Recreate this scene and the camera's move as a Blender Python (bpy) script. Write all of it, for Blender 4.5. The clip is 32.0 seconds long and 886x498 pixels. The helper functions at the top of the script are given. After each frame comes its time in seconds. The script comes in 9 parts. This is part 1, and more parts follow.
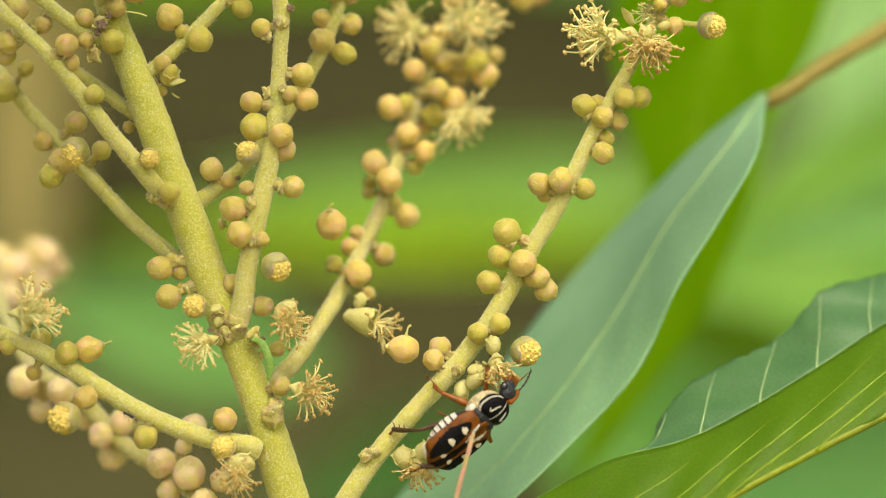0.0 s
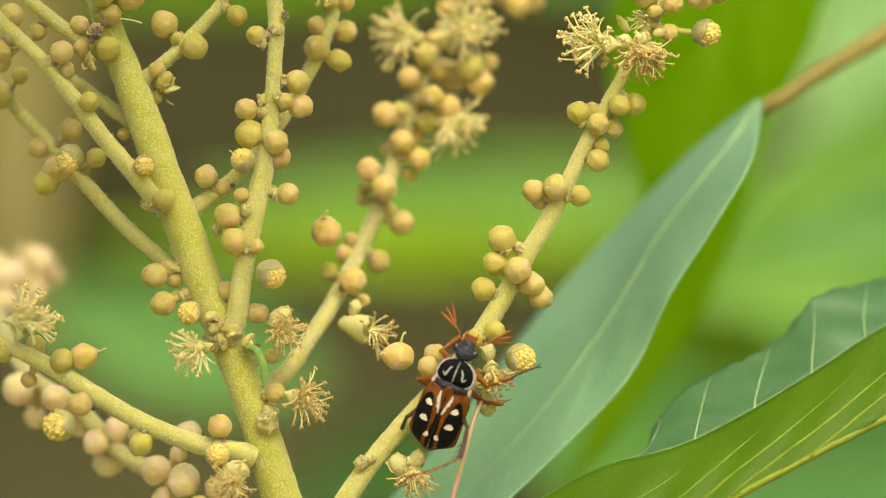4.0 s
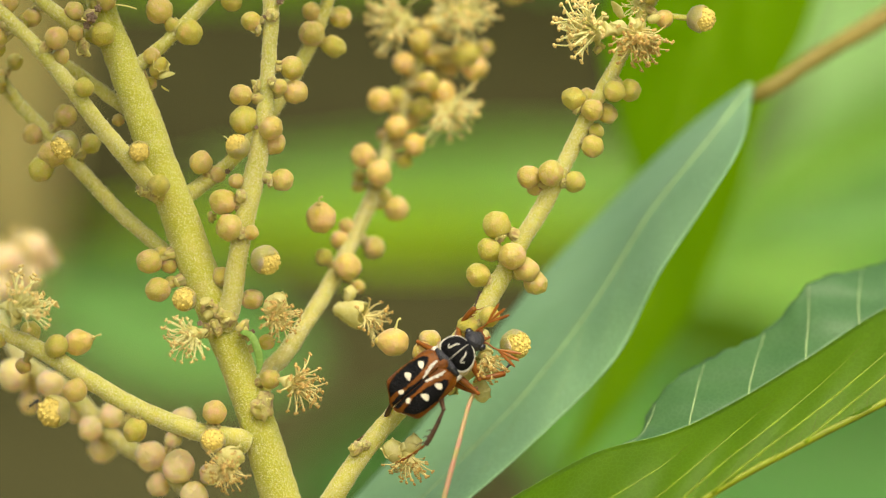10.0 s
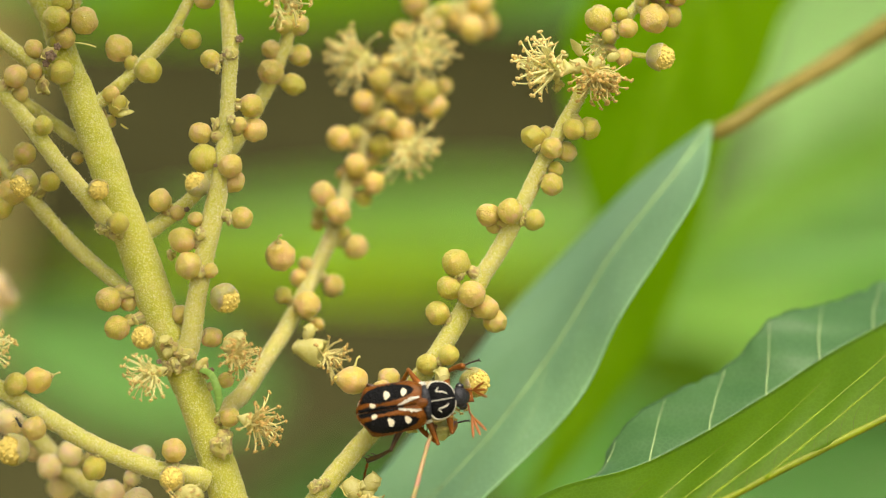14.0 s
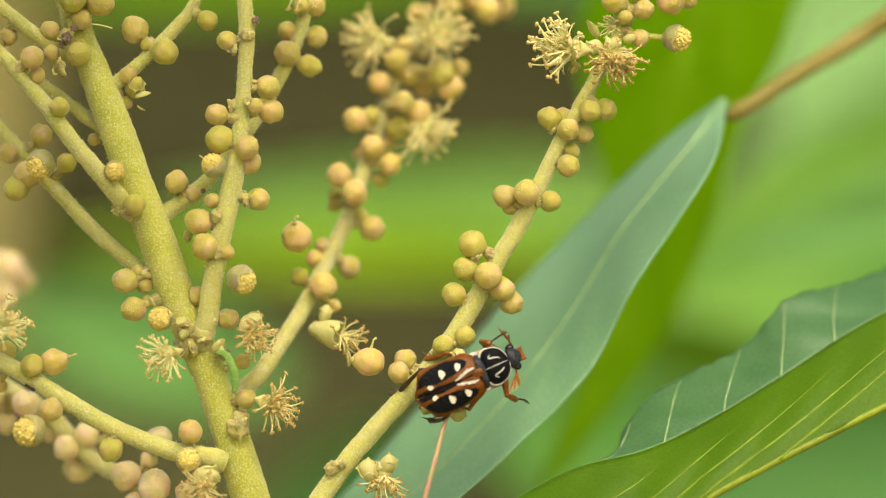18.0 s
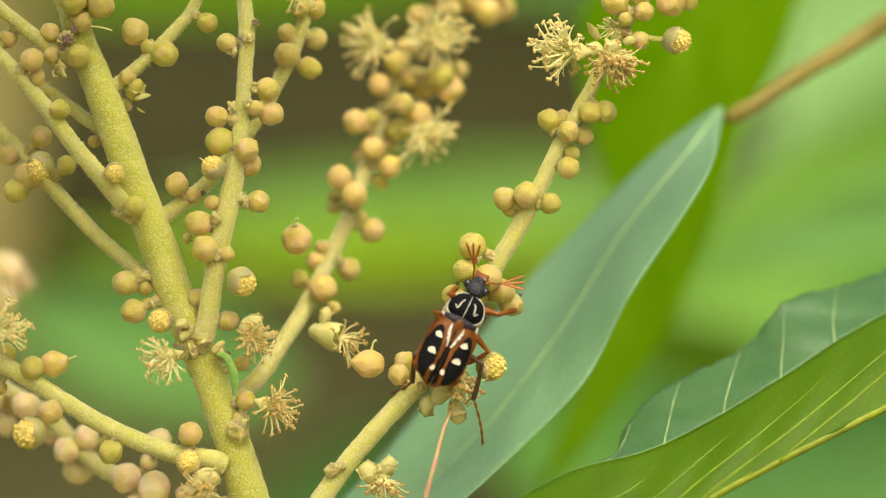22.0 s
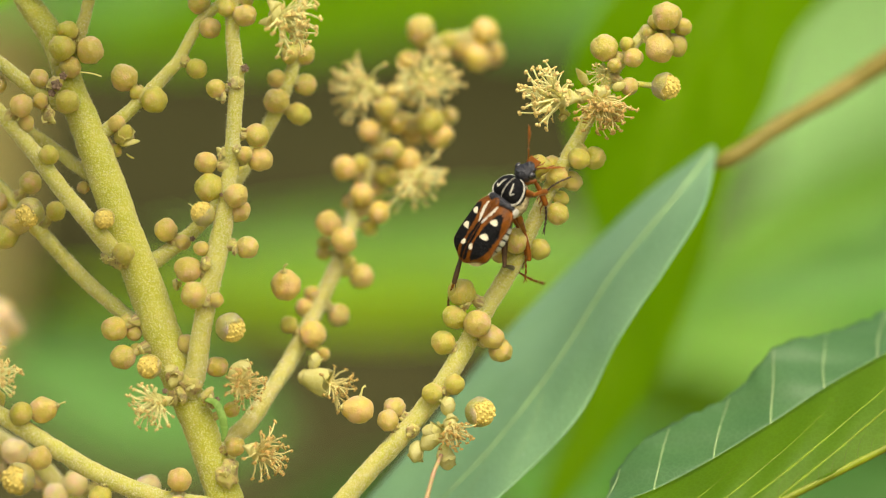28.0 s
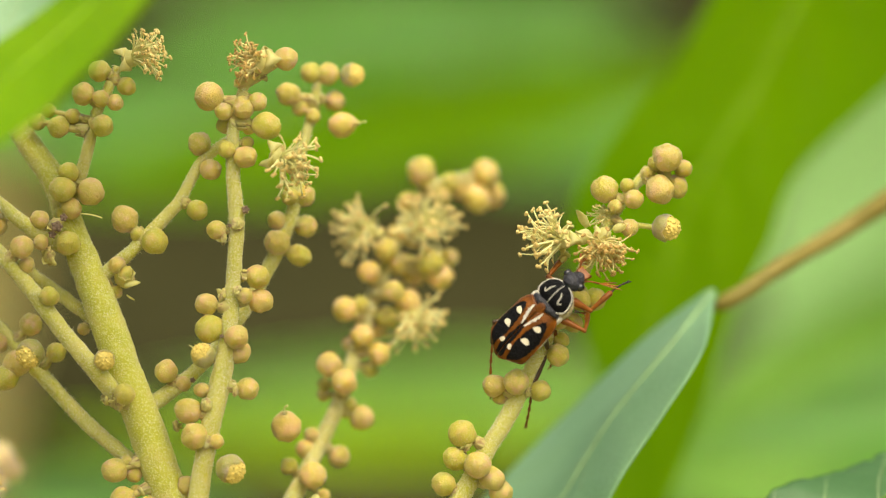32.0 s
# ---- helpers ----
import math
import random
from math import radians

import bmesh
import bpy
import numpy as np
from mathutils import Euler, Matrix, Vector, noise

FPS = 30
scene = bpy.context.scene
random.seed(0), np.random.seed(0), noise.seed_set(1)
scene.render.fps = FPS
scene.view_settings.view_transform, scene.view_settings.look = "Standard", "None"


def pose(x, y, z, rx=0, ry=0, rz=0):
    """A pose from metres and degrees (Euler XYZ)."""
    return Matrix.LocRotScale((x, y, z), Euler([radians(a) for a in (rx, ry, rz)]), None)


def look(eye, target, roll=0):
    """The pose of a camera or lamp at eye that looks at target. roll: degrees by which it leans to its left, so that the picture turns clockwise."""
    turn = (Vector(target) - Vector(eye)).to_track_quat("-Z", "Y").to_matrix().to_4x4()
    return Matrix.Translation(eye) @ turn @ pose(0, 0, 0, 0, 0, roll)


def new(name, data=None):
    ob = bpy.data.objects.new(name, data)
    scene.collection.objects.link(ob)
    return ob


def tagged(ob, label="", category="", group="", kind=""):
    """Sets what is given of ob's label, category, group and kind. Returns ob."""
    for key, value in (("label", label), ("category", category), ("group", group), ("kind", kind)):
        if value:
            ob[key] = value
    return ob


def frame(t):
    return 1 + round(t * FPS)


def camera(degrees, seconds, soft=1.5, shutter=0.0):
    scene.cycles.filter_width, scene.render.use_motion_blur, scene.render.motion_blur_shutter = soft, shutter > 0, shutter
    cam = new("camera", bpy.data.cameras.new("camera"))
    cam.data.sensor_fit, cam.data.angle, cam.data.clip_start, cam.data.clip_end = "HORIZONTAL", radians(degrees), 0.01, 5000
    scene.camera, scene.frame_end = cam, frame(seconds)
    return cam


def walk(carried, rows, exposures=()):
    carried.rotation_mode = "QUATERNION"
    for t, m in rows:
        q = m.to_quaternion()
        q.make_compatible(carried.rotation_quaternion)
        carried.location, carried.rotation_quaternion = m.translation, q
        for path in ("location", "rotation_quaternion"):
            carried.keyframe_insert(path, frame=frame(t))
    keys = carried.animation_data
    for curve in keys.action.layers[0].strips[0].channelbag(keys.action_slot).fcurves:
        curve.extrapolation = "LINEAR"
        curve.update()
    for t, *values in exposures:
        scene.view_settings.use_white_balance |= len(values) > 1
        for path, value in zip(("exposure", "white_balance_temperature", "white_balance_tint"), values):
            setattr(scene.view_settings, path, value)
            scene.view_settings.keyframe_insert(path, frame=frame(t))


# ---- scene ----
from mathutils import Quaternion

# Lengths of the plan are in millimetres: x to the right, y away from the camera, z up,
# from a point 1.2 m above the ground in the sharp layer of the plant.
MM = 0.001
HEIGHT = 1.2
EYE = (0.0, -0.6, HEIGHT)

cam = camera(8.964, 32.0, soft=1.1)
cam.data.dof.use_dof = True
cam.data.dof.focus_distance = 0.5985
cam.data.dof.aperture_fstop = 8.2

walk(cam, [(t, pose(*EYE, 90 + up, 0, turn)) for t, turn, up in (
    (0, 0.0000, 0.0000), (0.5, 0.0350, -0.0264), (1, 0.1054, -0.0441), (1.5, 0.1226, -0.0264), (2, 0.1490, -0.0791),
    (2.5, 0.1054, -0.0527), (3, 0.0350, 0.0264), (3.5, -0.0527, 0.0877), (5.5, -0.0172, -0.0086), (6, 0.0086, -0.0086),
    (6.5, -0.0968, -0.0086), (7, -0.1490, 0.0000), (7.5, -0.1931, -0.0086), (8, -0.1581, -0.0086), (8.5, -0.1318, -0.0527),
    (9, -0.1140, -0.1140), (9.5, -0.0705, -0.0877), (10, -0.1054, -0.0699), (10.5, -0.1495, -0.0264), (11, -0.2893, 0.0264),
    (11.5, -0.3690, 0.0877), (12, -0.4738, 0.2194), (12.5, -0.5265, 0.3506), (13, -0.5792, 0.3684), (13.5, -0.5351, 0.3421),
    (14, -0.5174, 0.3157), (14.5, -0.4389, 0.3329), (15, -0.3598, 0.2194), (15.5, -0.3071, 0.1931), (17.5, -0.4211, 0.1226),
    (18, -0.3512, 0.1272), (18.5, -0.3071, 0.1054), (19, -0.2636, 0.0613), (19.5, -0.2544, 0.0264), (20, -0.2982, 0.1490),
    (20.5, -0.3243, 0.1799), (21, -0.3421, 0.1667), (21.5, -0.3243, 0.1490), (22, -0.3512, 0.1490), (22.5, -0.4475, 0.2544),
    (23, -0.4039, 0.1931), (23.5, -0.4916, 0.2630), (24, -0.5174, 0.2458), (24.5, -0.5615, 0.3335), (26.5, -0.4652, 0.3421),
    (27, -0.4039, 0.3948), (27.5, -0.3506, 0.3862), (28, -0.4606, 0.6142), (28.5, -0.4521, 0.9476), (29, -0.4695, 1.3244),
    (29.5, -0.4257, 1.6050), (30, -0.4521, 1.7979), (30.5, -0.5177, 2.0171), (31, -0.4649, 2.0392), (31.5, -0.5134, 2.0784),
    (32, -0.4564, 2.0477),
)], exposures=((0, 0.52, 7000, 3), (32, 0.52, 7000, 3)))

# ---- light: a bright overcast sky ----
world = bpy.data.worlds.new("overcast_sky")
scene.world = world
world.use_nodes = True
wn = world.node_tree.nodes
sky = wn.new("ShaderNodeTexSky")
sky.sky_type = "NISHITA"
sky.sun_disc = False
sky.sun_elevation = radians(53)
sky.sun_rotation = radians(170)
sky.air_density = 0.7
sky.dust_density = 6.0
sky.ozone_density = 0.6
wn["Background"].inputs["Strength"].default_value = 0.15
world.node_tree.links.new(sky.outputs["Color"], wn["Background"].inputs["Color"])

sun_data = bpy.data.lights.new("sun", "SUN")
sun_data.energy = 0.92
sun_data.angle = radians(60)
sun_data.color = (1.0, 0.94, 0.80)
sun = new("sun", sun_data)
sun.matrix_basis = look((0.3, -1.45, HEIGHT + 1.95), (0, 0, HEIGHT))


# ---- mesh tools ----
def at(p):
    """A point of the plan, in metres of the world."""
    return Vector((p[0] * MM, p[1] * MM, HEIGHT + p[2] * MM))


WORLD = {}


def thing(name, place, label, category, group="", kind=""):
    ob = new(name)
    ob.empty_display_size = 0.002
    ob.matrix_basis = Matrix.Translation(place)
    WORLD[ob] = Matrix.Translation(place)
    return tagged(ob, label, category, group, kind)


def put(name, mesh, parent, m, label="", kind=""):
    """Links a mesh under a thing or part, at the pose m of the world."""
    ob = new(name, mesh)
    ob.parent = parent
    ob.matrix_basis = WORLD[parent].inverted() @ m
    WORLD[ob] = m.copy()
    return tagged(ob, label, "", "", kind)


def mesh_of(name, verts, faces, *mats, smooth=True, slots=None):
    me = bpy.data.meshes.new(name)
    me.from_pydata([tuple(v) for v in verts], [], faces)
    for m in mats:
        me.materials.append(m)
    if smooth:
        me.polygons.foreach_set("use_smooth", [True] * len(me.polygons))
    if slots:
        me.polygons.foreach_set("material_index", slots)
    me.update()
    return me


def part(name, geo, material, parent, label="", kind=""):
    """One mesh object under a thing or part; geo holds points of the thing's own frame and faces."""
    me = mesh_of(name, geo[0], geo[1], material)
    return put(name, me, parent, WORLD[parent], label, kind)


def joined(pieces):
    verts, faces = [], []
    for v, f in pieces:
        n = len(verts)
        verts.extend(v)
        faces.extend([tuple(i + n for i in q) for q in f])
    return verts, faces


def spline(points, count):
    """Points evenly along a smooth curve through rows of any width."""
    p = [np.array(q, float) for q in points]
    p = [2 * p[0] - p[1]] + p + [2 * p[-1] - p[-2]]
    rows = []
    for i in range(1, len(p) - 2):
        a, b, c, d = p[i - 1:i + 3]
        for k in range(24):
            t = k / 24
            rows.append(0.5 * (2 * b + (c - a) * t + (2 * a - 5 * b + 4 * c - d) * t * t + (3 * b - a - 3 * c + d) * t ** 3))
    rows.append(p[-2])
    rows = np.array(rows)
    step = np.concatenate([[0], np.cumsum(np.linalg.norm(np.diff(rows[:, :3], axis=0), axis=1))])
    want = np.linspace(0, step[-1], count)
    return np.stack([np.interp(want, step, rows[:, k]) for k in range(rows.shape[1])], axis=1)


def tube(rows, sides=12, rough=0.0, grain=1.0, cap=True, squash=1.0):
    """A round bar through rows of x, y, z, radius; rough and grain give an uneven skin."""
    verts, faces = [], []
    n = len(rows)
    last = Vector((0.13, -1, 0.21)).normalized()
    for i, (x, y, z, r) in enumerate(rows):
        a, b = rows[max(i - 1, 0)], rows[min(i + 1, n - 1)]
        way = Vector((b[0] - a[0], b[1] - a[1], b[2] - a[2])).normalized()
        side = (last - way * last.dot(way)).normalized()
        last = side
        other = way.cross(side)
        for k in range(sides):
            w = 2 * math.pi * k / sides
            out = side * math.cos(w) * squash + other * math.sin(w)
            c = Vector((x, y, z)) + out * r
            if rough:
                c += out * rough * (noise.noise(c * grain) + 0.5 * noise.noise(c * grain * 2.7))
            verts.append(c)
    for i in range(n - 1):
        for k in range(sides):
            j = (k + 1) % sides
            faces.append((i * sides + k, i * sides + j, (i + 1) * sides + j, (i + 1) * sides + k))
    if cap:
        faces.append(tuple(range(sides - 1, -1, -1)))
        faces.append(tuple((n - 1) * sides + k for k in range(sides)))
    return verts, faces


def ball(radius=(1, 1, 1), centre=(0, 0, 0), around=20, up=12, lump=0.0, grain=2.0, shape=None, seed=0):
    """A closed rounded body; shape(height -1..1) scales its girth."""
    verts, faces = [], []
    c = Vector(centre)
    off = Vector((seed * 3.7, seed * 1.9, -seed * 2.3))
    rings = [(-1, 0)] + [(-math.cos(math.pi * i / up), math.sin(math.pi * i / up)) for i in range(1, up)] + [(1, 0)]
    for h, g in rings:
        if shape:
            g *= shape(h)
        turns = 1 if g == 0 else around
        for k in range(turns):
            w = 2 * math.pi * k / around
            p = Vector((g * math.cos(w), g * math.sin(w), h))
            if lump:
                p *= 1 + lump * noise.noise(p * grain + off)
            verts.append(Vector((p.x * radius[0], p.y * radius[1], p.z * radius[2])) + c)
    for k in range(around):
        j = (k + 1) % around
        faces.append((0, 1 + j, 1 + k))
        for i in range(up - 2):
            a, b = 1 + i * around, 1 + (i + 1) * around
            faces.append((a + k, a + j, b + j, b + k))
        e = 1 + (up - 2) * around
        faces.append((e + k, e + j, len(verts) - 1))
    return verts, faces


def aim(place, way, scale=1.0, turn=0.0, stretch=None):
    """A pose at place with its z axis along way."""
    q = Vector(way).to_track_quat("Z", "Y").to_matrix().to_4x4()
    s = stretch if stretch else (scale, scale, scale)
    return Matrix.Translation(place) @ q @ Matrix.Rotation(turn, 4, "Z") @ Matrix.Diagonal((*s, 1))


# ---- materials ----
def material(name):
    m = bpy.data.materials.new(name)
    m.use_nodes = True
    t = m.node_tree
    return m, t, t.nodes["Principled BSDF"]


def noise_node(t, size, detail=4.0, rough=0.55, space="Object"):
    """Noise with features of about that many metres."""
    co = t.nodes.new("ShaderNodeTexCoord")
    n = t.nodes.new("ShaderNodeTexNoise")
    n.inputs["Scale"].default_value = 1.0 / size
    n.inputs["Detail"].default_value = detail
    n.inputs["Roughness"].default_value = rough
    t.links.new(co.outputs[space], n.inputs["Vector"])
    return n


def ramp(t, source, stops):
    r = t.nodes.new("ShaderNodeValToRGB")
    r.color_ramp.elements[0].position, r.color_ramp.elements[0].color = stops[0][0], (*stops[0][1], 1)
    r.color_ramp.elements[1].position, r.color_ramp.elements[1].color = stops[-1][0], (*stops[-1][1], 1)
    for p, c in stops[1:-1]:
        e = r.color_ramp.elements.new(p)
        e.color = (*c, 1)
    t.links.new(source, r.inputs["Fac"])
    return r.outputs["Color"]


def blend(t, a, b, fac, mode="MIX"):
    x = t.nodes.new("ShaderNodeMix")
    x.data_type = "RGBA"
    x.blend_type = mode
    for value, socket in ((fac, x.inputs["Factor"]), (a, x.inputs["A"]), (b, x.inputs["B"])):
        if isinstance(value, (int, float)):
            socket.default_value = value
        elif isinstance(value, tuple):
            socket.default_value = (*value, 1)
        else:
            t.links.new(value, socket)
    return x.outputs["Result"]


def bump(t, p, height, depth, strength=1.0):
    b = t.nodes.new("ShaderNodeBump")
    b.inputs["Distance"].default_value = depth
    b.inputs["Strength"].default_value = strength
    t.links.new(height, b.inputs["Height"])
    t.links.new(b.outputs["Normal"], p.inputs["Normal"])
    return b


def random_of(t):
    return t.nodes.new("ShaderNodeObjectInfo").outputs["Random"]


def skin(name, stops, grain, tint=None, tint_share=0.0, rough=0.55, depth=0.00004, fine=0.00012, glow=0.12, speck=None, gloss=0.4, velvet=0.0, edge=(0.52, 0.78)):
    """Plant skin: mottled colours at grain size, a fine granular relief, optional pale specks and a tint by piece."""
    m, t, p = material(name)
    big = noise_node(t, grain, 3)
    colour = ramp(t, big.outputs["Fac"], stops)
    small = noise_node(t, fine, 2, 0.7)
    if speck:
        r = t.nodes.new("ShaderNodeMapRange")
        r.inputs["From Min"].default_value, r.inputs["From Max"].default_value = edge
        t.links.new(small.outputs["Fac"], r.inputs["Value"])
        colour = blend(t, colour, speck, r.outputs["Result"])
    if tint:
        k = t.nodes.new("ShaderNodeMath")
        k.operation = "MULTIPLY"
        k.inputs[1].default_value = tint_share
        t.links.new(random_of(t), k.inputs[0])
        colour = blend(t, colour, tint, k.outputs["Value"])
    t.links.new(colour, p.inputs["Base Color"])
    p.inputs["Roughness"].default_value = rough
    p.inputs["Specular IOR Level"].default_value = gloss
    p.inputs["Subsurface Weight"].default_value = glow
    p.inputs["Subsurface Radius"].default_value = (1.0, 0.85, 0.30)
    p.inputs["Subsurface Scale"].default_value = 0.0012
    p.inputs["Sheen Weight"].default_value = velvet
    p.inputs["Sheen Roughness"].default_value = 0.5
    p.inputs["Sheen Tint"].default_value = (0.95, 0.92, 0.75, 1)
    bump(t, p, small.outputs["Fac"], depth)
    return m


def leaf_skin(name, dark, light, through_colour, share, grain=0.006, rough=0.45, gloss=0.4, net=0.0012, net_depth=0.00006, spots=0.0):
    """A leaf: mottled face, a net of fine veins in relief, light shining through."""
    m, t, p = material(name)
    big = noise_node(t, grain, 4)
    colour = ramp(t, big.outputs["Fac"], [(0.3, dark), (0.7, light)])
    co = t.nodes.new("ShaderNodeTexCoord")
    v = t.nodes.new("ShaderNodeTexVoronoi")
    v.feature = "DISTANCE_TO_EDGE"
    v.inputs["Scale"].default_value = 1 / net
    t.links.new(co.outputs["Object"], v.inputs["Vector"])
    line = t.nodes.new("ShaderNodeMapRange")
    line.inputs["From Max"].default_value = 0.12
    line.inputs["To Min"].default_value, line.inputs["To Max"].default_value = 0.22, 0.0
    t.links.new(v.outputs["Distance"], line.inputs["Value"])
    pale = tuple(min(1, c * 1.7 + 0.03) for c in light)
    colour = blend(t, colour, pale, line.outputs["Result"])
    if spots:
        s = noise_node(t, 0.0016, 2)
        sr = t.nodes.new("ShaderNodeMapRange")
        sr.inputs["From Min"].default_value, sr.inputs["From Max"].default_value = 0.74, 0.80
        sr.inputs["To Max"].default_value = spots
        t.links.new(s.outputs["Fac"], sr.inputs["Value"])
        colour = blend(t, colour, (0.62, 0.68, 0.60), sr.outputs["Result"])
    t.links.new(colour, p.inputs["Base Color"])
    p.inputs["Roughness"].default_value = rough
    p.inputs["Specular IOR Level"].default_value = gloss
    bump(t, p, v.outputs["Distance"], net_depth, 0.6)
    shine = t.nodes.new("ShaderNodeBsdfTranslucent")
    t.links.new(blend(t, through_colour, colour, 0.25), shine.inputs["Color"])
    mix = t.nodes.new("ShaderNodeMixShader")
    mix.inputs["Fac"].default_value = share
    t.links.new(p.outputs["BSDF"], mix.inputs[1])
    t.links.new(shine.outputs["BSDF"], mix.inputs[2])
    t.links.new(mix.outputs["Shader"], t.nodes["Material Output"].inputs["Surface"])
    return m


def plain(name, colour, rough=0.5, metal=0.0, var=0.25, grain=0.0008, gloss=0.5, depth=0.0, fine=0.0001, coat=0.0):
    """A plain surface with slight mottling."""
    m, t, p = material(name)
    n = noise_node(t, grain, 4)
    low = tuple(c * (1 - var) for c in colour)
    high = tuple(min(1, c * (1 + var)) for c in colour)
    t.links.new(ramp(t, n.outputs["Fac"], [(0.3, low), (0.7, high)]), p.inputs["Base Color"])
    p.inputs["Roughness"].default_value = rough
    p.inputs["Metallic"].default_value = metal
    p.inputs["Specular IOR Level"].default_value = gloss
    p.inputs["Coat Weight"].default_value = coat
    if depth:
        bump(t, p, noise_node(t, fine, 2).outputs["Fac"], depth)
    return m


STEM = skin("stem_skin", [(0.25, (0.44, 0.44, 0.035)), (0.55, (0.53, 0.505, 0.080)), (0.8, (0.61, 0.55, 0.17))], 0.0022, speck=(0.64, 0.61, 0.29), rough=0.75, depth=0.00010, fine=0.0002, glow=0.8, velvet=0.3, edge=(0.42, 0.66))
OLD_STEM = skin("old_stem_skin", [(0.25, (0.43, 0.44, 0.032)), (0.55, (0.53, 0.52, 0.068)), (0.8, (0.62, 0.55, 0.16))], 0.0026, speck=(0.69, 0.69, 0.28), rough=0.75, depth=0.00018, fine=0.00022, glow=0.7, velvet=0.25, edge=(0.48, 0.68))
# Paler stem copy: white down, plus sheen of top light put into the colour.
PALE_STEM = skin("pale_stem_skin", [(0.25, (0.45, 0.435, 0.075)), (0.55, (0.55, 0.50, 0.16)), (0.8, (0.63, 0.535, 0.27))], 0.0016, speck=(0.72, 0.70, 0.44), rough=0.7, depth=0.00014, fine=0.0003, glow=0.6, velvet=0.4)
FUZZ = skin("stem_hair", [(0.3, (0.64, 0.62, 0.33)), (0.7, (0.78, 0.75, 0.50))], 0.0008, rough=0.8, glow=0.0)
BUD = skin("bud_skin", [(0.32, (0.46, 0.425, 0.045)), (0.50, (0.53, 0.45, 0.092)), (0.68, (0.64, 0.435, 0.22))], 0.95, tint=(0.66, 0.42, 0.20), tint_share=0.3, rough=0.4, depth=0.00016, fine=0.13, glow=1.0, speck=(0.68, 0.56, 0.36), gloss=0.55, velvet=0.10, edge=(0.54, 0.78))
GREEN_BUD = skin("green_bud_skin", [(0.32, (0.41, 0.415, 0.034)), (0.52, (0.485, 0.44, 0.064)), (0.74, (0.59, 0.43, 0.15))], 1.15, tint=(0.54, 0.43, 0.10), tint_share=0.25, rough=0.4, depth=0.00016, fine=0.13, glow=1.0, speck=(0.64, 0.56, 0.32), gloss=0.55, velvet=0.10, edge=(0.54, 0.78))
PINK_BUD = skin("pink_bud_skin", [(0.30, (0.52, 0.445, 0.06)), (0.48, (0.60, 0.465, 0.12)), (0.68, (0.67, 0.44, 0.22))], 1.15, tint=(0.66, 0.44, 0.22), tint_share=0.3, rough=0.45, depth=0.0001, fine=0.2, glow=0.9, gloss=0.45, velvet=0.08)
# Brighter copy of the pinkish bud; its lit highlights are put into the colour.
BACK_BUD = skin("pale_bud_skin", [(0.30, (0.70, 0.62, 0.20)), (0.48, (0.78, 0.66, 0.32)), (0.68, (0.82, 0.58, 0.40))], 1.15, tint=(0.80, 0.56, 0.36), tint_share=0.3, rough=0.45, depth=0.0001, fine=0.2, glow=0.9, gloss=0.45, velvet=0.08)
NODE = skin("node_skin", [(0.3, (0.446, 0.428, 0.093)), (0.52, (0.521, 0.437, 0.158)), (0.68, (0.316, 0.205, 0.084))], 0.7, rough=0.8, depth=0.00008, fine=0.3, glow=0.5, velvet=0.2)
SEPAL = leaf_skin("sepal_skin", (0.66, 0.62, 0.17), (0.80, 0.74, 0.34), (0.86, 0.80, 0.36), 0.35, 0.9, 0.5, 0.4, 0.5, 0.00003)
FILAMENT = plain("filament", (0.84, 0.80, 0.36), 0.5, var=0.08, grain=0.3)
ANTHER = plain("anther", (0.74, 0.56, 0.20), 0.7, var=0.3, grain=0.08)
POLLEN = plain("pollen_heads", (0.72, 0.56, 0.14), 0.7, var=0.2, grain=0.3)
OLD_FILAMENT = plain("old_filament", (0.74, 0.64, 0.26), 0.6, var=0.15, grain=0.3)
OLD_ANTHER = plain("old_anther", (0.54, 0.35, 0.10), 0.7, var=0.35, grain=0.08)
DARK = plain("dark_scar", (0.20, 0.13, 0.08), 0.7, var=0.5, grain=0.4)

# ---- shared pieces of the flower stalks ----
random.seed(5)


def small_mesh(name, geo, *mats, slots=None):
    return mesh_of(name, geo[0], geo[1], *mats, slots=slots)


def knobbly(seed):
    """A round bud with slight facets and a fine uneven skin."""
    verts, faces = ball(lump=0.10, grain=1.5, seed=seed, around=40, up=26)
    off = Vector((seed * 1.3, seed * 2.1, 0))
    peak = Vector((0.25 * math.sin(seed * 2.1), 0.25 * math.cos(seed * 1.7), 1)).normalized()
    out = []
    for v in verts:
        n = v.normalized()
        tip = math.exp(-((1 - n.dot(peak)) / 0.035) ** 2) * 0.05 - math.exp(-((1 - n.dot(peak)) / 0.006) ** 2) * 0.08
        out.append(v * (1 + 0.04 * noise.noise(v * 4 + off) + 0.026 * noise.noise(v * 10 + off) + 0.016 * noise.noise(v * 21 + off) + tip))
    return out, faces


BUD_MESHES = [small_mesh("bud", knobbly(s), BUD if s % 3 else GREEN_BUD) for s in range(6)]


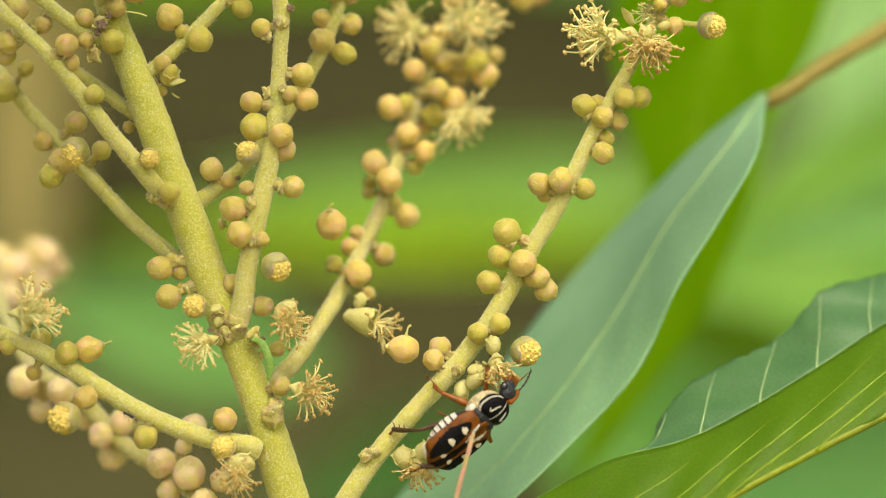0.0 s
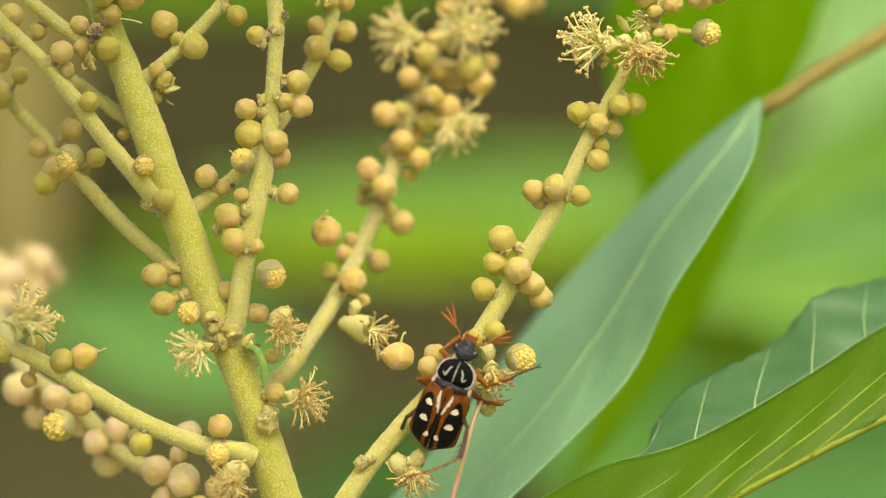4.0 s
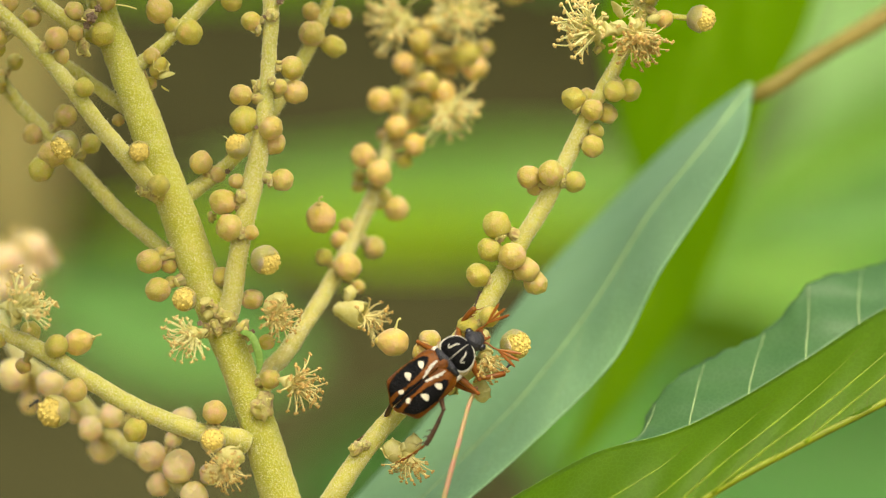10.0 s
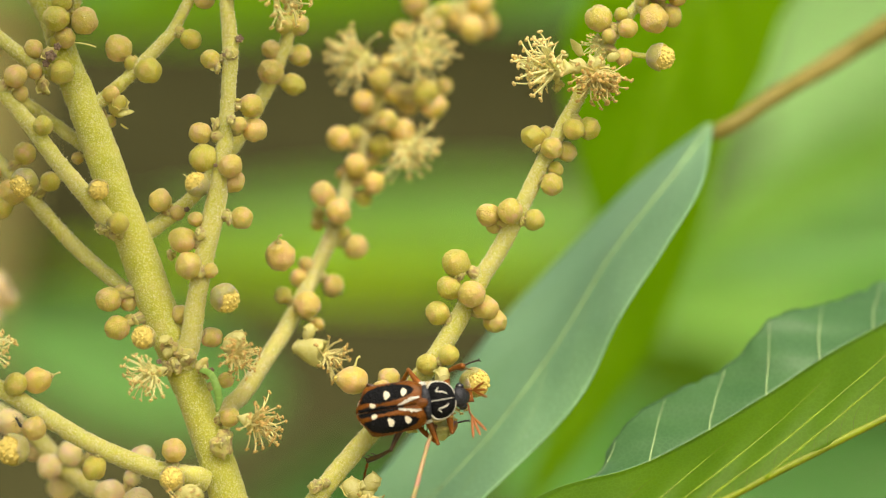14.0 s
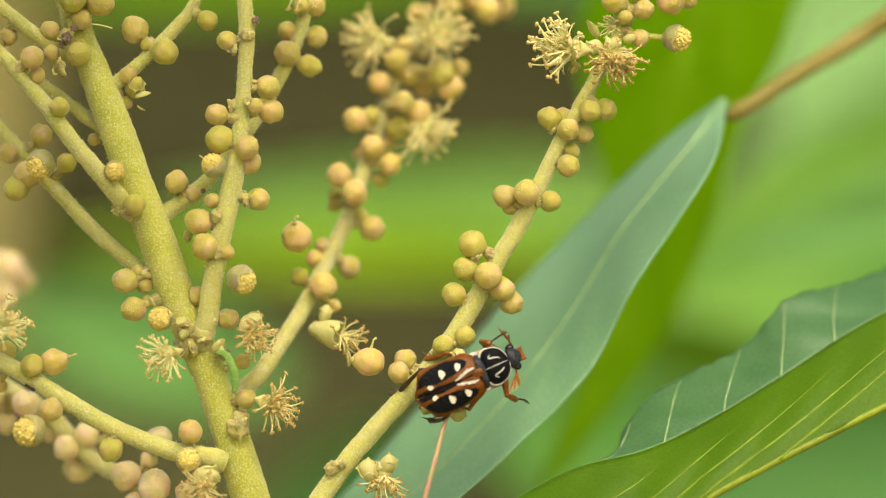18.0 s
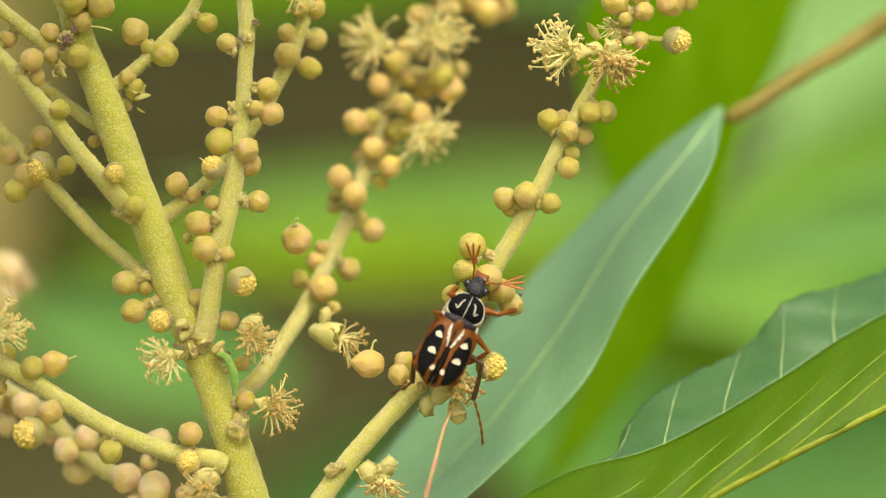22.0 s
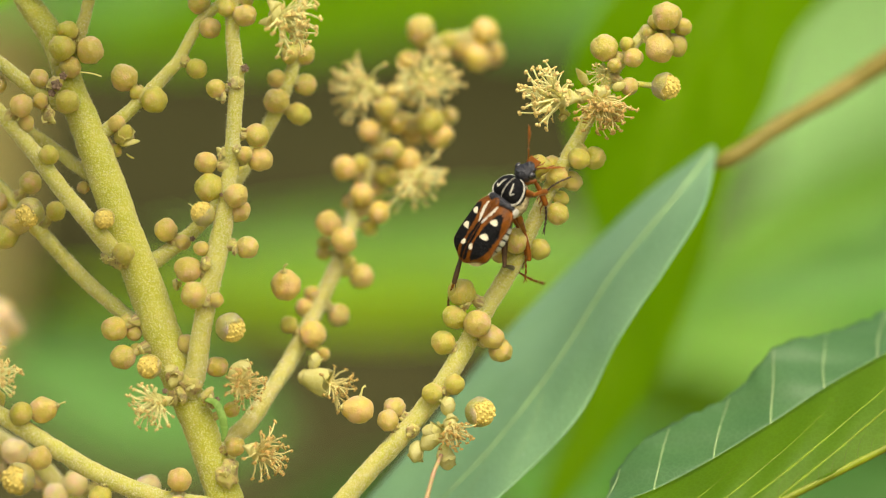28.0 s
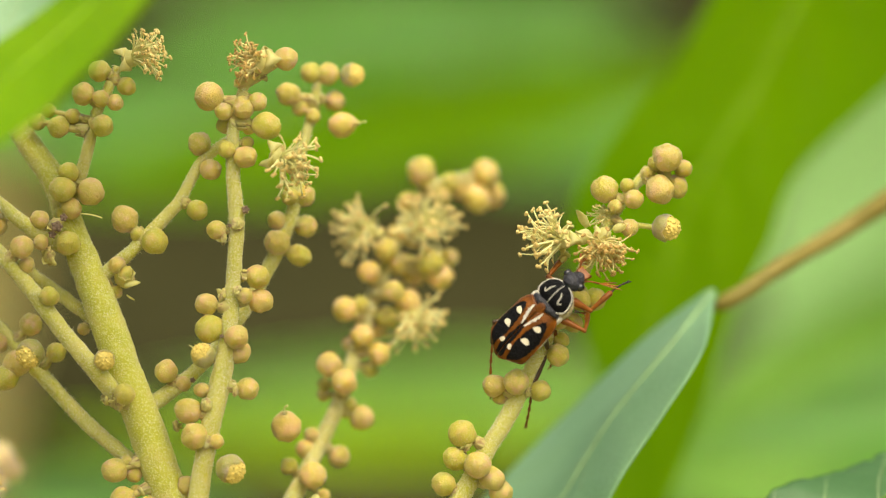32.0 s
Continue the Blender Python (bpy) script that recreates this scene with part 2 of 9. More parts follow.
def knob(seed):
    """A short stalk with a flared, scarred foot, from z 0 to z 1."""
    rng = random.Random(seed)
    rows = [(0, 0, -0.15, 1.5), (0.05, 0, 0.15, 1.25), (0, 0.08, 0.45, 0.85), (-0.05, 0, 0.75, 0.9), (0, 0, 1.05, 0.8)]
    rows = [(x, y, z, r * rng.uniform(0.85, 1.15)) for x, y, z, r in rows]
    geo = [tube(spline(rows, 9), 9, 0.16, 1.8)]
    for k in range(4):
        w = rng.uniform(0, 6.28)
        geo.append(ball((0.42, 0.4, 0.3), (1.0 * math.cos(w), 1.15 * math.sin(w), rng.uniform(0, 0.35)), 8, 6, 0.25, 2.0, seed=k))
    return joined(geo)


PINK_MESHES = [small_mesh("bud", knobbly(s + 9), PINK_BUD) for s in range(3)]
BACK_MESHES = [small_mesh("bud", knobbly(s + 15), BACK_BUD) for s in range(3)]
KNOBS = [small_mesh("bud_stalk", knob(s), NODE) for s in range(4)]
SCARS = [small_mesh("node_scar", joined([ball((1, 1, 0.5), around=18, up=11, lump=0.5, grain=2.6, seed=s), ball((0.6, 0.5, 0.35), (0.5, 0.2 * s, 0.2), 14, 9, 0.4, 2.8, seed=s + 5)]), NODE) for s in range(4)]


def stamen_mesh(seed, thread_mat, head_mat, curl):
    rng = random.Random(seed)
    b, c = rng.uniform(-0.25, 0.25) * curl, rng.uniform(-0.2, 0.2) * curl
    rows = [(0, 0, 0, 0.031), (b * 0.3, c * 0.2, 0.35, 0.027), (b * 0.8, c * 0.9, 0.7, 0.024), (b * 1.7, c * 1.8, 0.95 - 0.12 * abs(b) * curl, 0.020)]
    thread = tube(spline(rows, 9), 6)
    x, y, z = b * 1.7, c * 1.8, 0.98 - 0.12 * abs(b) * curl
    heads = [ball((0.052, 0.048, 0.044), (x - 0.030, y, z), 8, 6, 0.3, 6, seed=seed), ball((0.046, 0.052, 0.042), (x + 0.032, y + 0.01, z + 0.01), 8, 6, 0.3, 6, seed=seed + 3)]
    geo = joined([thread] + heads)
    slots = [0] * len(thread[1]) + [1] * (len(geo[1]) - len(thread[1]))
    return small_mesh("stamen", geo, thread_mat, head_mat, slots=slots)


STAMENS = [stamen_mesh(s, FILAMENT, ANTHER, 1.0) for s in range(8)]
OLD_STAMENS = [stamen_mesh(s + 20, OLD_FILAMENT, OLD_ANTHER, 0.85) for s in range(8)]


def sepal_geo(open_angle, width, seed):
    """One cupped sepal about the z axis, hinged at the origin."""
    verts, faces = [], []
    nu, nv = 8, 7
    for side in (0, 1):
        for i in range(nu):
            u = i / (nu - 1)
            lean = open_angle * u
            reach = math.sin(lean) * u + 0.28 * math.sin(math.pi * min(u * 1.2, 1))
            high = math.cos(lean) * u
            for k in range(nv):
                v = (k / (nv - 1) - 0.5) * 2
                w = width * math.sin(math.pi * (0.12 + 0.85 * u)) ** 0.8
                curl = 0.18 * v * v
                p = Vector((reach - curl + side * 0.05, v * w, high + 0.05 * noise.noise(Vector((u * 3, v * 3, seed)))))
                verts.append(p)
        for i in range(nu - 1):
            for k in range(nv - 1):
                a = side * nu * nv + i * nv + k
                faces.append((a, a + 1, a + nv + 1, a + nv) if side else (a, a + nv, a + nv + 1, a + 1))
    edge = [k for k in range(nv)] + [i * nv + nv - 1 for i in range(1, nu)] + [(nu - 1) * nv + k for k in range(nv - 2, -1, -1)] + [i * nv for i in range(nu - 2, 0, -1)]
    o = nu * nv
    for a, b in zip(edge, edge[1:] + edge[:1]):
        faces.append((a, b, b + o, a + o))
    return verts, faces


SEPAL_OPEN = [small_mesh("sepal", sepal_geo(1.9, 0.5, s), SEPAL) for s in range(2)]
SEPAL_CUP = [small_mesh("sepal", sepal_geo(0.5, 0.62, s), SEPAL) for s in range(2)]
HEART = small_mesh("receptacle", ball((0.55, 0.55, 0.5), (0, 0, 0.05), 14, 9, 0.15), SEPAL)


def cluster_geo(seed):
    """Packed anthers that fill the mouth of an opening bud."""
    rng = random.Random(seed)
    geo = [ball((0.90, 0.90, 0.84), (0, 0, 0.22), 14, 9)]
    for k in range(80):
        h = 1 - (k + 0.5) / 80 * 1.15 + rng.uniform(-0.06, 0.06)
        h = min(h, 0.999)
        w = k * 2.39996 + rng.uniform(-0.5, 0.5)
        g = math.sqrt(max(0, 1 - h * h))
        geo.append(ball([rng.uniform(0.08, 0.145)] * 3, (0.87 * g * math.cos(w), 0.87 * g * math.sin(w), 0.24 + 0.82 * h), 7, 5, 0.2, seed=k))
    return joined(geo)


CLUSTERS = [small_mesh("anther_mass", cluster_geo(s), POLLEN) for s in range(3)]


def cup_geo(seed):
    """The shell of an opening bud, with a torn rim."""
    rng = random.Random(seed)
    verts, faces = [], []
    nu, nv = 9, 20
    cut = [0.35 + 0.55 * rng.random() for k in range(nv)]
    for side in (0, 1):
        r = 1.0 if side == 0 else 0.93
        for i in range(nu):
            for k in range(nv):
                top = 0.5 * (cut[k] + cut[(k + 1) % nv])
                h = math.pi * (0.02 + ((0.40 if seed == 1 else 0.47) + 0.25 * top) * i / (nu - 1))
                w = 2 * math.pi * k / nv
                p = Vector((math.sin(h) * math.cos(w), math.sin(h) * math.sin(w), -math.cos(h))) * r
                verts.append(p * (1 + 0.06 * noise.noise(p * 2 + Vector((seed, 0, 0)))))
        for i in range(nu - 1):
            for k in range(nv):
                j = (k + 1) % nv
                a = side * nu * nv
                q = (a + i * nv + k, a + i * nv + j, a + (i + 1) * nv + j, a + (i + 1) * nv + k)
                faces.append(q if side == 0 else q[::-1])
    a, b = (nu - 1) * nv, nu * nv + (nu - 1) * nv
    for k in range(nv):
        j = (k + 1) % nv
        faces.append((a + k, a + j, b + j, b + k))
    return verts, faces


CUPS = [small_mesh("bud_cup", cup_geo(s), BUD) for s in range(3)]


def nearest(rows, p):
    d = np.linalg.norm(rows[:, :3] - np.array(p[:3]), axis=1)
    return rows[int(np.argmin(d))]


AXES = {}


def stalk(plant, name, points, label="", hairs=60, sides=14, cover=STEM):
    """A downy stalk through rows of x, y, z, radius."""
    length = sum(math.dist(a[:3], b[:3]) for a, b in zip(points, points[1:]))
    rows = spline(points, max(12, int(length / 0.28)))
    rows[:, 3] *= 0.94 if cover is OLD_STEM else 0.88
    local = rows.copy()
    base = WORLD[plant].translation
    for r in local:
        r[:3] = at(r[:3]) - base
        r[3] *= MM
    ob = part(name, tube(local, sides, 0.00011, 900.0), cover, plant, label)
    AXES[ob] = rows
    rng = random.Random(len(AXES) * 7 + 1)
    verts, faces = [], []
    for k in range(int(length * hairs * 1.8)):
        i = rng.randrange(len(rows) - 1)
        c, n = Vector(rows[i][:3]), Vector(rows[i + 1][:3])
        way = (n - c).normalized()
        out = Vector((rng.gauss(0, 1), rng.gauss(0, 1) - 0.4, rng.gauss(0, 1)))
        out = (out - way * out.dot(way)).normalized()
        foot = c.lerp(n, rng.random()) + out * rows[i][3] * 0.97
        tip = foot + (out + 0.7 * Vector((rng.gauss(0, 1), rng.gauss(0, 1), rng.gauss(0, 1)))) * rng.uniform(0.05, 0.14)
        cross = out.cross(way) * rng.uniform(0.03, 0.06)
        along = way * rng.uniform(0.03, 0.06)
        o = len(verts)
        for q in (foot - cross, foot + cross, foot + along, tip):
            verts.append(at(q) - base)
        faces += [(o, o + 1, o + 3), (o + 1, o + 2, o + 3), (o + 2, o, o + 3)]
    put("down_hairs", mesh_of("down_hairs", verts, faces, FUZZ, smooth=False), ob, WORLD[ob], "short pale downy hairs", "stuff")
    return ob


def bud_on(ob, rows, kinds=BUD_MESHES):
    """Round buds on a stalk: rows of x, y, z, radius."""
    for x, y, z, r in rows:
        c = Vector((x, y, z))
        q = nearest(AXES[ob], c)
        foot = Vector(q[:3])
        out = (c - foot)
        gap = out.length
        out = out.normalized() if gap > 0.01 else Vector((0, -1, 0))
        s = r * MM * random.uniform(0.96, 1.04)
        put("bud", random.choice(kinds), ob, aim(at(c), out, turn=random.uniform(0, 6), stretch=(s, s * random.uniform(0.95, 1.03), s * random.uniform(0.95, 1.08))))
        rim = q[3] * 0.8
        span = gap - rim - r * 0.55
        if span > 0.05:
            w = min(r * 0.42, 0.55)
            start = foot + out * rim
            put("bud_stalk", random.choice(KNOBS), ob, aim(at(start), out, turn=random.uniform(0, 6), stretch=(w * MM, w * MM, span * MM)))


def scars_on(ob, rows):
    """Scarred lumps at the nodes of a stalk."""
    for x, y, z, r in rows:
        c = Vector((x, y, z))
        out = c - Vector(nearest(AXES[ob], c)[:3])
        out = out if out.length > 0.02 else Vector((0, -1, 0))
        put("node_scar", random.choice(SCARS), ob, aim(at(c), out, r * MM, random.uniform(0, 6)))
        for k in range(2):
            way = out.normalized() + Vector((random.uniform(-0.8, 0.8), random.uniform(-0.6, 0.2), random.uniform(-0.8, 0.8)))
            put("scale", SEPAL_CUP[k], ob, aim(at(c), way, stretch=(r * MM * 0.8, r * MM * 0.8, r * MM * random.uniform(0.9, 1.5)), turn=random.uniform(0, 6)), "withered scale")


def open_flower(plant, place, way, size, count=30, spread=1.15, sepals=3, seed=0, cup=0.42, label="open flower with a burst of yellow stamens", old=False):
    """An open flower: receptacle, sepals and single stamens; size is the reach of the stamens."""
    rng = random.Random(seed * 13 + 3)
    way = Vector(way).normalized()
    c = at(place)
    s = size * MM
    heart = put("open_flower", HEART, plant, aim(c, way, s * cup), label)
    for k in range(sepals):
        put("sepal", SEPAL_OPEN[k % 2], heart, aim(c - way * s * 0.12, way, s * cup * 0.95, k * 6.283 / sepals + rng.uniform(-0.3, 0.3)))
    side = way.orthogonal().normalized()
    other = way.cross(side)
    count = int(count * 1.9)
    kinds = OLD_STAMENS if old else STAMENS
    for k in range(count):
        h = (k + 0.5) / count
        tilt = spread * math.sqrt(h) * rng.uniform(0.85, 1.1)
        w = k * 2.39996 + rng.uniform(-0.25, 0.25)
        d = way * math.cos(tilt) + (side * math.cos(w) + other * math.sin(w)) * math.sin(tilt)
        length = s * rng.uniform(0.45, 0.95 if old else 1.05)
        fat = s * 0.9
        put("stamen", kinds[k % 8], heart, aim(c + d * s * cup * 0.3, d, turn=rng.uniform(0, 6.28), stretch=(fat, fat, length - s * cup * 0.3)))
    return heart


def fill(plant, place, way, r, seed=0, sepals=0):
    """An opening bud straight on the plant, with its anthers and loose sepals."""
    m = aim(at(place), way, r * MM, seed)
    cup = put("opening_bud", CUPS[seed % 3], plant, m, "splitting bud with packed yellow anthers")
    put("anther_mass", CLUSTERS[seed % 3], cup, m @ Matrix.Scale(0.94, 4), "packed yellow anthers")
    for k in range(sepals):
        put("sepal", SEPAL_CUP[k % 2], cup, aim(at(place) - Vector(way).normalized() * r * MM * 0.5, way, r * MM * 1.15, k * 2.1 + seed))
    return cup


def pointed_bud(ob, place, way, r, seed=0, style=None):
    """A pear-shaped bud with a nipple and a dry thread left on it."""
    verts, faces = ball((0.98, 0.94, 1.12), around=30, up=22, lump=0.10, seed=seed, shape=lambda h: 1.0 - 0.42 * max(0, h - 0.05) ** 1.3)
    off = Vector((seed, 2.0, 0))
    verts = [v * (1 + 0.03 * noise.noise(v * 5 + off) + 0.02 * noise.noise(v * 14 + off)) for v in verts]
    nipple = ball((0.2, 0.2, 0.16), (0.03, 0, 1.08), 12, 8, 0.3, 2.0)
    me = small_mesh("pointed_bud", joined([(verts, faces), nipple]), PINK_BUD)
    bud = put("pointed_bud", me, ob, aim(at(place), way, r * MM), "pear-shaped bud with a fine beak")
    thread = tube(spline([(0, 0, 0.85, 0.13), (0.02, 0, 1.2, 0.07), (0.1, 0.05, 1.5, 0.06), (0.3, 0.05, 1.62, 0.09)], 10), 7)
    put("beak", small_mesh("beak", thread, SEPAL), bud, aim(at(place), style or way, r * MM))
    return bud


def calyx_geo(seed):
    """A thin-walled torn cup along z, one unit long, swollen low down."""
    verts, faces = [], []
    around, up = 26, 11
    for side in (0, 1):
        for i in range(up):
            for k in range(around):
                w = 6.283 * k / around
                u = i / (up - 1)
                tear = 1 - u ** 3 * (0.22 + 0.25 * abs(math.sin(2.5 * w + seed)) + 0.12 * noise.noise(Vector((w * 2, seed, 0))))
                r = (0.30 + 0.85 * math.sin(math.pi * min(u * 0.62 + 0.08, 1)) ** 0.8) * (1 + 0.10 * noise.noise(Vector((3 * math.cos(w), 3 * math.sin(w), u * 3 + seed)))) - 0.07 * side
                verts.append(Vector((r * math.cos(w), r * math.sin(w), u * tear)))
        for i in range(up - 1):
            for k in range(around):
                j = (k + 1) % around
                o = side * up * around
                q = (o + i * around + k, o + i * around + j, o + (i + 1) * around + j, o + (i + 1) * around + k)
                faces.append(q if side == 0 else q[::-1])
    top, o = (up - 1) * around, up * around
    for k in range(around):
        j = (k + 1) % around
        faces.append((top + k, top + j, o + top + j, o + top + k))
        faces.append((j, k, o + k, o + j))
    return verts, faces


def tubular_flower(plant, start, way, size, seed=0):
    """A flower whose pale sepals still stand in a tube, with the stamens reaching out of its mouth."""
    rng = random.Random(seed)
    way = Vector(way).normalized()
    heart = put("open_flower", HEART, plant, aim(at(start), way, size * 0.34 * MM), "fading flower with pale upright sepals and tan stamens")
    side = way.orthogonal().normalized()
    other = way.cross(side)
    put("calyx", small_mesh("calyx", calyx_geo(seed), SEPAL), heart, aim(at(start), way, stretch=(size * 0.34 * MM, size * 0.31 * MM, size * MM)), "pale torn calyx")
    mouth = at(start) + way * size * 0.66 * MM
    for k in range(32):
        w = rng.uniform(0, 6.283)
        tilt = rng.uniform(0.05, 0.75) if k % 3 else rng.uniform(0.7, 1.5)
        d = way * math.cos(tilt) + (side * math.cos(w) + other * math.sin(w)) * math.sin(tilt)
        put("stamen", OLD_STAMENS[k % 8], heart, aim(mouth, d, turn=rng.uniform(0, 6.28), stretch=(3.4 * MM, 3.4 * MM, size * rng.uniform(0.4, 0.72) * MM)))
    return heart


# ---- the flower panicle ----
plant = thing("flower_panicle", at((-14.689, 2, -36.662)), "branched panicle of downy yellow-green stalks with round buds", "flower cluster")

main_stem = stalk(plant, "main_stem", [(-14.1, 2, -34.254, 2.50), (-16.4, 1, -26.504, 2.25), (-18.6, 0, -19.14, 2.05), (-20.95, 0, -12.54, 1.92), (-22.95, 0, -7.74, 1.98), (-25.08, 0, -2.34, 2.1), (-26.76, 0, 2.46, 2.1), (-29.04, 0, 8.46, 1.98), (-30.986, 0.5, 13.872, 1.982), (-32.935, 1, 18.992, 1.803), (-34.796, 2, 23.538, 1.625), (-36.421, 3, 28.401, 1.507), (-39.804, 4, 33.28, 1.329), (-42.965, 6, 37.936, 1.151), (-46.451, 8, 42.925, 0.973)], "thick downy yellow-green main stem", 110, 20, OLD_STEM)
stalk_a = stalk(plant, "side_stalk", [(-29.471, -1, 5.451, 1.078), (-32.504, -2.5, 9.142, 1.075), (-35.462, -3, 12.716, 1.015), (-39.044, -3, 17.373, 0.955), (-42.626, -3, 21.432, 0.895), (-46.805, -3, 25.432, 0.836), (-50.984, -3, 29.611, 0.776)])
stalk_b = stalk(plant, "side_stalk", [(-27.586, 1, -1.623, 0.962), (-29.739, 2, 0.06, 0.903), (-33.406, 3, 3.196, 0.904), (-37.388, 4, 7.429, 0.906), (-40.777, 5, 11.253, 0.907), (-43.874, 6, 14.302, 0.848), (-46.678, 7, 17.664, 0.789), (-50.707, 8, 22.557, 0.73)])
stalk_c = stalk(plant, "side_stalk", [(-31.846, 2, 13.605, 0.783), (-34.914, 3, 15.859, 0.784), (-38.294, 4, 18.301, 0.725), (-41.382, 5, 20.63, 0.665)])
stalk_d = stalk(plant, "side_stalk", [(-35.04, 0, 21.54, 1.02), (-38.008, -0.5, 22.961, 0.959), (-40.672, -1, 24.918, 0.839), (-43.967, -1, 27.614, 0.779), (-48.16, -1, 30.908, 0.719)])
stalk_e = stalk(plant, "side_stalk", [(-31.793, 1, 18.391, 0.901), (-29.088, 1, 20.614, 0.781), (-26.384, 1, 23.199, 0.781), (-23.379, 1, 26.384, 0.721), (-22.177, 1, 28.608, 0.661), (-20.674, 1, 31.012, 0.661), (-17.684, 1.5, 33.443, 0.541)])
stalk_f = stalk(plant, "side_stalk", [(-22.283, -1, -8.925, 1.557), (-21.289, -2, -6.219, 1.316), (-20.733, -2.5, -2.33, 1.195), (-19.94, -3, 1.851, 1.194), (-18.985, -3, 6.328, 1.313), (-18.149, -3, 10.686, 1.134), (-17.552, -3, 15.582, 0.955), (-17.253, -3, 20.358, 0.895), (-17.074, -3, 24.537, 0.955), (-17.432, -3, 29.014, 0.836), (-17.492, -3, 32.895, 0.776), (-16.955, -3, 36.477, 0.657), (-16.059, -3, 39.163, 0.537)], "straight downy flower stalk", 75)
stalk_g = stalk(plant, "side_stalk", [(-26.384, 1, 4.748, 1.022), (-23.398, 1.5, 6.977, 0.902), (-20.726, 2.5, 9.399, 0.843), (-16.55, 4, 14.858, 0.846), (-14.036, 5, 19.299, 0.847), (-11.858, 5, 23.958, 0.847), (-10.89, 5, 27.588, 0.786), (-10.787, 6, 30.967, 0.667), (-9.833, 7, 34.053, 0.607), (-8.998, 8, 37.453, 0.547), (-8.634, 8, 40.31, 0.486)])
stalk_h = stalk(plant, "side_stalk", [(-18.585, 1.45, -16.48, 1.323), (-17.424, 2.9, -13.686, 1.146), (-15.796, 2.9, -11.998, 1.085), (-13.417, 4.35, -8.4, 1.027), (-10.991, 7.25, -4.494, 1.032), (-8.603, 10.15, 0.366, 0.976), (-6.238, 11.6, 5.566, 0.979), (-4.732, 14.5, 10.508, 0.922), (-3.265, 15.95, 15.46, 0.924), (-1.729, 17.4, 19.201, 0.864), (0.062, 18.85, 23.578, 0.743), (1.923, 20.3, 27.355, 0.682), (4.725, 21.75, 29.595, 0.622), (9.745, 24.65, 30.67, 0.562)], "downy flower stalk set further back", cover=PALE_STEM)
stalk_i = stalk(plant, "side_stalk", [(-15.919, 3, -35.517, 1.447), (-10.62, 0, -27.16, 1.29), (-7.32, 0, -22.24, 1.2), (-3.3, 0, -17.44, 1.17), (0.78, 0, -13.06, 1.17), (4.26, 0, -8.68, 1.17), (6.78, 0, -4.66, 1.17), (9.3, 0, -0.16, 1.08), (11.7, 0, 3.74, 1.08), (13.98, 0, 8.24, 0.96), (16.26, 0, 12.92, 0.9), (18.66, 0, 17.24, 0.84), (20.297, 0.5, 20.257, 0.781), (22.117, 1, 23.8, 0.721), (23.679, 1, 26.204, 0.661), (25.723, 1, 28.788, 0.601), (28.007, 1, 30.591, 0.541)], "long curved downy flower stalk", 75)
stalk_j = stalk(plant, "side_stalk", [(-19.707, -1, -21.205, 1.438), (-21.767, -2, -20.571, 1.196), (-25.056, -2, -19.973, 1.136), (-28.919, -2.5, -18.582, 1.135), (-33.074, -3, -16.537, 1.075), (-37.253, -3, -13.97, 1.075), (-41.432, -3, -11.403, 1.015), (-45.611, -3, -9.373, 0.895), (-50.984, -3, -6.806, 0.836)], "low downy flower stalk", 75)
stalk_k = stalk(plant, "side_stalk", [(-34.856, 2, 26.849, 0.843), (-33.776, 1, 29.209, 0.781), (-32.88, 0, 32.46, 0.72), (-32.22, 0, 35.46, 0.66), (-30.96, 0, 38.16, 0.6), (-29.76, 0, 40.86, 0.54)])

bud_on(stalk_i, [(10.191, -0.5, 6.954, 1.199), (12.507, -1.6, 7.3, 1.316), (15.06, 0, 6.42, 1.2), (6.834, -0.5, 1.798, 1.439), (6.115, -0.5, -0.779, 1.319), (8.432, -2, -1.495, 1.375), (9.947, -0.8, -2.936, 1.258), (10.92, 0, -4.32, 1.26), (4.918, -0.3, -3.538, 1.259), (3.711, -1.5, -8.918, 1.077), (5.985, -1.5, -7.9, 1.077)])
bud_on(stalk_i, [(14.987, -0.5, 15.227, 1.259), (16.454, 0.5, 15.553, 0.841), (16.943, -1.3, 14.01, 1.197), (18.555, 0.5, 13.631, 1.081), (17.28, 0, 11.82, 0.84), (16.966, -0.5, 10.191, 1.199), (19.218, -1.3, 15.985, 1.138), (20.926, -0.4, 16.129, 1.199), (-0.3, 0.6, -10.511, 1.201), (-1.019, -0.5, -11.75, 1.199), (24.575, -0.6, 23.676, 0.959), (10.867, 0.4, 5.764, 0.841)])
bud_on(stalk_i, [(21.96, 0, 27.78, 1.44), (28.632, -1, 31.148, 1.438), (27.794, -1, 27.734, 1.497), (29.654, 1.5, 28.15, 1.203), (30.351, 1, 30.11, 0.962), (27.351, -0.2, 30.59, 0.84), (26.649, 0.2, 29.59, 0.66), (25.047, -0.8, 26.724, 1.019), (23.021, -0.5, 25.958, 0.779), (24.384, 0.6, 28.228, 0.781), (27.766, 1, 31.733, 0.721)])
scars_on(stalk_i, [(-8.142, -1.3, -21.853, 0.778), (-7.126, -1.2, -21.497, 0.539), (7.252, -0.7, 0.539, 0.779), (5.269, -1.3, -8.621, 0.599), (15.347, -0.5, 14.148, 0.659), (13.846, -0.6, 6.174, 0.539), (1.677, -1, -12.819, 0.719), (17.64, 0, 20.58, 0.72)])
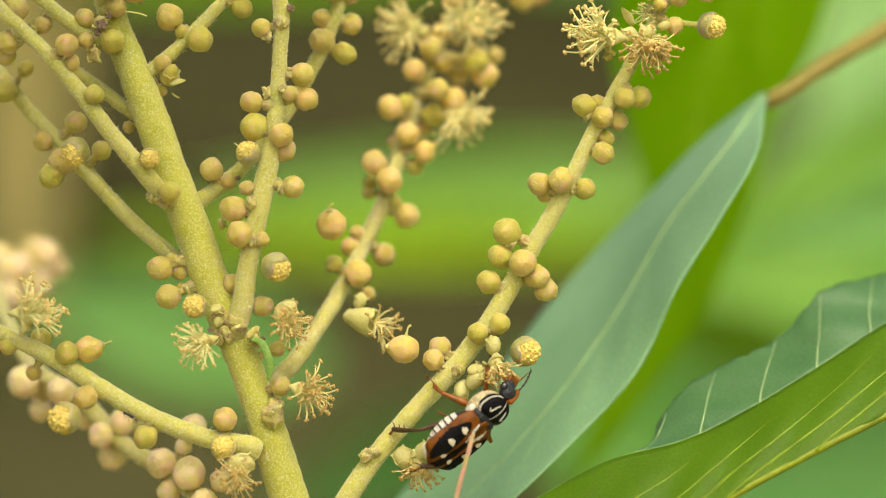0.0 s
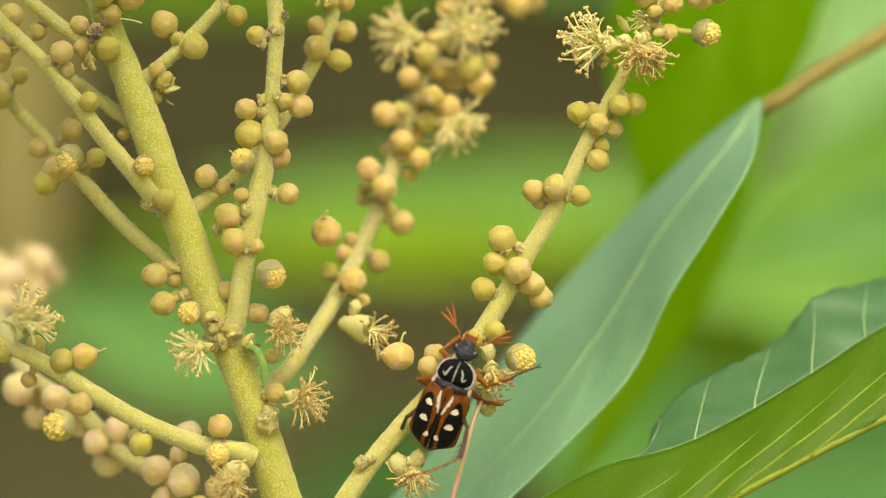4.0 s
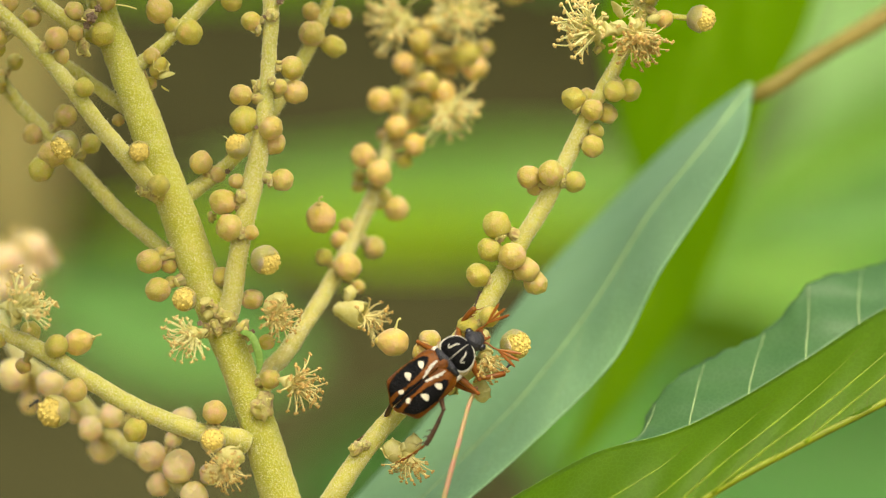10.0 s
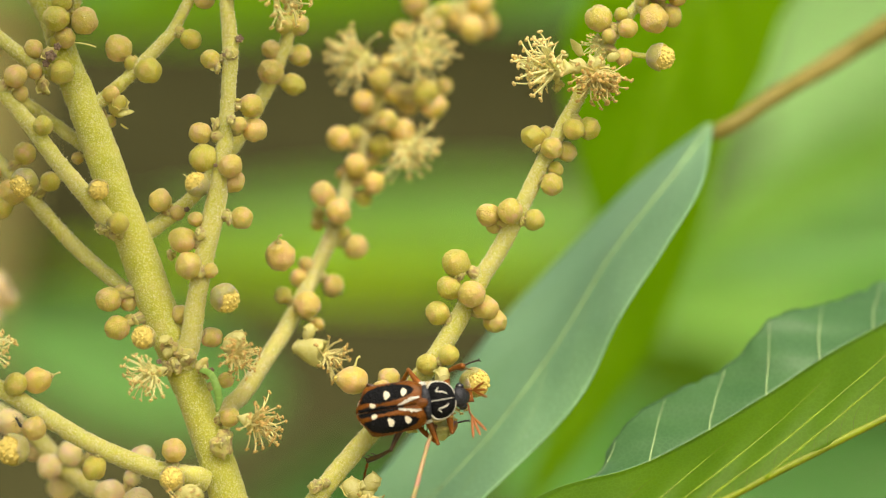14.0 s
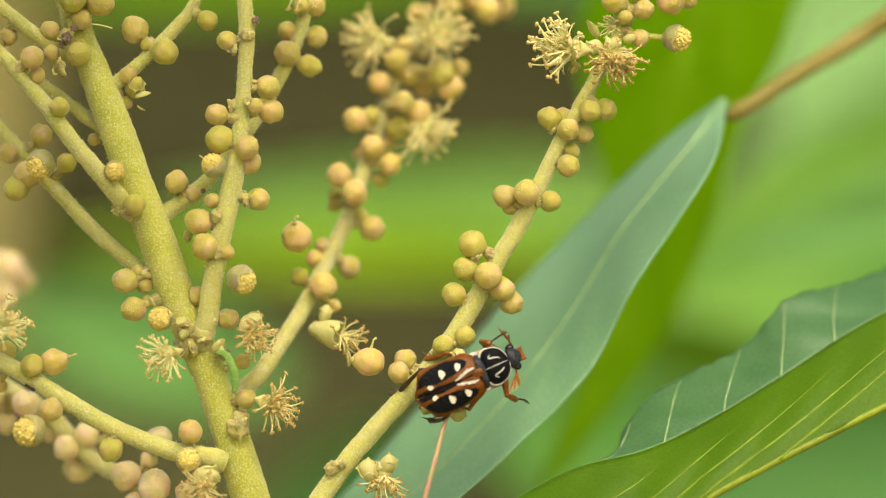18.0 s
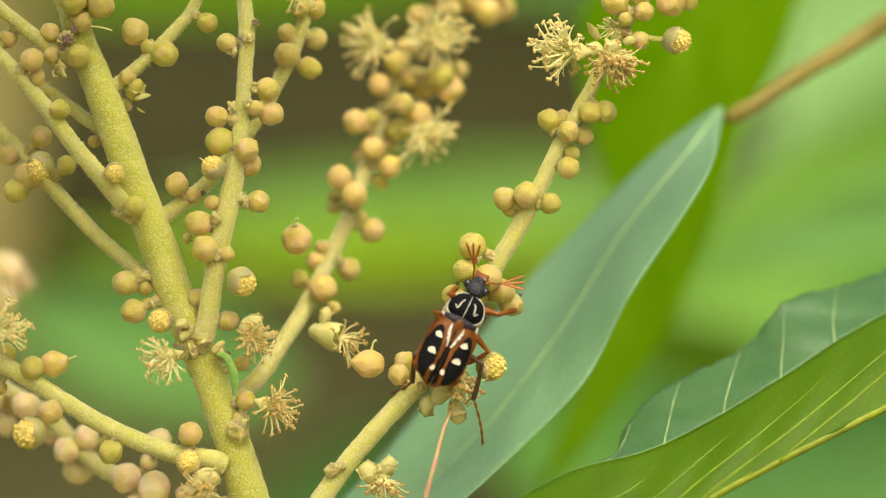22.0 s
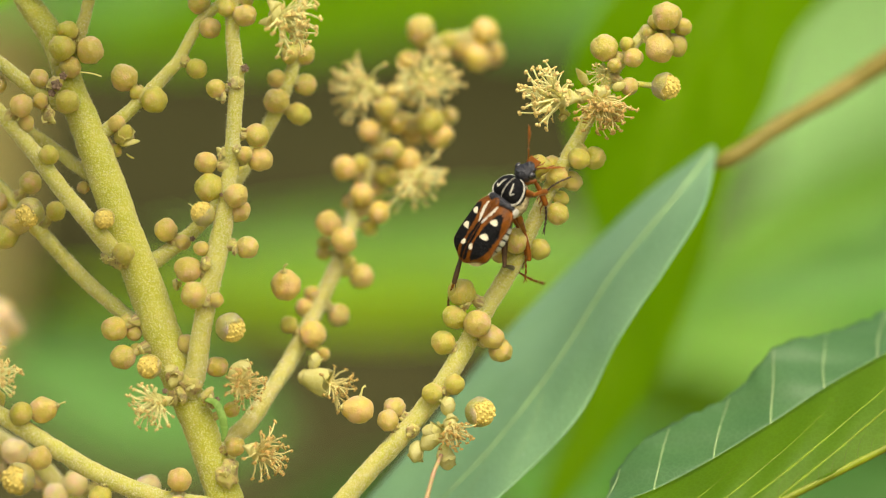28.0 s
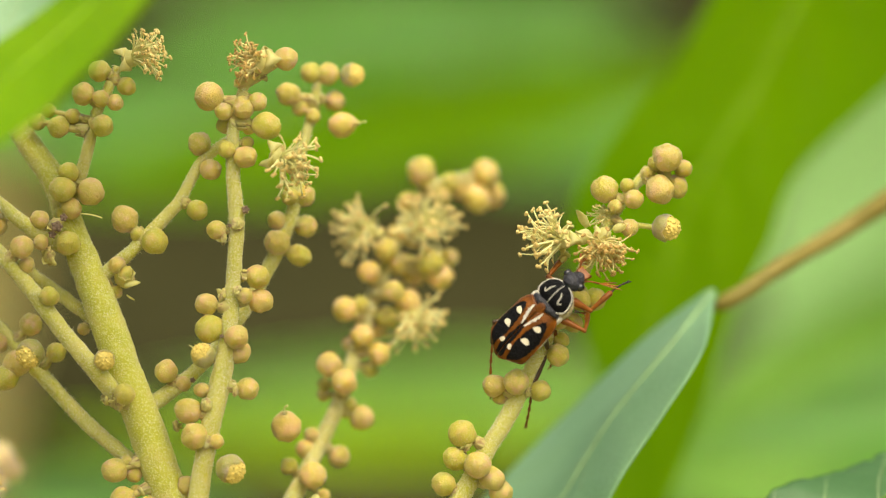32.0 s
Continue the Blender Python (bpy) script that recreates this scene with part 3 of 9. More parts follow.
DARK_LUMP = small_mesh("dark_scar", joined([ball((0.8, 0.8, 0.6), around=10, up=7, lump=0.35, grain=2.2)] + [ball((0.4, 0.4, 0.35), (0.7 * math.cos(k * 1.3), 0.7 * math.sin(k * 1.3), 0.2 + 0.1 * (k % 2)), 7, 5, 0.25, seed=k) for k in range(5)]), DARK)
for p, r in (((-36.095, -2.4, 23.725), 0.6), ((-35.402, -2, 24.697), 0.42), ((-36.598, -2, 22.903), 0.42), ((-16.092, -4, 25.449), 0.42), ((-18.589, -4.2, 12.095), 0.24), ((-21.795, 0.4, 7.505), 0.3), ((-16.796, -4.4, 16.915), 0.24), ((-17.755, -4.2, 23.772), 0.21), ((-24.547, -4.2, -8.58), 0.3), ((-19.038, -3.2, -9.489), 0.3)):
    put("dark_scar", DARK_LUMP, plant, aim(at(p), (0.2, -1, 0.1), r * MM), "dark withered scar")
bud_on(stalk_h, [(-7.444, 10.15, 9.274, 1.403), (-5.783, 8.7, 7.365, 1.4), (-7.97, 13.05, 7.173, 0.736), (-8.031, 13.05, 6.13, 0.736), (-1.962, 13.05, 10.544, 1.226), (-3.011, 14.5, 8.849, 0.922), (-3.914, 11.6, 3.608, 1.346), (-5.321, 11.6, 4.954, 0.917), (-6.361, 11.6, -0.55, 1.223), (-9.087, 5.8, -2.605, 1.454), (-11.659, 7.25, -1.579, 0.911), (-9.274, 10.15, 1.769, 0.793), (-9.884, 10.15, 0.244, 1.037), (-8.035, 8.7, -4.809, 0.73)], PINK_MESHES + BUD_MESHES[:2])
bud_on(stalk_h, [(-3.924, 13.05, 12.445, 1.349), (-5.763, 13.05, 15.388, 1.349), (-4.117, 14.5, 15.854, 1.045), (-0.552, 13.05, 17.349, 1.226), (-3.134, 14.5, 19.48, 1.229), (-1.352, 14.5, 21.938, 1.29), (-0.248, 18.85, 23.702, 1.052), (3.628, 15, 20.479, 1.414), (4.558, 16, 19.034, 1.478), (5.562, 18, 21.197, 1.051), (1.109, 15.95, 16.199, 1.478), (-1.17, 15.95, 14.536, 1.232), (-2.408, 17.4, 13.274, 1.111), (-5.359, 15.95, 11.641, 0.739), (1.733, 18.85, 19.246, 1.238), (0.062, 17.4, 20.312, 1.111)], PINK_MESHES + BUD_MESHES[:2])
bud_on(stalk_h, [(2.531, 17.4, 30.561, 1.667), (5.658, 21.75, 29.595, 1.057), (9.597, 23.2, 30.661, 1.496), (8.767, 21.75, 27.73, 1.492), (10.518, 26.1, 28.425, 1.377), (6.918, 23.2, 28.73, 0.997), (1.114, 18.85, 27.291, 1.114), (4.838, 20.3, 27.976, 0.93)], PINK_MESHES + BUD_MESHES[:2])
bud_on(stalk_f, [(-22.141, -3.2, 4.237, 1.432), (-21.456, -4, 1.55, 1.43), (-19.933, -3.2, 12.891, 1.432), (-17.04, -4.2, 12.035, 1.251), (-16.79, -2.5, 10.456, 1.195), (-20.238, -3, 15.522, 1.194), (-15.88, -3, 6.567, 1.254), (-14.878, -2.5, 18.463, 1.315), (-14.527, -2.2, 15.842, 1.315), (-16.157, -3.8, 16.395, 0.835), (-19.164, -3, 23.343, 1.075), (-20.702, -3.4, 6.443, 0.776), (-22.403, -1, -3.654, 1.078), (-19.092, -1.5, -6.045, 1.137), (-19.138, -3.8, 1.014, 0.775)])
bud_on(stalk_f, [(-19.94, -3, 37.492, 1.552), (-18.429, -3.6, 35.844, 0.954), (-16.33, -4, 36.237, 1.192), (-14.84, -4, 36.833, 1.013), (-11.88, -3, 41.491, 1.254), (-16.157, -3.8, 31.062, 1.192), (-18.124, -3.8, 31.777, 0.954), (-18.359, -2, 34.445, 0.837), (-15.761, -3, 34.208, 0.776), (-15.953, -2.5, 32.623, 0.717), (-13.946, -4, 34.33, 1.43)])
scars_on(stalk_f, [(-20.383, -4, 1.013, 0.775), (-16.932, -3.8, 23.908, 0.715), (-20.204, -4, 4.828, 0.715), (-17.12, -3.5, 6.323, 0.596), (-18.438, -3.3, 22.436, 0.656), (-18.447, -3, 16.477, 0.716), (-16.217, -3.8, 25.398, 0.417), (-21.868, -2.5, -8.006, 1.075), (-20.076, -2.5, -9.022, 0.896), (-23.741, -2, -9.389, 0.837), (-16.918, -4.3, 16.858, 0.536)])
bud_on(stalk_g, [(-24.62, 0.5, 8.467, 1.321), (-22.83, 0.8, 7.15, 0.841), (-12.926, 4, 22.288, 1.329), (-9.878, 6, 24.119, 1.212), (-10.588, 5, 20.933, 1.149), (-12.886, 5, 24.684, 1.028)])
bud_on(stalk_g, [(-11.756, 6, 38.299, 1.333), (-9.363, 8, 40.736, 1.094), (-7.539, 8, 40.614, 1.155), (-6.821, 9, 37.758, 1.157), (-9.166, 7, 35.995, 0.85), (-10.104, 5, 27.406, 1.21), (-11.536, 4, 27.24, 0.966), (-10.562, 7, 36.906, 0.85)])
bud_on(stalk_e, [(-29.088, 1, 24.701, 1.442), (-25.86, 0, 22.26, 1.38), (-21.396, 1, 25.603, 1.082), (-27.757, 0.8, 23.011, 0.781), (-29.845, 0.5, 19.756, 0.901), (-29.088, 1, 18.391, 1.082), (-21.095, 1, 32.694, 1.262), (-19.92, 0, 29.88, 1.14), (-30.015, 1.5, 16.902, 0.722)])
bud_on(stalk_a, [(-39.694, -4, 21.516, 1.192), (-39.223, -3, 19.641, 0.836), (-36.773, -4, 16.271, 1.073), (-28.871, -3.5, 6.025, 1.133), (-45.089, -2, 25.475, 1.316), (-45.986, -2, 21.887, 1.316), (-46.363, -1, 20.546, 1.078)])
bud_on(stalk_b, [(-44.709, 5, 19.299, 0.847), (-46.87, 4, 16.972, 1.329), (-46.783, 6, 17.635, 1.091), (-39.2, 4, 13.53, 1.208), (-42.773, 5, 11.556, 1.089), (-40.642, 3, 9.286, 1.447), (-41.728, 3, 7.839, 1.327), (-36.421, 3, 10.492, 1.085), (-38.357, 5, 9.438, 0.907)])
bud_on(stalk_d, [(-42.505, -0.5, 23.86, 1.079), (-43.404, -0.5, 23.321, 0.839), (-37.977, -1, 24.499, 1.018), (-37.832, -1.4, 22.088, 0.838)])
bud_on(main_stem, [(-34.952, -1.5, 22.025, 1.317), (-34.74, 0, 25.74, 1.2), (-35.67, 0.5, 25.281, 0.841), (-30.01, -1, -2.037, 1.318), (-29.111, -1, -5.032, 1.258), (-28.716, -0.5, -1.139, 0.719), (-27.96, 0, -2.46, 0.9), (-27.72, 0, -4.26, 0.72), (-17.163, -2, -14.472, 1.076), (-17.625, -0.5, -10.611, 0.839), (-33.471, 2, 13.003, 0.662)])
scars_on(main_stem, [(-36.287, -1.2, 23.892, 0.838), (-37.078, -1, 20.725, 0.958), (-29.85, -1.8, 5.324, 0.957), (-30.888, -1.4, 5.447, 0.658), (-28.953, -1.8, 5.145, 0.718), (-18.048, -2.4, -17.569, 1.195), (-17.701, -2, -16.684, 0.957), (-23.5, -0.5, 2.578, 0.599), (-23.561, -2, -7.116, 0.957), (-22.952, -2.3, -8.906, 0.837), (-19.674, -2, -9.807, 0.718)])
bud_on(stalk_j, [(-39.694, -4, -10.966, 1.252), (-37.667, -4, -15.615, 1.252), (-31.402, -3, -19.82, 1.313), (-23.044, -3, -17.97, 1.313), (-42.649, -1, -9.524, 1.138), (-45.909, -3, -10.209, 0.955), (-43.368, -1, -13.118, 0.839)])
bud_on(stalk_k, [(-31.714, -0.5, 40.346, 1.199), (-33.392, -0.5, 37.888, 1.199), (-31.361, -1.5, 34.474, 1.197), (-28.86, 0, 38.76, 1.02), (-31.567, -1, 37.378, 0.898), (-30.03, -0.6, 36.983, 0.899), (-36.06, 0, 34.44, 1.2), (-35.581, -1, 27.734, 1.318), (-32.64, 0, 27.48, 1.5), (-35.04, 0, 29.58, 1.08), (-35.519, 1, 26.324, 1.202), (-30.24, 0, 39.78, 0.6), (-34.56, 0, 35.58, 0.84), (-37.264, 2, 36.301, 0.843), (-38.468, 2, 35.097, 0.963)])

# opening buds
fill(plant, (-26.164, -4, -6.02), (-0.4, -1, 0.1), 1.32, 1, 2)
fill(plant, (-17.642, -4, -1.848), (0.8, -0.5, -0.6), 1.56, 2, 1)
fill(plant, (-20.502, -4, 10.072), (-0.5, -0.7, 0.6), 1.32, 0)
fill(plant, (-30.958, -3.5, 9.604), (0.1, -1, -0.3), 1.14, 1)
fill(plant, (-38.935, -1, 10.363), (-0.5, -0.8, -0.7), 1.56, 2)
fill(plant, (-23.184, -4, -20.92), (0, -1, 0.1), 1.38, 0)
fill(plant, (-39.805, -5, -17.79), (-0.8, -0.6, -0.2), 1.74, 1, 1)
fill(plant, (8.745, -1, -10.842), (0.7, -0.8, -0.1), 1.62, 2)
fill(plant, (28.44, 0, 23.7), (1, -0.35, -0.2), 1.5, 1, 3)
fill(plant, (-4.986, 8, 40.493), (0.9, -0.4, 0), 1.32, 1)
short = spline([[c * MM for c in q] for q in ((24.741, 0.5, 24.08, 0.36), (26.293, 0.3, 23.892, 0.3), (27.96, 0, 23.7, 0.48))], 10)
for q in short:
    q[2] += HEIGHT
    q[:3] -= np.array(WORLD[plant].translation)
part("flower_stalk", tube(short, 8, 0.00004, 900.0), STEM, plant)
pointed_bud(stalk_i, (-4.3, -1, -10.62), (-0.92, -0.30, 0.12), 1.62, 1, (0.25, -0.2, 1))
pointed_bud(stalk_h, (-11.966, 4.35, 2.72), (-0.1, -0.6, 0.7), 1.68, 2)
pointed_bud(stalk_j, (-37.372, -3, -10.567), (0.9, -0.3, 0.3), 1.5, 3)
pointed_bud(stalk_g, (-5.888, 7, 35.085), (0.9, -0.3, 0.1), 1.5, 4)

# open flowers
open_flower(plant, (-25.151, -4, -9.596), (-0.6, -0.6, -0.5), 3.48, 34, 1.15, 3, 1)
open_flower(plant, (-16.628, -4, -7.808), (0.6, -0.8, -0.2), 3.12, 40, 1.3, 3, 2, label="fading flower with curled brown-tipped stamens", old=True)
open_flower(plant, (-14.865, -3, -14.985), (0.8, -0.5, -0.2), 3.96, 34, 1.1, 2, 3, label="fading flower with curled brown-tipped stamens", old=True)
open_flower(plant, (-21.658, -5, -23.621), (-0.3, -0.8, -0.6), 3.12, 40, 1.2, 3, 4, label="fading flower with curled brown-tipped stamens", old=True)
open_flower(plant, (-43.971, -5, -7.199), (0.7, -0.4, 0.5), 4.32, 36, 0.95, 3, 5)
tubular_flower(plant, (-10.0, 4, -7.15), (0.93, -0.25, -0.27), 4.3, 6)
open_flower(plant, (5.5, -2.2, -12.0), (0.35, -0.5, -0.8), 3.3, 30, 0.9, 3, 7, label="fading flower with curled brown-tipped stamens", old=True)
open_flower(plant, (-2.636, -1, -22.403), (0.1, -0.4, -0.9), 3.48, 30, 0.85, 3, 8, label="fading flower with curled brown-tipped stamens", old=True)
open_flower(plant, (17.611, -1, 22.462), (-0.85, -0.4, 0.15), 4.8, 44, 1.05, 3, 9)
open_flower(plant, (21.648, -2, 22.066), (0.15, -0.6, -0.6), 4.32, 46, 1.05, 3, 10, label="fading flower with curled brown-tipped stamens", old=True)
open_flower(plant, (-3.018, 15.95, 23.96), (-0.9, -0.4, 0.1), 4.32, 40, 1.1, 3, 11)
open_flower(plant, (2.957, 15.95, 24.576), (0.3, -0.8, 0.3), 4.32, 44, 1.4, 3, 12)
open_flower(plant, (0.986, 15.95, 15.152), (0.6, -0.4, -0.6), 4.5, 40, 1.0, 3, 13)
open_flower(plant, (-14.256, -3.5, 41.039), (-0.8, -0.3, 0.15), 3.96, 44, 0.9, 3, 14, 0.62, label="fading flower with curled brown-tipped stamens", old=True)
open_flower(plant, (-12.635, -4, 30.992), (0.75, -0.5, -0.35), 4.8, 40, 0.9, 3, 15)
open_flower(plant, (-28.56, 0, 41.64), (0.85, -0.4, 0.3), 4.32, 40, 0.75, 3, 16)
open_flower(plant, (22.015, 1.5, 25.323), (-0.3, -0.6, -0.2), 2.4, 14, 0.8, 3, 17)


# ---- spent sepals, bract and hanging pedicel ----
def lump(place, way, r, name="spent_calyx", stretch=1.3, seed=0):
    for k in range(4):
        lean = Vector((0.5 * math.cos(k * 1.6 + seed), -0.35, 0.5 * math.sin(k * 1.6 + seed)))
        put("sepal", SEPAL_CUP[k % 2], plant, aim(at(place), Vector(way) + lean, r * MM * (1.1 + 0.12 * k), seed + 1.7 * k))
    me = small_mesh(name, ball((1, 0.85, stretch), lump=0.16, grain=1.3, seed=seed, around=16, up=12), SEPAL if seed % 2 else GREEN_BUD)
    return put(name, me, plant, aim(at(place), way, r * MM, seed))


lump((2.0, -0.5, -15.0), (-0.3, -0.3, -1), 0.95, seed=1)
lump((5.1, -0.8, -15.6), (0.2, -0.3, -1), 1.05, seed=3)
lump((3.654, -1, -13.597), (0.4, 0, 0.6), 1.2, seed=3)
lump((5.318, -2.5, -10.217), (0.1, -0.2, 1), 0.84, seed=5)
lump((3.471, -1.5, -12.808), (1, -0.1, 0.2), 0.72, seed=7)
lump((-2.155, -1.4, -21.49), (0.6, -0.3, 1), 0.9, seed=9)
lump((-3.955, -0.8, -22.23), (-0.5, -0.3, 0.6), 1.14, seed=11)
lump((-8.9, 3.6, -5.6), (0.3, -0.1, 1), 0.75, seed=13)
lump((-21.396, -4, -22.708), (1, -0.3, 0.2), 1.2, seed=15)
lump((19.66, -0.6, 22.717), (-1, 0, -0.3), 0.84, seed=17)
lump((21.76, -2.2, 22.657), (0, -0.4, 1), 0.84, seed=19)
lump((-29.05, 0.2, 18.666), (0.3, -0.2, 0.4), 0.85, seed=20)
lump((-16.656, -3, -6.507), (0.8, 0, 0.6), 1.08, seed=21)


def torn_bract(place, way, long, wide, material, name="bract", seed=0):
    """A thin withered scale with a torn point."""
    rng = random.Random(seed)
    verts, faces = [], []
    n = 9
    for side in (0, 1):
        for i in range(n):
            u = i / (n - 1)
            w = wide * (math.sin(math.pi * (0.15 + 0.83 * u)) ** 0.8) * rng.uniform(0.85, 1.1)
            for v in (-1, 0, 1):
                verts.append(Vector((v * w, 0.25 * wide * (1 - abs(v)) + 0.3 * wide * math.sin(u * 2.5) + side * 0.06 * wide, u * long)))
        for i in range(n - 1):
            for k in range(2):
                a = side * n * 3 + i * 3 + k
                q = (a, a + 1, a + 4, a + 3)
                faces.append(q if side else q[::-1])
    o = n * 3
    edge = [0, 1, 2] + [i * 3 + 2 for i in range(1, n)] + [n * 3 - 2, n * 3 - 3] + [i * 3 for i in range(n - 2, 0, -1)]
    for a, b in zip(edge, edge[1:] + edge[:1]):
        faces.append((a, b, b + o, a + o))
    me = small_mesh(name, (verts, faces), material)
    return put(name, me, plant, aim(at(place), way, MM, seed))


for k, (p, w, l, b) in enumerate([((-33.664, -1, 25.098), (1, -0.2, -0.25), 2.4, 0.5), ((-29.04, 0, 17.58), (1, -0.2, 0.15), 1.8, 0.4), ((-36.754, -1.4, 20.412), (0.6, -0.6, -0.5), 1.2, 0.5), ((-26.783, -3.5, -4.712), (-0.3, -0.3, 1), 1.1, 0.45), ((-24.555, -4, -6.198), (0.8, -0.4, 0.2), 1.3, 0.6), ((-24.078, -4, -7.986), (0.7, -0.3, 0.5), 1.2, 0.5), ((-21.456, -4, 10.668), (-0.7, -0.2, 0.5), 0.8, 0.25), ((20.126, -1, 23.72), (-0.5, -0.1, 0.7), 2.2, 0.6), ((22.803, -1.5, 23.401), (0.8, -0.3, 0.3), 1.6, 0.5), ((-28.74, 0, 16.56), (0.8, -0.3, -0.4), 1.0, 0.4)]):
    torn_bract(p, w, l, b, SEPAL, seed=k)

GREEN_BRACT = leaf_skin("green_bract", (0.22, 0.40, 0.07), (0.34, 0.52, 0.13), (0.3, 0.6, 0.05), 0.25)
hook = spline([[c * MM for c in q] for q in ((-20.238, -3, -9.492, 0.25), (-19.191, -3.8, -9.834, 0.38), (-18.523, -4.2, -11.138, 0.44), (-18.231, -4, -12.75, 0.38), (-18.476, -3.8, -13.887, 0.15))], 20)
bract_base = WORLD[plant].translation
for q in hook:
    q[2] += HEIGHT
    q[:3] -= np.array(bract_base)
part("green_bract", tube(hook, 10, squash=0.4), GREEN_BRACT, plant, "small curved bright green bract")
PEDICEL = skin("pedicel_skin", [(0.35, (0.40, 0.36, 0.12)), (0.6, (0.50, 0.27, 0.18))], 0.0012, rough=0.6, glow=0.2)
hang = spline([[c * MM for c in q] for q in ((4.6, -2, -15.4, 0.24), (3.75, -4, -17.4, 0.23), (2.75, -6.5, -21.0, 0.25), (1.4, -7, -26.033, 0.29), (0.3, -7, -30.777, 0.31), (-0.35, -7, -35.521, 0.32))], 40)
for q in hang:
    q[2] += HEIGHT
    q[:3] -= np.array(bract_base)
part("hanging_pedicel", tube(hang, 10, 0.00004, 900.0), PEDICEL, plant, "thin pinkish pedicel hanging down")



def lower_stem(plant, points, label):
    """The bare stem from the ground up to the flowers, rows of plan x, y, z, radius."""
    base = WORLD[plant].translation
    rows = spline(points, 60)
    for q in rows:
        q[:3] = at(q[:3]) - base
        q[3] *= MM
    part("lower_stem", tube(rows, 16, 0.0003, 300.0), OLD_STEM, plant, label)


lower_stem(plant, [(70, 60, -1240, 9), (62, 40, -800, 8), (30, 20, -400, 6), (-4, 8, -120, 3.6), (-13.498, 2.6, -38.506, 2.772), (-14.629, 2, -33.652, 2.709)], "long bare stem rising from the ground")

# ---- a second flower spike behind ----
spike = thing("flower_spike", at((-23.117, 2, -33.652)), "blurred flower spike with pinkish buds behind the panicle", "flower cluster")
back_stalk = stalk(spike, "spike_stalk", [(-21.913, 2, -33.652, 1.204), (-25.266, 3, -27.678, 1.146), (-29.33, 6, -23.876, 1.091), (-34.043, 9, -21.254, 1.096), (-39.348, 11, -16.13, 1.039), (-44.454, 14, -12.833, 0.982), (-48.298, 24, -7.426, 0.936), (-50.974, 34, -2.473, 0.888), (-54.185, 42, 3.916, 0.77)], cover=PALE_STEM)
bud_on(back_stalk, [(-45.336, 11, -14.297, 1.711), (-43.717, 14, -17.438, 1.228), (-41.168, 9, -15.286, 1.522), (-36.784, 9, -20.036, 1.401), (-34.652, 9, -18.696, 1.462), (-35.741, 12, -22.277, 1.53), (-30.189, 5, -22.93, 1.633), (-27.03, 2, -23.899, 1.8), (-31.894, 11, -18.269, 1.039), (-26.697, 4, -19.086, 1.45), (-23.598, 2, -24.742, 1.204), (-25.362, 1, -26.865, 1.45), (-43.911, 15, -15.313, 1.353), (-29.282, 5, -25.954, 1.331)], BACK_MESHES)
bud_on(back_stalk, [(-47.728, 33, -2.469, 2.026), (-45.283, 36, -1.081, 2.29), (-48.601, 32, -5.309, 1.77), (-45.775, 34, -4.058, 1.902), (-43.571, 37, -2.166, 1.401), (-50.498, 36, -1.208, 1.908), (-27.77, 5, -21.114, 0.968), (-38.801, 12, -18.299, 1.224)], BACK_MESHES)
open_flower(spike, (-45.974, 35, -1.841), (0.4, -0.3, 0.7), 3.6, 26, 1.2, 3, 21)
lower_stem(spike, [(40, 90, -1240, 7), (30, 60, -800, 6), (10, 30, -400, 4.5), (-14, 8, -120, 2.4), (-20.709, 2, -37.264, 1.264), (-22.154, 2, -33.05, 1.204)], "bare stem of the second spike")

# ---- leaves ----
LEAF_BLUE = leaf_skin("blue_green_leaf", (0.195, 0.375, 0.172), (0.265, 0.465, 0.235), (0.36, 0.60, 0.20), 0.22, 0.012, 0.40, 0.5, 0.0007, spots=0.5)
# Halves of one leaf: the darker and the lit-through look sit in their colours.
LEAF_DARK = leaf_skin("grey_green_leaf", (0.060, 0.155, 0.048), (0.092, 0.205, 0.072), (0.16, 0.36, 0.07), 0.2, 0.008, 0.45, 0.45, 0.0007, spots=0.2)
LEAF_BAKED = leaf_skin("light_baked_leaf", (0.095, 0.20, 0.003), (0.13, 0.26, 0.004), (0.26, 0.50, 0.004), 0.5, 0.01, 0.5, 0.3, 0.0006)
LEAF_BRIGHT = leaf_skin("yellow_green_leaf", (0.15, 0.325, 0.002), (0.205, 0.385, 0.003), (0.35, 0.64, 0.002), 0.6, 0.03, 0.8, 0.04, 0.003)
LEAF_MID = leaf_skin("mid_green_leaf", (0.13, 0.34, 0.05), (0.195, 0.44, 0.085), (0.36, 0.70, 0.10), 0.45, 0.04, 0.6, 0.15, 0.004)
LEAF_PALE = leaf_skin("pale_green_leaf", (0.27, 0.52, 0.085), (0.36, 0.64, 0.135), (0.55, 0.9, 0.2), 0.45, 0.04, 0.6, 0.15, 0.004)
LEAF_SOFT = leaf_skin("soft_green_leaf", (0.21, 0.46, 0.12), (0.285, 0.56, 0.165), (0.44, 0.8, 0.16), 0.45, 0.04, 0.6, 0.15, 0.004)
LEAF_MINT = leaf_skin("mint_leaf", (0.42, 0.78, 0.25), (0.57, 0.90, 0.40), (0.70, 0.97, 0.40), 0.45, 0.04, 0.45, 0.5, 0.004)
LEAF_TOP = leaf_skin("near_leaf", (0.21, 0.41, 0.005), (0.29, 0.50, 0.008), (0.42, 0.74, 0.006), 0.5, 0.01, 0.6, 0.2, 0.002)
LEAF_LIME = leaf_skin("lime_leaf", (0.32, 0.50, 0.008), (0.42, 0.58, 0.015), (0.60, 0.90, 0.01), 0.5, 0.04, 0.6, 0.2, 0.004)
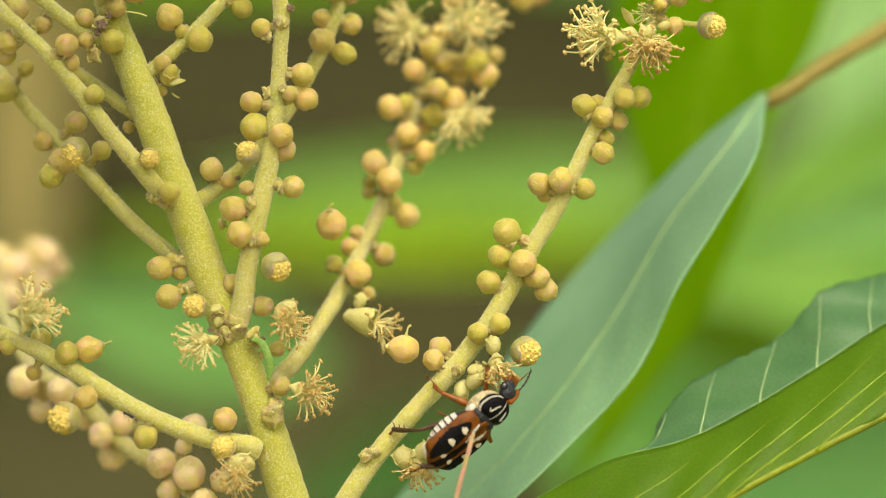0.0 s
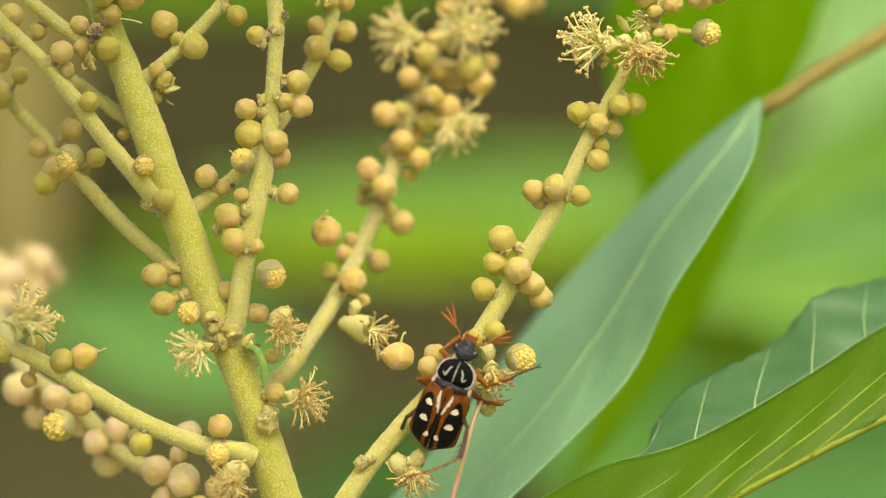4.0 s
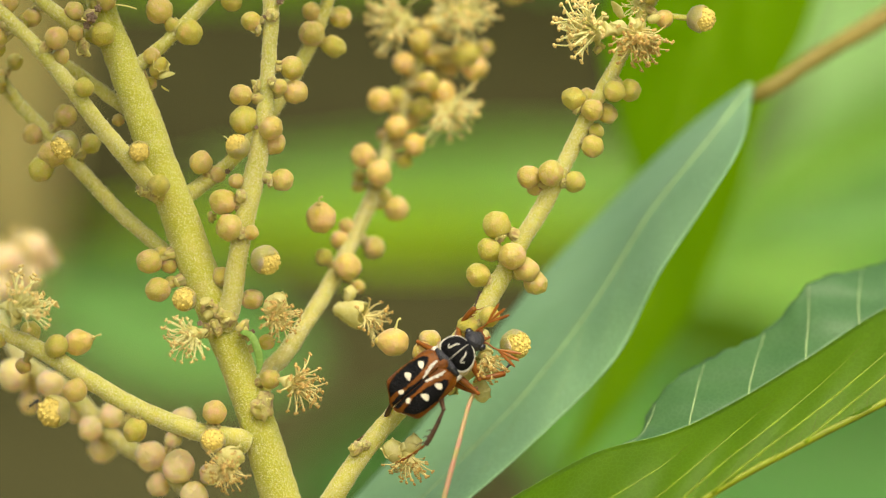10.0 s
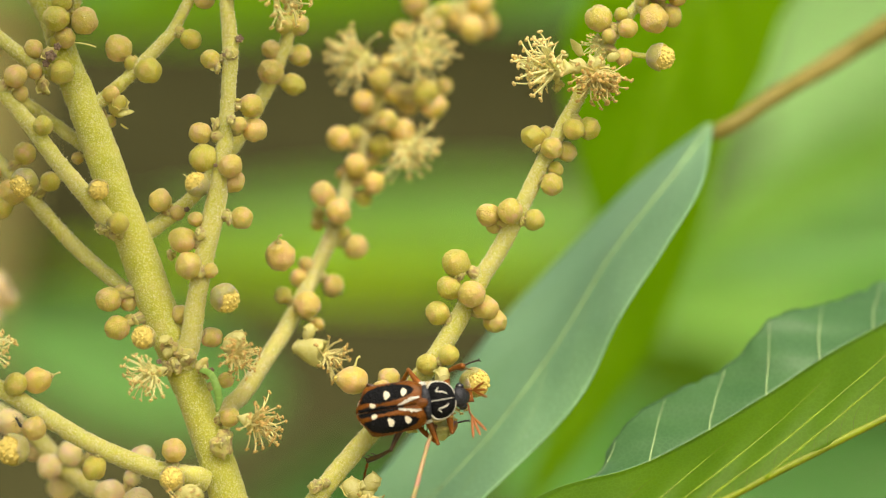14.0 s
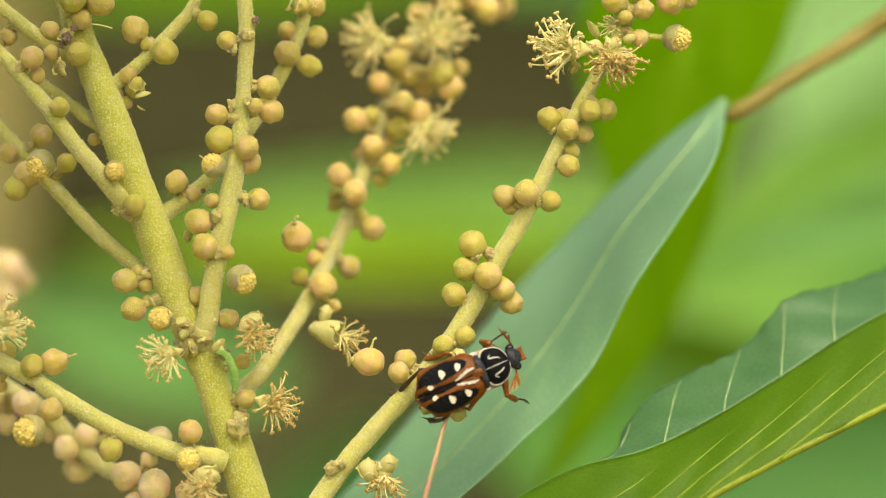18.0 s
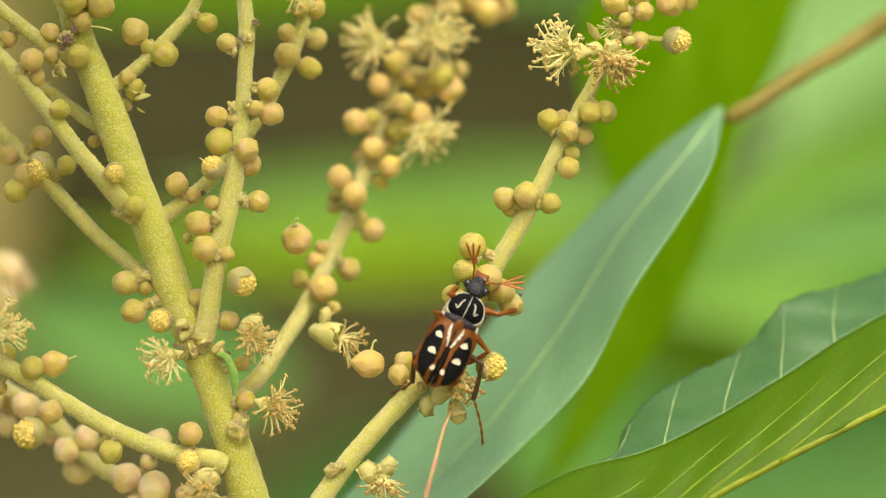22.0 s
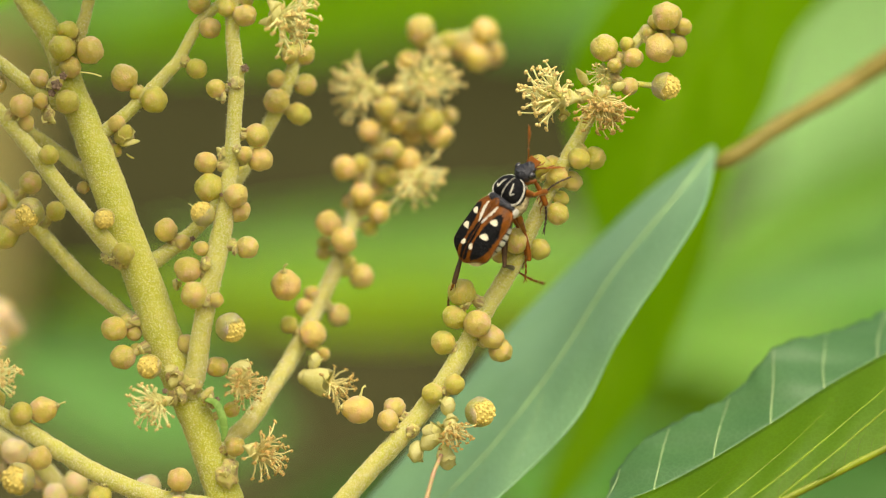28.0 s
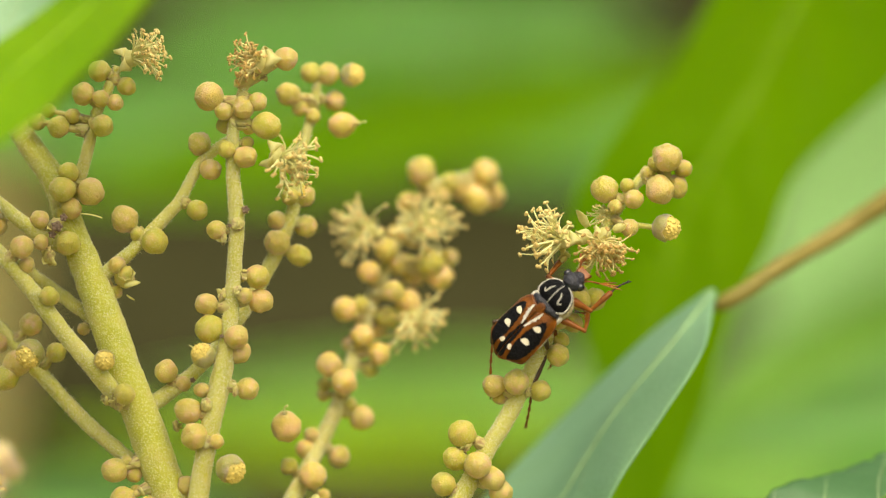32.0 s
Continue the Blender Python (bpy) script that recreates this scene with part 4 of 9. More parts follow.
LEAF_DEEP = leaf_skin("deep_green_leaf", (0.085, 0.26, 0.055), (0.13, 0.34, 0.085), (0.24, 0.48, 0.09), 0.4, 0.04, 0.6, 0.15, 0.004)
LEAF_DRY = leaf_skin("dry_leaf", (0.42, 0.33, 0.12), (0.60, 0.50, 0.20), (0.65, 0.52, 0.18), 0.25, 0.03, 0.7, 0.2, 0.004)
VEIN = plain("leaf_vein", (0.34, 0.46, 0.20), 0.5, grain=0.002, gloss=0.4)
VEIN_SOFT = plain("soft_leaf_vein", (0.27, 0.42, 0.18), 0.5, grain=0.002, gloss=0.4)
VEIN_GREY = plain("grey_leaf_vein", (0.28, 0.40, 0.17), 0.5, grain=0.002, gloss=0.4)
RIM_LIGHT = plain("fold_rim_light", (0.24, 0.42, 0.05), 0.5, grain=0.002, gloss=0.4)
VEIN_SIDE = plain("soft_yellow_vein", (0.165, 0.25, 0.005), 0.5, grain=0.002, gloss=0.3)
VEIN_FAR = plain("far_leaf_vein", (0.20, 0.37, 0.005), 0.5, grain=0.004, gloss=0.3)
VEIN_GOLD = plain("yellow_leaf_vein", (0.215, 0.27, 0.006), 0.5, grain=0.002, gloss=0.4)
TWIG = skin("twig_skin", [(0.3, (0.20, 0.17, 0.025)), (0.7, (0.29, 0.23, 0.05))], 0.004, rough=0.6, fine=0.0005, glow=0.0)


def shell(grid, thick):
    """A closed thin plate from a grid of points (rows of Vectors)."""
    nu, nv = len(grid), len(grid[0])
    verts, faces = [], []
    normals = []
    for i in range(nu):
        for k in range(nv):
            a = grid[min(i + 1, nu - 1)][k] - grid[max(i - 1, 0)][k]
            b = grid[i][min(k + 1, nv - 1)] - grid[i][max(k - 1, 0)]
            c = a.cross(b)
            normals.append(c.normalized() if c.length > 1e-12 else Vector((0, 1, 0)))
    for s in (1, -1):
        for i in range(nu):
            for k in range(nv):
                verts.append(grid[i][k] + normals[i * nv + k] * thick * 0.5 * s)
    o = nu * nv
    for i in range(nu - 1):
        for k in range(nv - 1):
            a = i * nv + k
            faces.append((a, a + nv, a + nv + 1, a + 1))
            faces.append((o + a, o + a + 1, o + a + nv + 1, o + a + nv))
    edge = [k for k in range(nv)] + [i * nv + nv - 1 for i in range(1, nu)] + [(nu - 1) * nv + k for k in range(nv - 2, -1, -1)] + [i * nv for i in range(nu - 2, 0, -1)]
    for a, b in zip(edge, edge[1:] + edge[:1]):
        faces.append((a, b, b + o, a + o))
    return verts, faces


def blade_grid(left, mid, right, nu=90, nv=12, ripple=0.15, waves=9.0, edge_wave=0.0, seed=0.0):
    """Points of a leaf blade between two edges and its midrib (plan millimetres)."""
    l, m, r = spline(left, nu), spline(mid, nu), spline(right, nu)
    grid = []
    for i in range(nu):
        u = i / (nu - 1)
        row = []
        for k in range(-nv, nv + 1):
            v = abs(k) / nv
            e = Vector(l[i][:3] if k < 0 else r[i][:3])
            c = Vector(m[i][:3])
            p = c.lerp(e, v)
            p.y += ripple * math.sin((u * waves - v * 1.2) * 6.283) * v * (1.2 - v) + edge_wave * v * v * noise.noise(Vector((u * 9, k / nv, seed)))
            p.y += 0.12 * ripple * noise.noise(p * 1.5)
            row.append(p)
        grid.append(row)
    return grid


def leaf_thing(name, label, left, mid, right, blade_mat, vein_mat, veins=9, rib=0.5, thick=0.22, ripple=0.15, edge_wave=0.0, side_rib=0.16, slant=0.16, nu=90, place=None, seed=0.0, front=-1):
    """A leaf with blade, midrib and side veins; front is the side of the plan on which the ribs stand out."""
    grid = blade_grid(left, mid, right, nu, 12, ripple, veins, edge_wave, seed)
    base = at(place if place else mid[0][:3])
    ob = thing(name, base, label, "leaf")
    part("blade", shell([[at(p) - base for p in row] for row in grid], thick * MM), blade_mat, ob)
    centre = [grid[i][12] for i in range(nu)]
    rows = [(*(at(p + Vector((0, front * rib * 0.35, 0))) - base), rib * MM * (1 - 0.75 * i / nu)) for i, p in enumerate(centre)]
    part("midrib", tube(np.array(rows[::2]), 8), vein_mat, ob, "raised pale midrib")
    for s in (-1, 1):
        for k in range(veins):
            u0 = 0.04 + 0.86 * (k + 0.5 + 0.2 * noise.noise(Vector((k * 3.1, s, seed)))) / veins
            rows = []
            for j in range(14):
                v = j / 13 * 0.93
                u = min(u0 + slant * (v + 0.5 * v * v), 0.995)
                i = u * (nu - 1)
                a, w = int(i), i - int(i)
                c = v * 12
                col, x = min(int(c), 11), c - min(int(c), 11)
                at2 = lambda row: grid[row][12 + s * col].lerp(grid[row][12 + s * (col + 1)], x)
                p = at2(a).lerp(at2(min(a + 1, nu - 1)), w)
                rows.append((*(at(p + Vector((0, front * (thick * 0.5 + side_rib * 0.1), 0))) - base), side_rib * MM * (1 - 0.7 * v)))
            part("side_vein", tube(np.array(rows), 6), vein_mat, ob)
    return ob


def simple_leaf(name, label, base, tip, width, blade_mat, vein_mat, bow=0.0, seed=0.0, fat=0.45, tilt=0.0):
    """A leaf from base to tip of the plan, with its broadest place at fat."""
    b, t = Vector(base), Vector(tip)
    way = t - b
    side = Vector((way.z, 0, -way.x)).normalized()
    left, mid, right = [], [], []
    for i in range(9):
        u = i / 8
        w = width * 0.5 * math.sin(math.pi * u ** (math.log(0.5) / math.log(fat))) ** 0.85 + 0.2
        c = b + way * u + side * bow * math.sin(math.pi * u) + Vector((0, 0.06 * way.length * math.sin(math.pi * u), 0))
        mid.append(tuple(c))
        left.append(tuple(c - side * w + Vector((0, -0.25 * w + tilt * w, 0))))
        right.append(tuple(c + side * w + Vector((0, -0.25 * w - tilt * w, 0))))
    return leaf_thing(name, label, left, mid, right, blade_mat, vein_mat, 8, 0.009 * way.length ** 0.9, 0.3, 0.004 * way.length, 0.02 * way.length, 0.002 * way.length ** 0.95, nu=40, seed=seed)


leaf_big = leaf_thing("long_leaf", "long blue-green leaf with a pale midrib, hanging behind the flowers",
    [(35.063, 25, 17.25), (28.592, 28, 11.976), (20.505, 30, 3.523), (12.643, 29, -4.969), (5.392, 25, -14.359), (-1.497, 19, -23.027), (-8.308, 15, -30.938), (-13.753, 12, -38.006), (-16.209, 10, -42.917)],
    [(35.443, 24, 17.035), (30.962, 18, 11.062), (24.434, 17, 2.53), (18.85, 16, -7.022), (11.746, 14, -16.851), (3.438, 11, -25.85), (-2.686, 7.5, -31.685), (-9.317, 5, -38.054), (-15.644, 4, -42.824)],
    [(35.761, 23, 16.759), (33.849, 10, 10.143), (29.852, 7, 3.222), (25.151, 7, -4.35), (20.835, 7, -13.222), (12.789, 5.5, -21.832), (4.57, 3, -29.306), (-5.041, 2, -36.476), (-15.291, 2, -43.284)],
    LEAF_BLUE, VEIN_SOFT, 8, 0.30, 0.12, 0.5, 0.45, 0.07, 0.17, place=(35.473, 18, 16.748))

twig_base = at((57.708, 30, 29.988))
twig = thing("leaf_twig", twig_base, "olive-brown leaf stalk slanting out of the picture of foliage", "twig")
twig_rows = spline([(57.708, 30, 29.988, 1.197), (49.392, 30, 24.507, 1.071), (42.944, 26, 20.721, 1.002), (38.126, 24, 17.534, 0.998), (36.317, 24, 16.536, 0.936), (35.006, 24, 15.787, 0.499)], 40)
part("stalk", tube(np.array([(*(at(q[:3]) - twig_base), q[3] * MM) for q in twig_rows]), 14, 0.0001, 400.0), TWIG, twig)

# a folded leaf: its far half stands up grey-green, its near half's lit-through glow is partly in the colour
fold_mid = [(64.838, 14, 2.517), (55.876, 10, -3.5), (47.51, 6, -7.98), (39.557, 3, -12.95), (31.012, 1, -17.9), (24.96, 0, -20.55), (17.76, 0, -22.4), (10.578, 1, -26.2), (5.789, 3, -29.487), (2.182, 6, -34.481)]
far_edge = [(64.224, 14, 3.745), (56.426, 16, 0.678), (48.216, 15, -2.706), (41.63, 11, -4.13), (39.79, 10, -5.52), (37.75, 9.5, -8.08), (35.22, 9, -10.26), (30.17, 8, -12.5), (25.87, 7, -15.09), (23.12, 5.5, -18.48), (21.2, 5, -21.6), (7.018, 5, -28.677), (2.303, 6, -34.36)]
near_rib = [(64.173, 2, -7.164), (56.066, -1, -12.819), (46.726, -4, -17.522), (38.372, -6, -21.622), (30.006, -7, -26.151), (23.483, -7, -30.777), (16.394, -6, -33.799), (10.507, -3, -35.163), (5.76, 0, -35.34), (2.42, 5, -34.788)]
fold = thing("folded_leaf", at(fold_mid[0]), "folded leaf, one half grey-green, the other yellow-green with its glow in the colour", "leaf")
fold_base = at(fold_mid[0])


def strip(a, b, nu=90, nv=18, bulge=0.0, ripple=0.1, waves=9, scallop=0.0):
    p, q = spline(a, nu), spline(b, nu)
    grid = []
    for i in range(nu):
        row = []
        for k in range(nv + 1):
            v = k / nv
            c = Vector(p[i]).lerp(Vector(q[i]), v)
            c.y += bulge * math.sin(math.pi * v) + ripple * math.sin((i / nu * waves - v) * 6.283) * math.sin(math.pi * v) ** 0.7
            c.z += (0.15 * noise.noise(Vector((i * 0.25, v * 2, 3.3))) + scallop * noise.noise(Vector((i * 0.9, 7.7, 1.1)))) * v
            row.append(c)
        grid.append(row)
    return grid


far_half = strip(fold_mid, far_edge, ripple=0.5, scallop=0.4)
near_half = strip(fold_mid, near_rib, bulge=-1.5, ripple=0.25)
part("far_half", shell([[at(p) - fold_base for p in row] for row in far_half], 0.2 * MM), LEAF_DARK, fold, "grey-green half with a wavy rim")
part("near_half", shell([[at(p) - fold_base + Vector((0, -0.0003, 0)) for p in row] for row in near_half], 0.2 * MM), LEAF_BAKED, fold, "yellow-green half, its lit-through glow partly put in the colour")
rib_rows = spline([(*p, 0.42) for p in near_rib], 60)
part("midrib", tube(np.array([(*(at(q[:3]) - fold_base), q[3] * MM) for q in rib_rows]), 10), VEIN_GOLD, fold, "yellow midrib along the lower rim")
# A thin bar in bright green stands for the rim light on the fold.
rim_rows = spline([(p[0], p[1] - 0.2, p[2], 0.10) for p in fold_mid], 60)
part("fold_rim_light", tube(np.array([(*(at(q[:3]) - fold_base), q[3] * MM) for q in rim_rows]), 8), RIM_LIGHT, fold, "rim light along the fold, modelled as a pale bar")


def vein_on(grid, u0, u1, v0, v1, r, mat, sway=0.0, lift=-0.25):
    rows = []
    nu, nv = len(grid), len(grid[0])
    for j in range(49):
        s = j / 48
        u = (u0 + (u1 - u0) * s + sway * math.sin(math.pi * s)) * (nu - 1)
        v = (v0 + (v1 - v0) * s ** 0.85) * (nv - 1)
        a, w = min(int(u), nu - 2), u - min(int(u), nu - 2)
        c, x = min(int(v), nv - 2), v - min(int(v), nv - 2)
        p = grid[a][c].lerp(grid[a][c + 1], x).lerp(grid[a + 1][c].lerp(grid[a + 1][c + 1], x), w)
        rows.append((*(at(p + Vector((0, lift, 0))) - fold_base), r * MM * (1 - 0.6 * s)))
    part("side_vein", tube(np.array(rows), 6), mat, fold)


for k in range(8):
    vein_on(far_half, 0.12 + k * 0.095, 0.06 + k * 0.095, 0.0, 0.97, 0.13, VEIN_GREY, 0.0, -0.32)
for k in range(5):
    vein_on(near_half, 0.40 + k * 0.15, max(0.01, -0.06 + k * 0.15), 1.0, 0.10, 0.22, VEIN_SIDE, -0.04, -0.30)
for k in range(34):
    vein_on(near_half, 0.10 + k * 0.022, 0.085 + k * 0.022, 0.97, 0.72 + 0.06 * math.sin(k * 2.3), 0.04, VEIN_SIDE, 0.006, -0.40)

# a leaf in front, at the head of the panicle
top_leaf = leaf_thing("top_leaf", "bright green leaf close by at the head of the panicle",
    [(-16.902, -44, 53.432), (-21.828, -46, 48.253), (-25.061, -48, 43.387), (-30.25, -49, 37.248), (-35.97, -50, 31.68), (-42.02, -50, 28.38), (-48.797, -48, 27.655)],
    [(-17.71, -36, 56.456), (-24.672, -38, 50.917), (-29.116, -39, 45.778), (-34.384, -40, 40.656), (-39.841, -42, 36.047), (-45.814, -44, 32.026), (-49.706, -44, 28.412)],
    [(-19.038, -30, 58.767), (-27.018, -30, 53.067), (-31.807, -31, 47.853), (-36.011, -32, 44.077), (-40.978, -34, 40.243), (-47.038, -36, 34.46), (-50.344, -40, 29.176)],
    LEAF_TOP, VEIN_FAR, 7, 0.4, 0.2, 0.3, 0.4, 0.1)
pale_leaf = simple_leaf("pale_leaf", "pale blue-green leaf above the panicle", (-21.112, -20, 63.278), (-53.407, -22, 38.495), 13.8, LEAF_BLUE, VEIN, 0, 2.2)

# foliage further back
leaf_thing("bright_leaf", "large yellow-green leaf with light shining through",
    [(44.28, 75, 67.568), (32.122, 72, 45.091), (22.847, 70, 33.567), (19.832, 70, 25.527), (21.842, 70, 14.807), (24.522, 70, 4.087), (22.512, 70, -7.973), (17.822, 70, -20.033), (15.142, 70, -28.073)],
    [(54.998, 74, 70.163), (44.083, 72, 45.763), (36.582, 70, 33.567), (32.026, 70, 22.847), (29.547, 70, 12.797), (27.872, 70, 2.747), (24.857, 70, -9.313), (19.296, 70, -21.038), (15.209, 70, -28.207)],
    [(78.355, 72, 64.579), (60.702, 70, 45.627), (47.829, 68, 33.467), (43.69, 66, 24.043), (39.56, 66, 16.051), (35.564, 66, 4.063), (30.503, 66, -7.925), (20.775, 68, -21.643), (15.343, 70, -28.408)],
    LEAF_BRIGHT, VEIN_FAR, 9, 0.4, 0.25, 0.4, 0.5, 0.12)
BACK = [
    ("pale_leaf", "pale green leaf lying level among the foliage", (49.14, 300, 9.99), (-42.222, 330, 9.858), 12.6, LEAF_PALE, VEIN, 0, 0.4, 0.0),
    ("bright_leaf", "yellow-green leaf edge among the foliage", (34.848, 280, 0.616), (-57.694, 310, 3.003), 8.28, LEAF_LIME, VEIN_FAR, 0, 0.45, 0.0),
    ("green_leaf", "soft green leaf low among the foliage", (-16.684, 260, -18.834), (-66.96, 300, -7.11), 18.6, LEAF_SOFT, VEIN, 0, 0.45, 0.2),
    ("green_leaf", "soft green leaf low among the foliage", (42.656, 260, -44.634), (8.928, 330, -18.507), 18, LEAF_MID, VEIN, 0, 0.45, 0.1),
    # A deeper green gives the next leaf its shade by colour.
    ("green_leaf", "green leaf low between the stalks, shade put in its colour", (10.44, 300, -26.91), (-29.202, 330, -45.477), 14.4, LEAF_DEEP, VEIN, 0, 0.45, 0.1),
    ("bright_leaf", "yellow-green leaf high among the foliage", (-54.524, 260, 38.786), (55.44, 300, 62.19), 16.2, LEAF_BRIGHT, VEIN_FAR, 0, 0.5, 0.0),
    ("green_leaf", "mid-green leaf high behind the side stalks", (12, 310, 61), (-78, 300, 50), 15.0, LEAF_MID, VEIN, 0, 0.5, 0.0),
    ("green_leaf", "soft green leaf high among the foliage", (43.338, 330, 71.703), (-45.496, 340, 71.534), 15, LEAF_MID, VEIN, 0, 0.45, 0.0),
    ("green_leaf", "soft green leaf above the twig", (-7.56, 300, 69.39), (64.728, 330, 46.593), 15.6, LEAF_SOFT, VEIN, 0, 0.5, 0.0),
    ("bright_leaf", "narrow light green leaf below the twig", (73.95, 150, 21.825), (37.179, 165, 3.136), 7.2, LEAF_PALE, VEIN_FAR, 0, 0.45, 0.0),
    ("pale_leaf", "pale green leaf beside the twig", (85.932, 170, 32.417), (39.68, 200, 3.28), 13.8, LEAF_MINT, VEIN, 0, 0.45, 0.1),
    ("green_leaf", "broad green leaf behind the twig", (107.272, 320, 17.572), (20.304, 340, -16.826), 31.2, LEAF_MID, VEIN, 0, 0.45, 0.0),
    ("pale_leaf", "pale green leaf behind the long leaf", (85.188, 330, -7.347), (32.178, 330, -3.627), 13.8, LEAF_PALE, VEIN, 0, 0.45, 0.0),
    # A darker yellow-green stands for a bright leaf in shade.
    ("dark_leaf", "deep yellow-green leaf, its shade put in the colour", (52.614, 190, -15.721), (27.68, 200, -9.52), 9, LEAF_BAKED, VEIN_FAR, 0, 0.45, 0.3),
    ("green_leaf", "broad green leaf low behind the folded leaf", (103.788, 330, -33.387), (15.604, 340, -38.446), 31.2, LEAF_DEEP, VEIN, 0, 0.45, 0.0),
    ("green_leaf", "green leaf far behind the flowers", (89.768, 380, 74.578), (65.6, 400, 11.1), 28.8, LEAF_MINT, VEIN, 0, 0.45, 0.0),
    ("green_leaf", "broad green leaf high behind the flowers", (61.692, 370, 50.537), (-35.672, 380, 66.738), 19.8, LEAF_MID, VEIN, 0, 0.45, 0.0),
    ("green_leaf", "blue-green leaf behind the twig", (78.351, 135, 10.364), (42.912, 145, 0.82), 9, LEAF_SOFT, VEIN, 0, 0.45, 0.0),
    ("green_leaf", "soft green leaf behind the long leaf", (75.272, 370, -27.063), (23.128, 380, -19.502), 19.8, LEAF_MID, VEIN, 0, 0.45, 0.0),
    ("dry_leaf", "hanging dry tan leaf", (-71.052, 330, 93.093), (-72.912, 380, -19.502), 18, LEAF_DRY, VEIN_GREY, 0, 0.45, 0.0),
]


def shrub_stem(ob, start, r=1.2):
    """The stem that carries a leaf, from the ground beside the view up to the leaf's base."""
    x, y, z = start[:3]
    base = WORLD[ob].translation
    rows = spline([(x, y, z, r * 0.8), (x + 14, y + 2, z + 3, r), (x + 45, y + 10, z - 40, r * 1.3), (x + 75, y + 25, z - 300, r * 2), (x + 90, y + 30, -1240, r * 3)], 50)
    for q in rows:
        q[:3] = at(q[:3]) - base
        q[3] *= MM
    part("stem", tube(rows, 10, 0.0002, 300.0), TWIG, ob, "olive-brown stem")


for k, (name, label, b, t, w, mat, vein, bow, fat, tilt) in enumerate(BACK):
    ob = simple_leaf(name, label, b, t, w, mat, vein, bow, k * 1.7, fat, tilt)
    if b[0] > 0.052 * (1000 + b[1] / 0.6):
        shrub_stem(ob, b)
shrub_stem(fold, fold_mid[0])
shrub_stem(twig, (57.708, 30, 29.988))

# ---- ground and the bank of shrubs round about ----
# Ground out of view, made pale so that it brightens the buds from below.
BOUNCE_GROUND = plain("bounce_ground", (0.24, 0.22, 0.10), 0.9, var=0.5, grain=0.06, depth=0.01, fine=0.02)
# The shade among the shrubs is put into this dark base colour.
BANK = plain("shade_coloured_shrubs", (0.057, 0.056, 0.021), 0.9, var=0.45, grain=0.22, depth=0.02, fine=0.03, gloss=0.1)


def ground_height(x, y):
    return 0.05 * noise.noise(Vector((x * 0.6, y * 0.6, 0))) if math.hypot(x, y) < 60 else 0.0


verts, faces = [], []
radii = [0, 0.3, 0.6, 1, 1.5, 2, 3, 4, 6, 9, 14, 25, 60, 150, 500, 2000]
for r in radii:
    for k in range(48):
        w = 2 * math.pi * k / 48
        x, y = r * math.cos(w), r * math.sin(w)
        verts.append(Vector((x, y, ground_height(x, y))))
for i in range(len(radii) - 1):
    for k in range(48):
        j = (k + 1) % 48
        faces.append((i * 48 + k, (i + 1) * 48 + k, (i + 1) * 48 + j, i * 48 + j))
ground = new("ground", mesh_of("ground", verts, faces, BOUNCE_GROUND))
tagged(ground, "unseen ground, made pale to bounce light up", "ground", kind="structure")

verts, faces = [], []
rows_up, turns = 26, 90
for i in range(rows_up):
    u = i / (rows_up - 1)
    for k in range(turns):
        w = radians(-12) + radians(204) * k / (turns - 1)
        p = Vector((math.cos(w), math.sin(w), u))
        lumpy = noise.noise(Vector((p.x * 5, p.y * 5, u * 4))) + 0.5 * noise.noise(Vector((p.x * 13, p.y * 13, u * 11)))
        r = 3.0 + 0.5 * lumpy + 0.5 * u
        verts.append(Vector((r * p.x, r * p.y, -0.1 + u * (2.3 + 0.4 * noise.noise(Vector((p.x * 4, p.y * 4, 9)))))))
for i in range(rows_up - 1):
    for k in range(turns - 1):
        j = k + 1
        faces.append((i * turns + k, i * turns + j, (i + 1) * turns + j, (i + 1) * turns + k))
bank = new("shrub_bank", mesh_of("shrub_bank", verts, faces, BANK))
tagged(bank, "olive-brown bank of shrubs behind the flowers, shade put in its colour", "shrubs", kind="stuff")

# ---- the beetle: y forward, z to its back, millimetres in its own frame ----
SHELL_BROWN = plain("brown_wing_case", (0.160, 0.050, 0.004), 0.30, var=0.45, grain=0.0012, depth=0.00010, fine=0.00022, gloss=0.22)
SHELL_BLACK = plain("black_velvet", (0.004, 0.004, 0.005), 0.55, var=0.5, grain=0.0003, depth=0.00024, fine=0.00022, gloss=0.14)
CREAM = plain("cream_scales", (0.80, 0.72, 0.54), 0.8, var=0.1, grain=0.0003, depth=0.00004)
WHITE = plain("white_scales", (0.62, 0.59, 0.50), 0.8, var=0.2, grain=0.0004, depth=0.00006)
BLACK = plain("black_chitin", (0.02, 0.02, 0.024), 0.35, var=0.3, grain=0.0004, depth=0.00003, fine=0.0001)
GREY = plain("grey_hairy_head", (0.020, 0.021, 0.028), 0.42, var=0.5, grain=0.0004, depth=0.0002, fine=0.00022)
AMBER = plain("amber_leg", (0.25, 0.078, 0.008), 0.3, var=0.35, grain=0.0010, gloss=0.35)
SHANK = plain("dark_shank", (0.062, 0.030, 0.012), 0.3, var=0.6, grain=0.0009)
FOOT_DARK = plain("dark_foot", (0.045, 0.022, 0.012), 0.35, var=0.5, grain=0.0006)
CLUB = plain("orange_antenna", (0.34, 0.105, 0.010), 0.4, var=0.25, grain=0.0008)
EYE_MAT = plain("black_eye", (0.015, 0.014, 0.015), 0.15, coat=0.5)
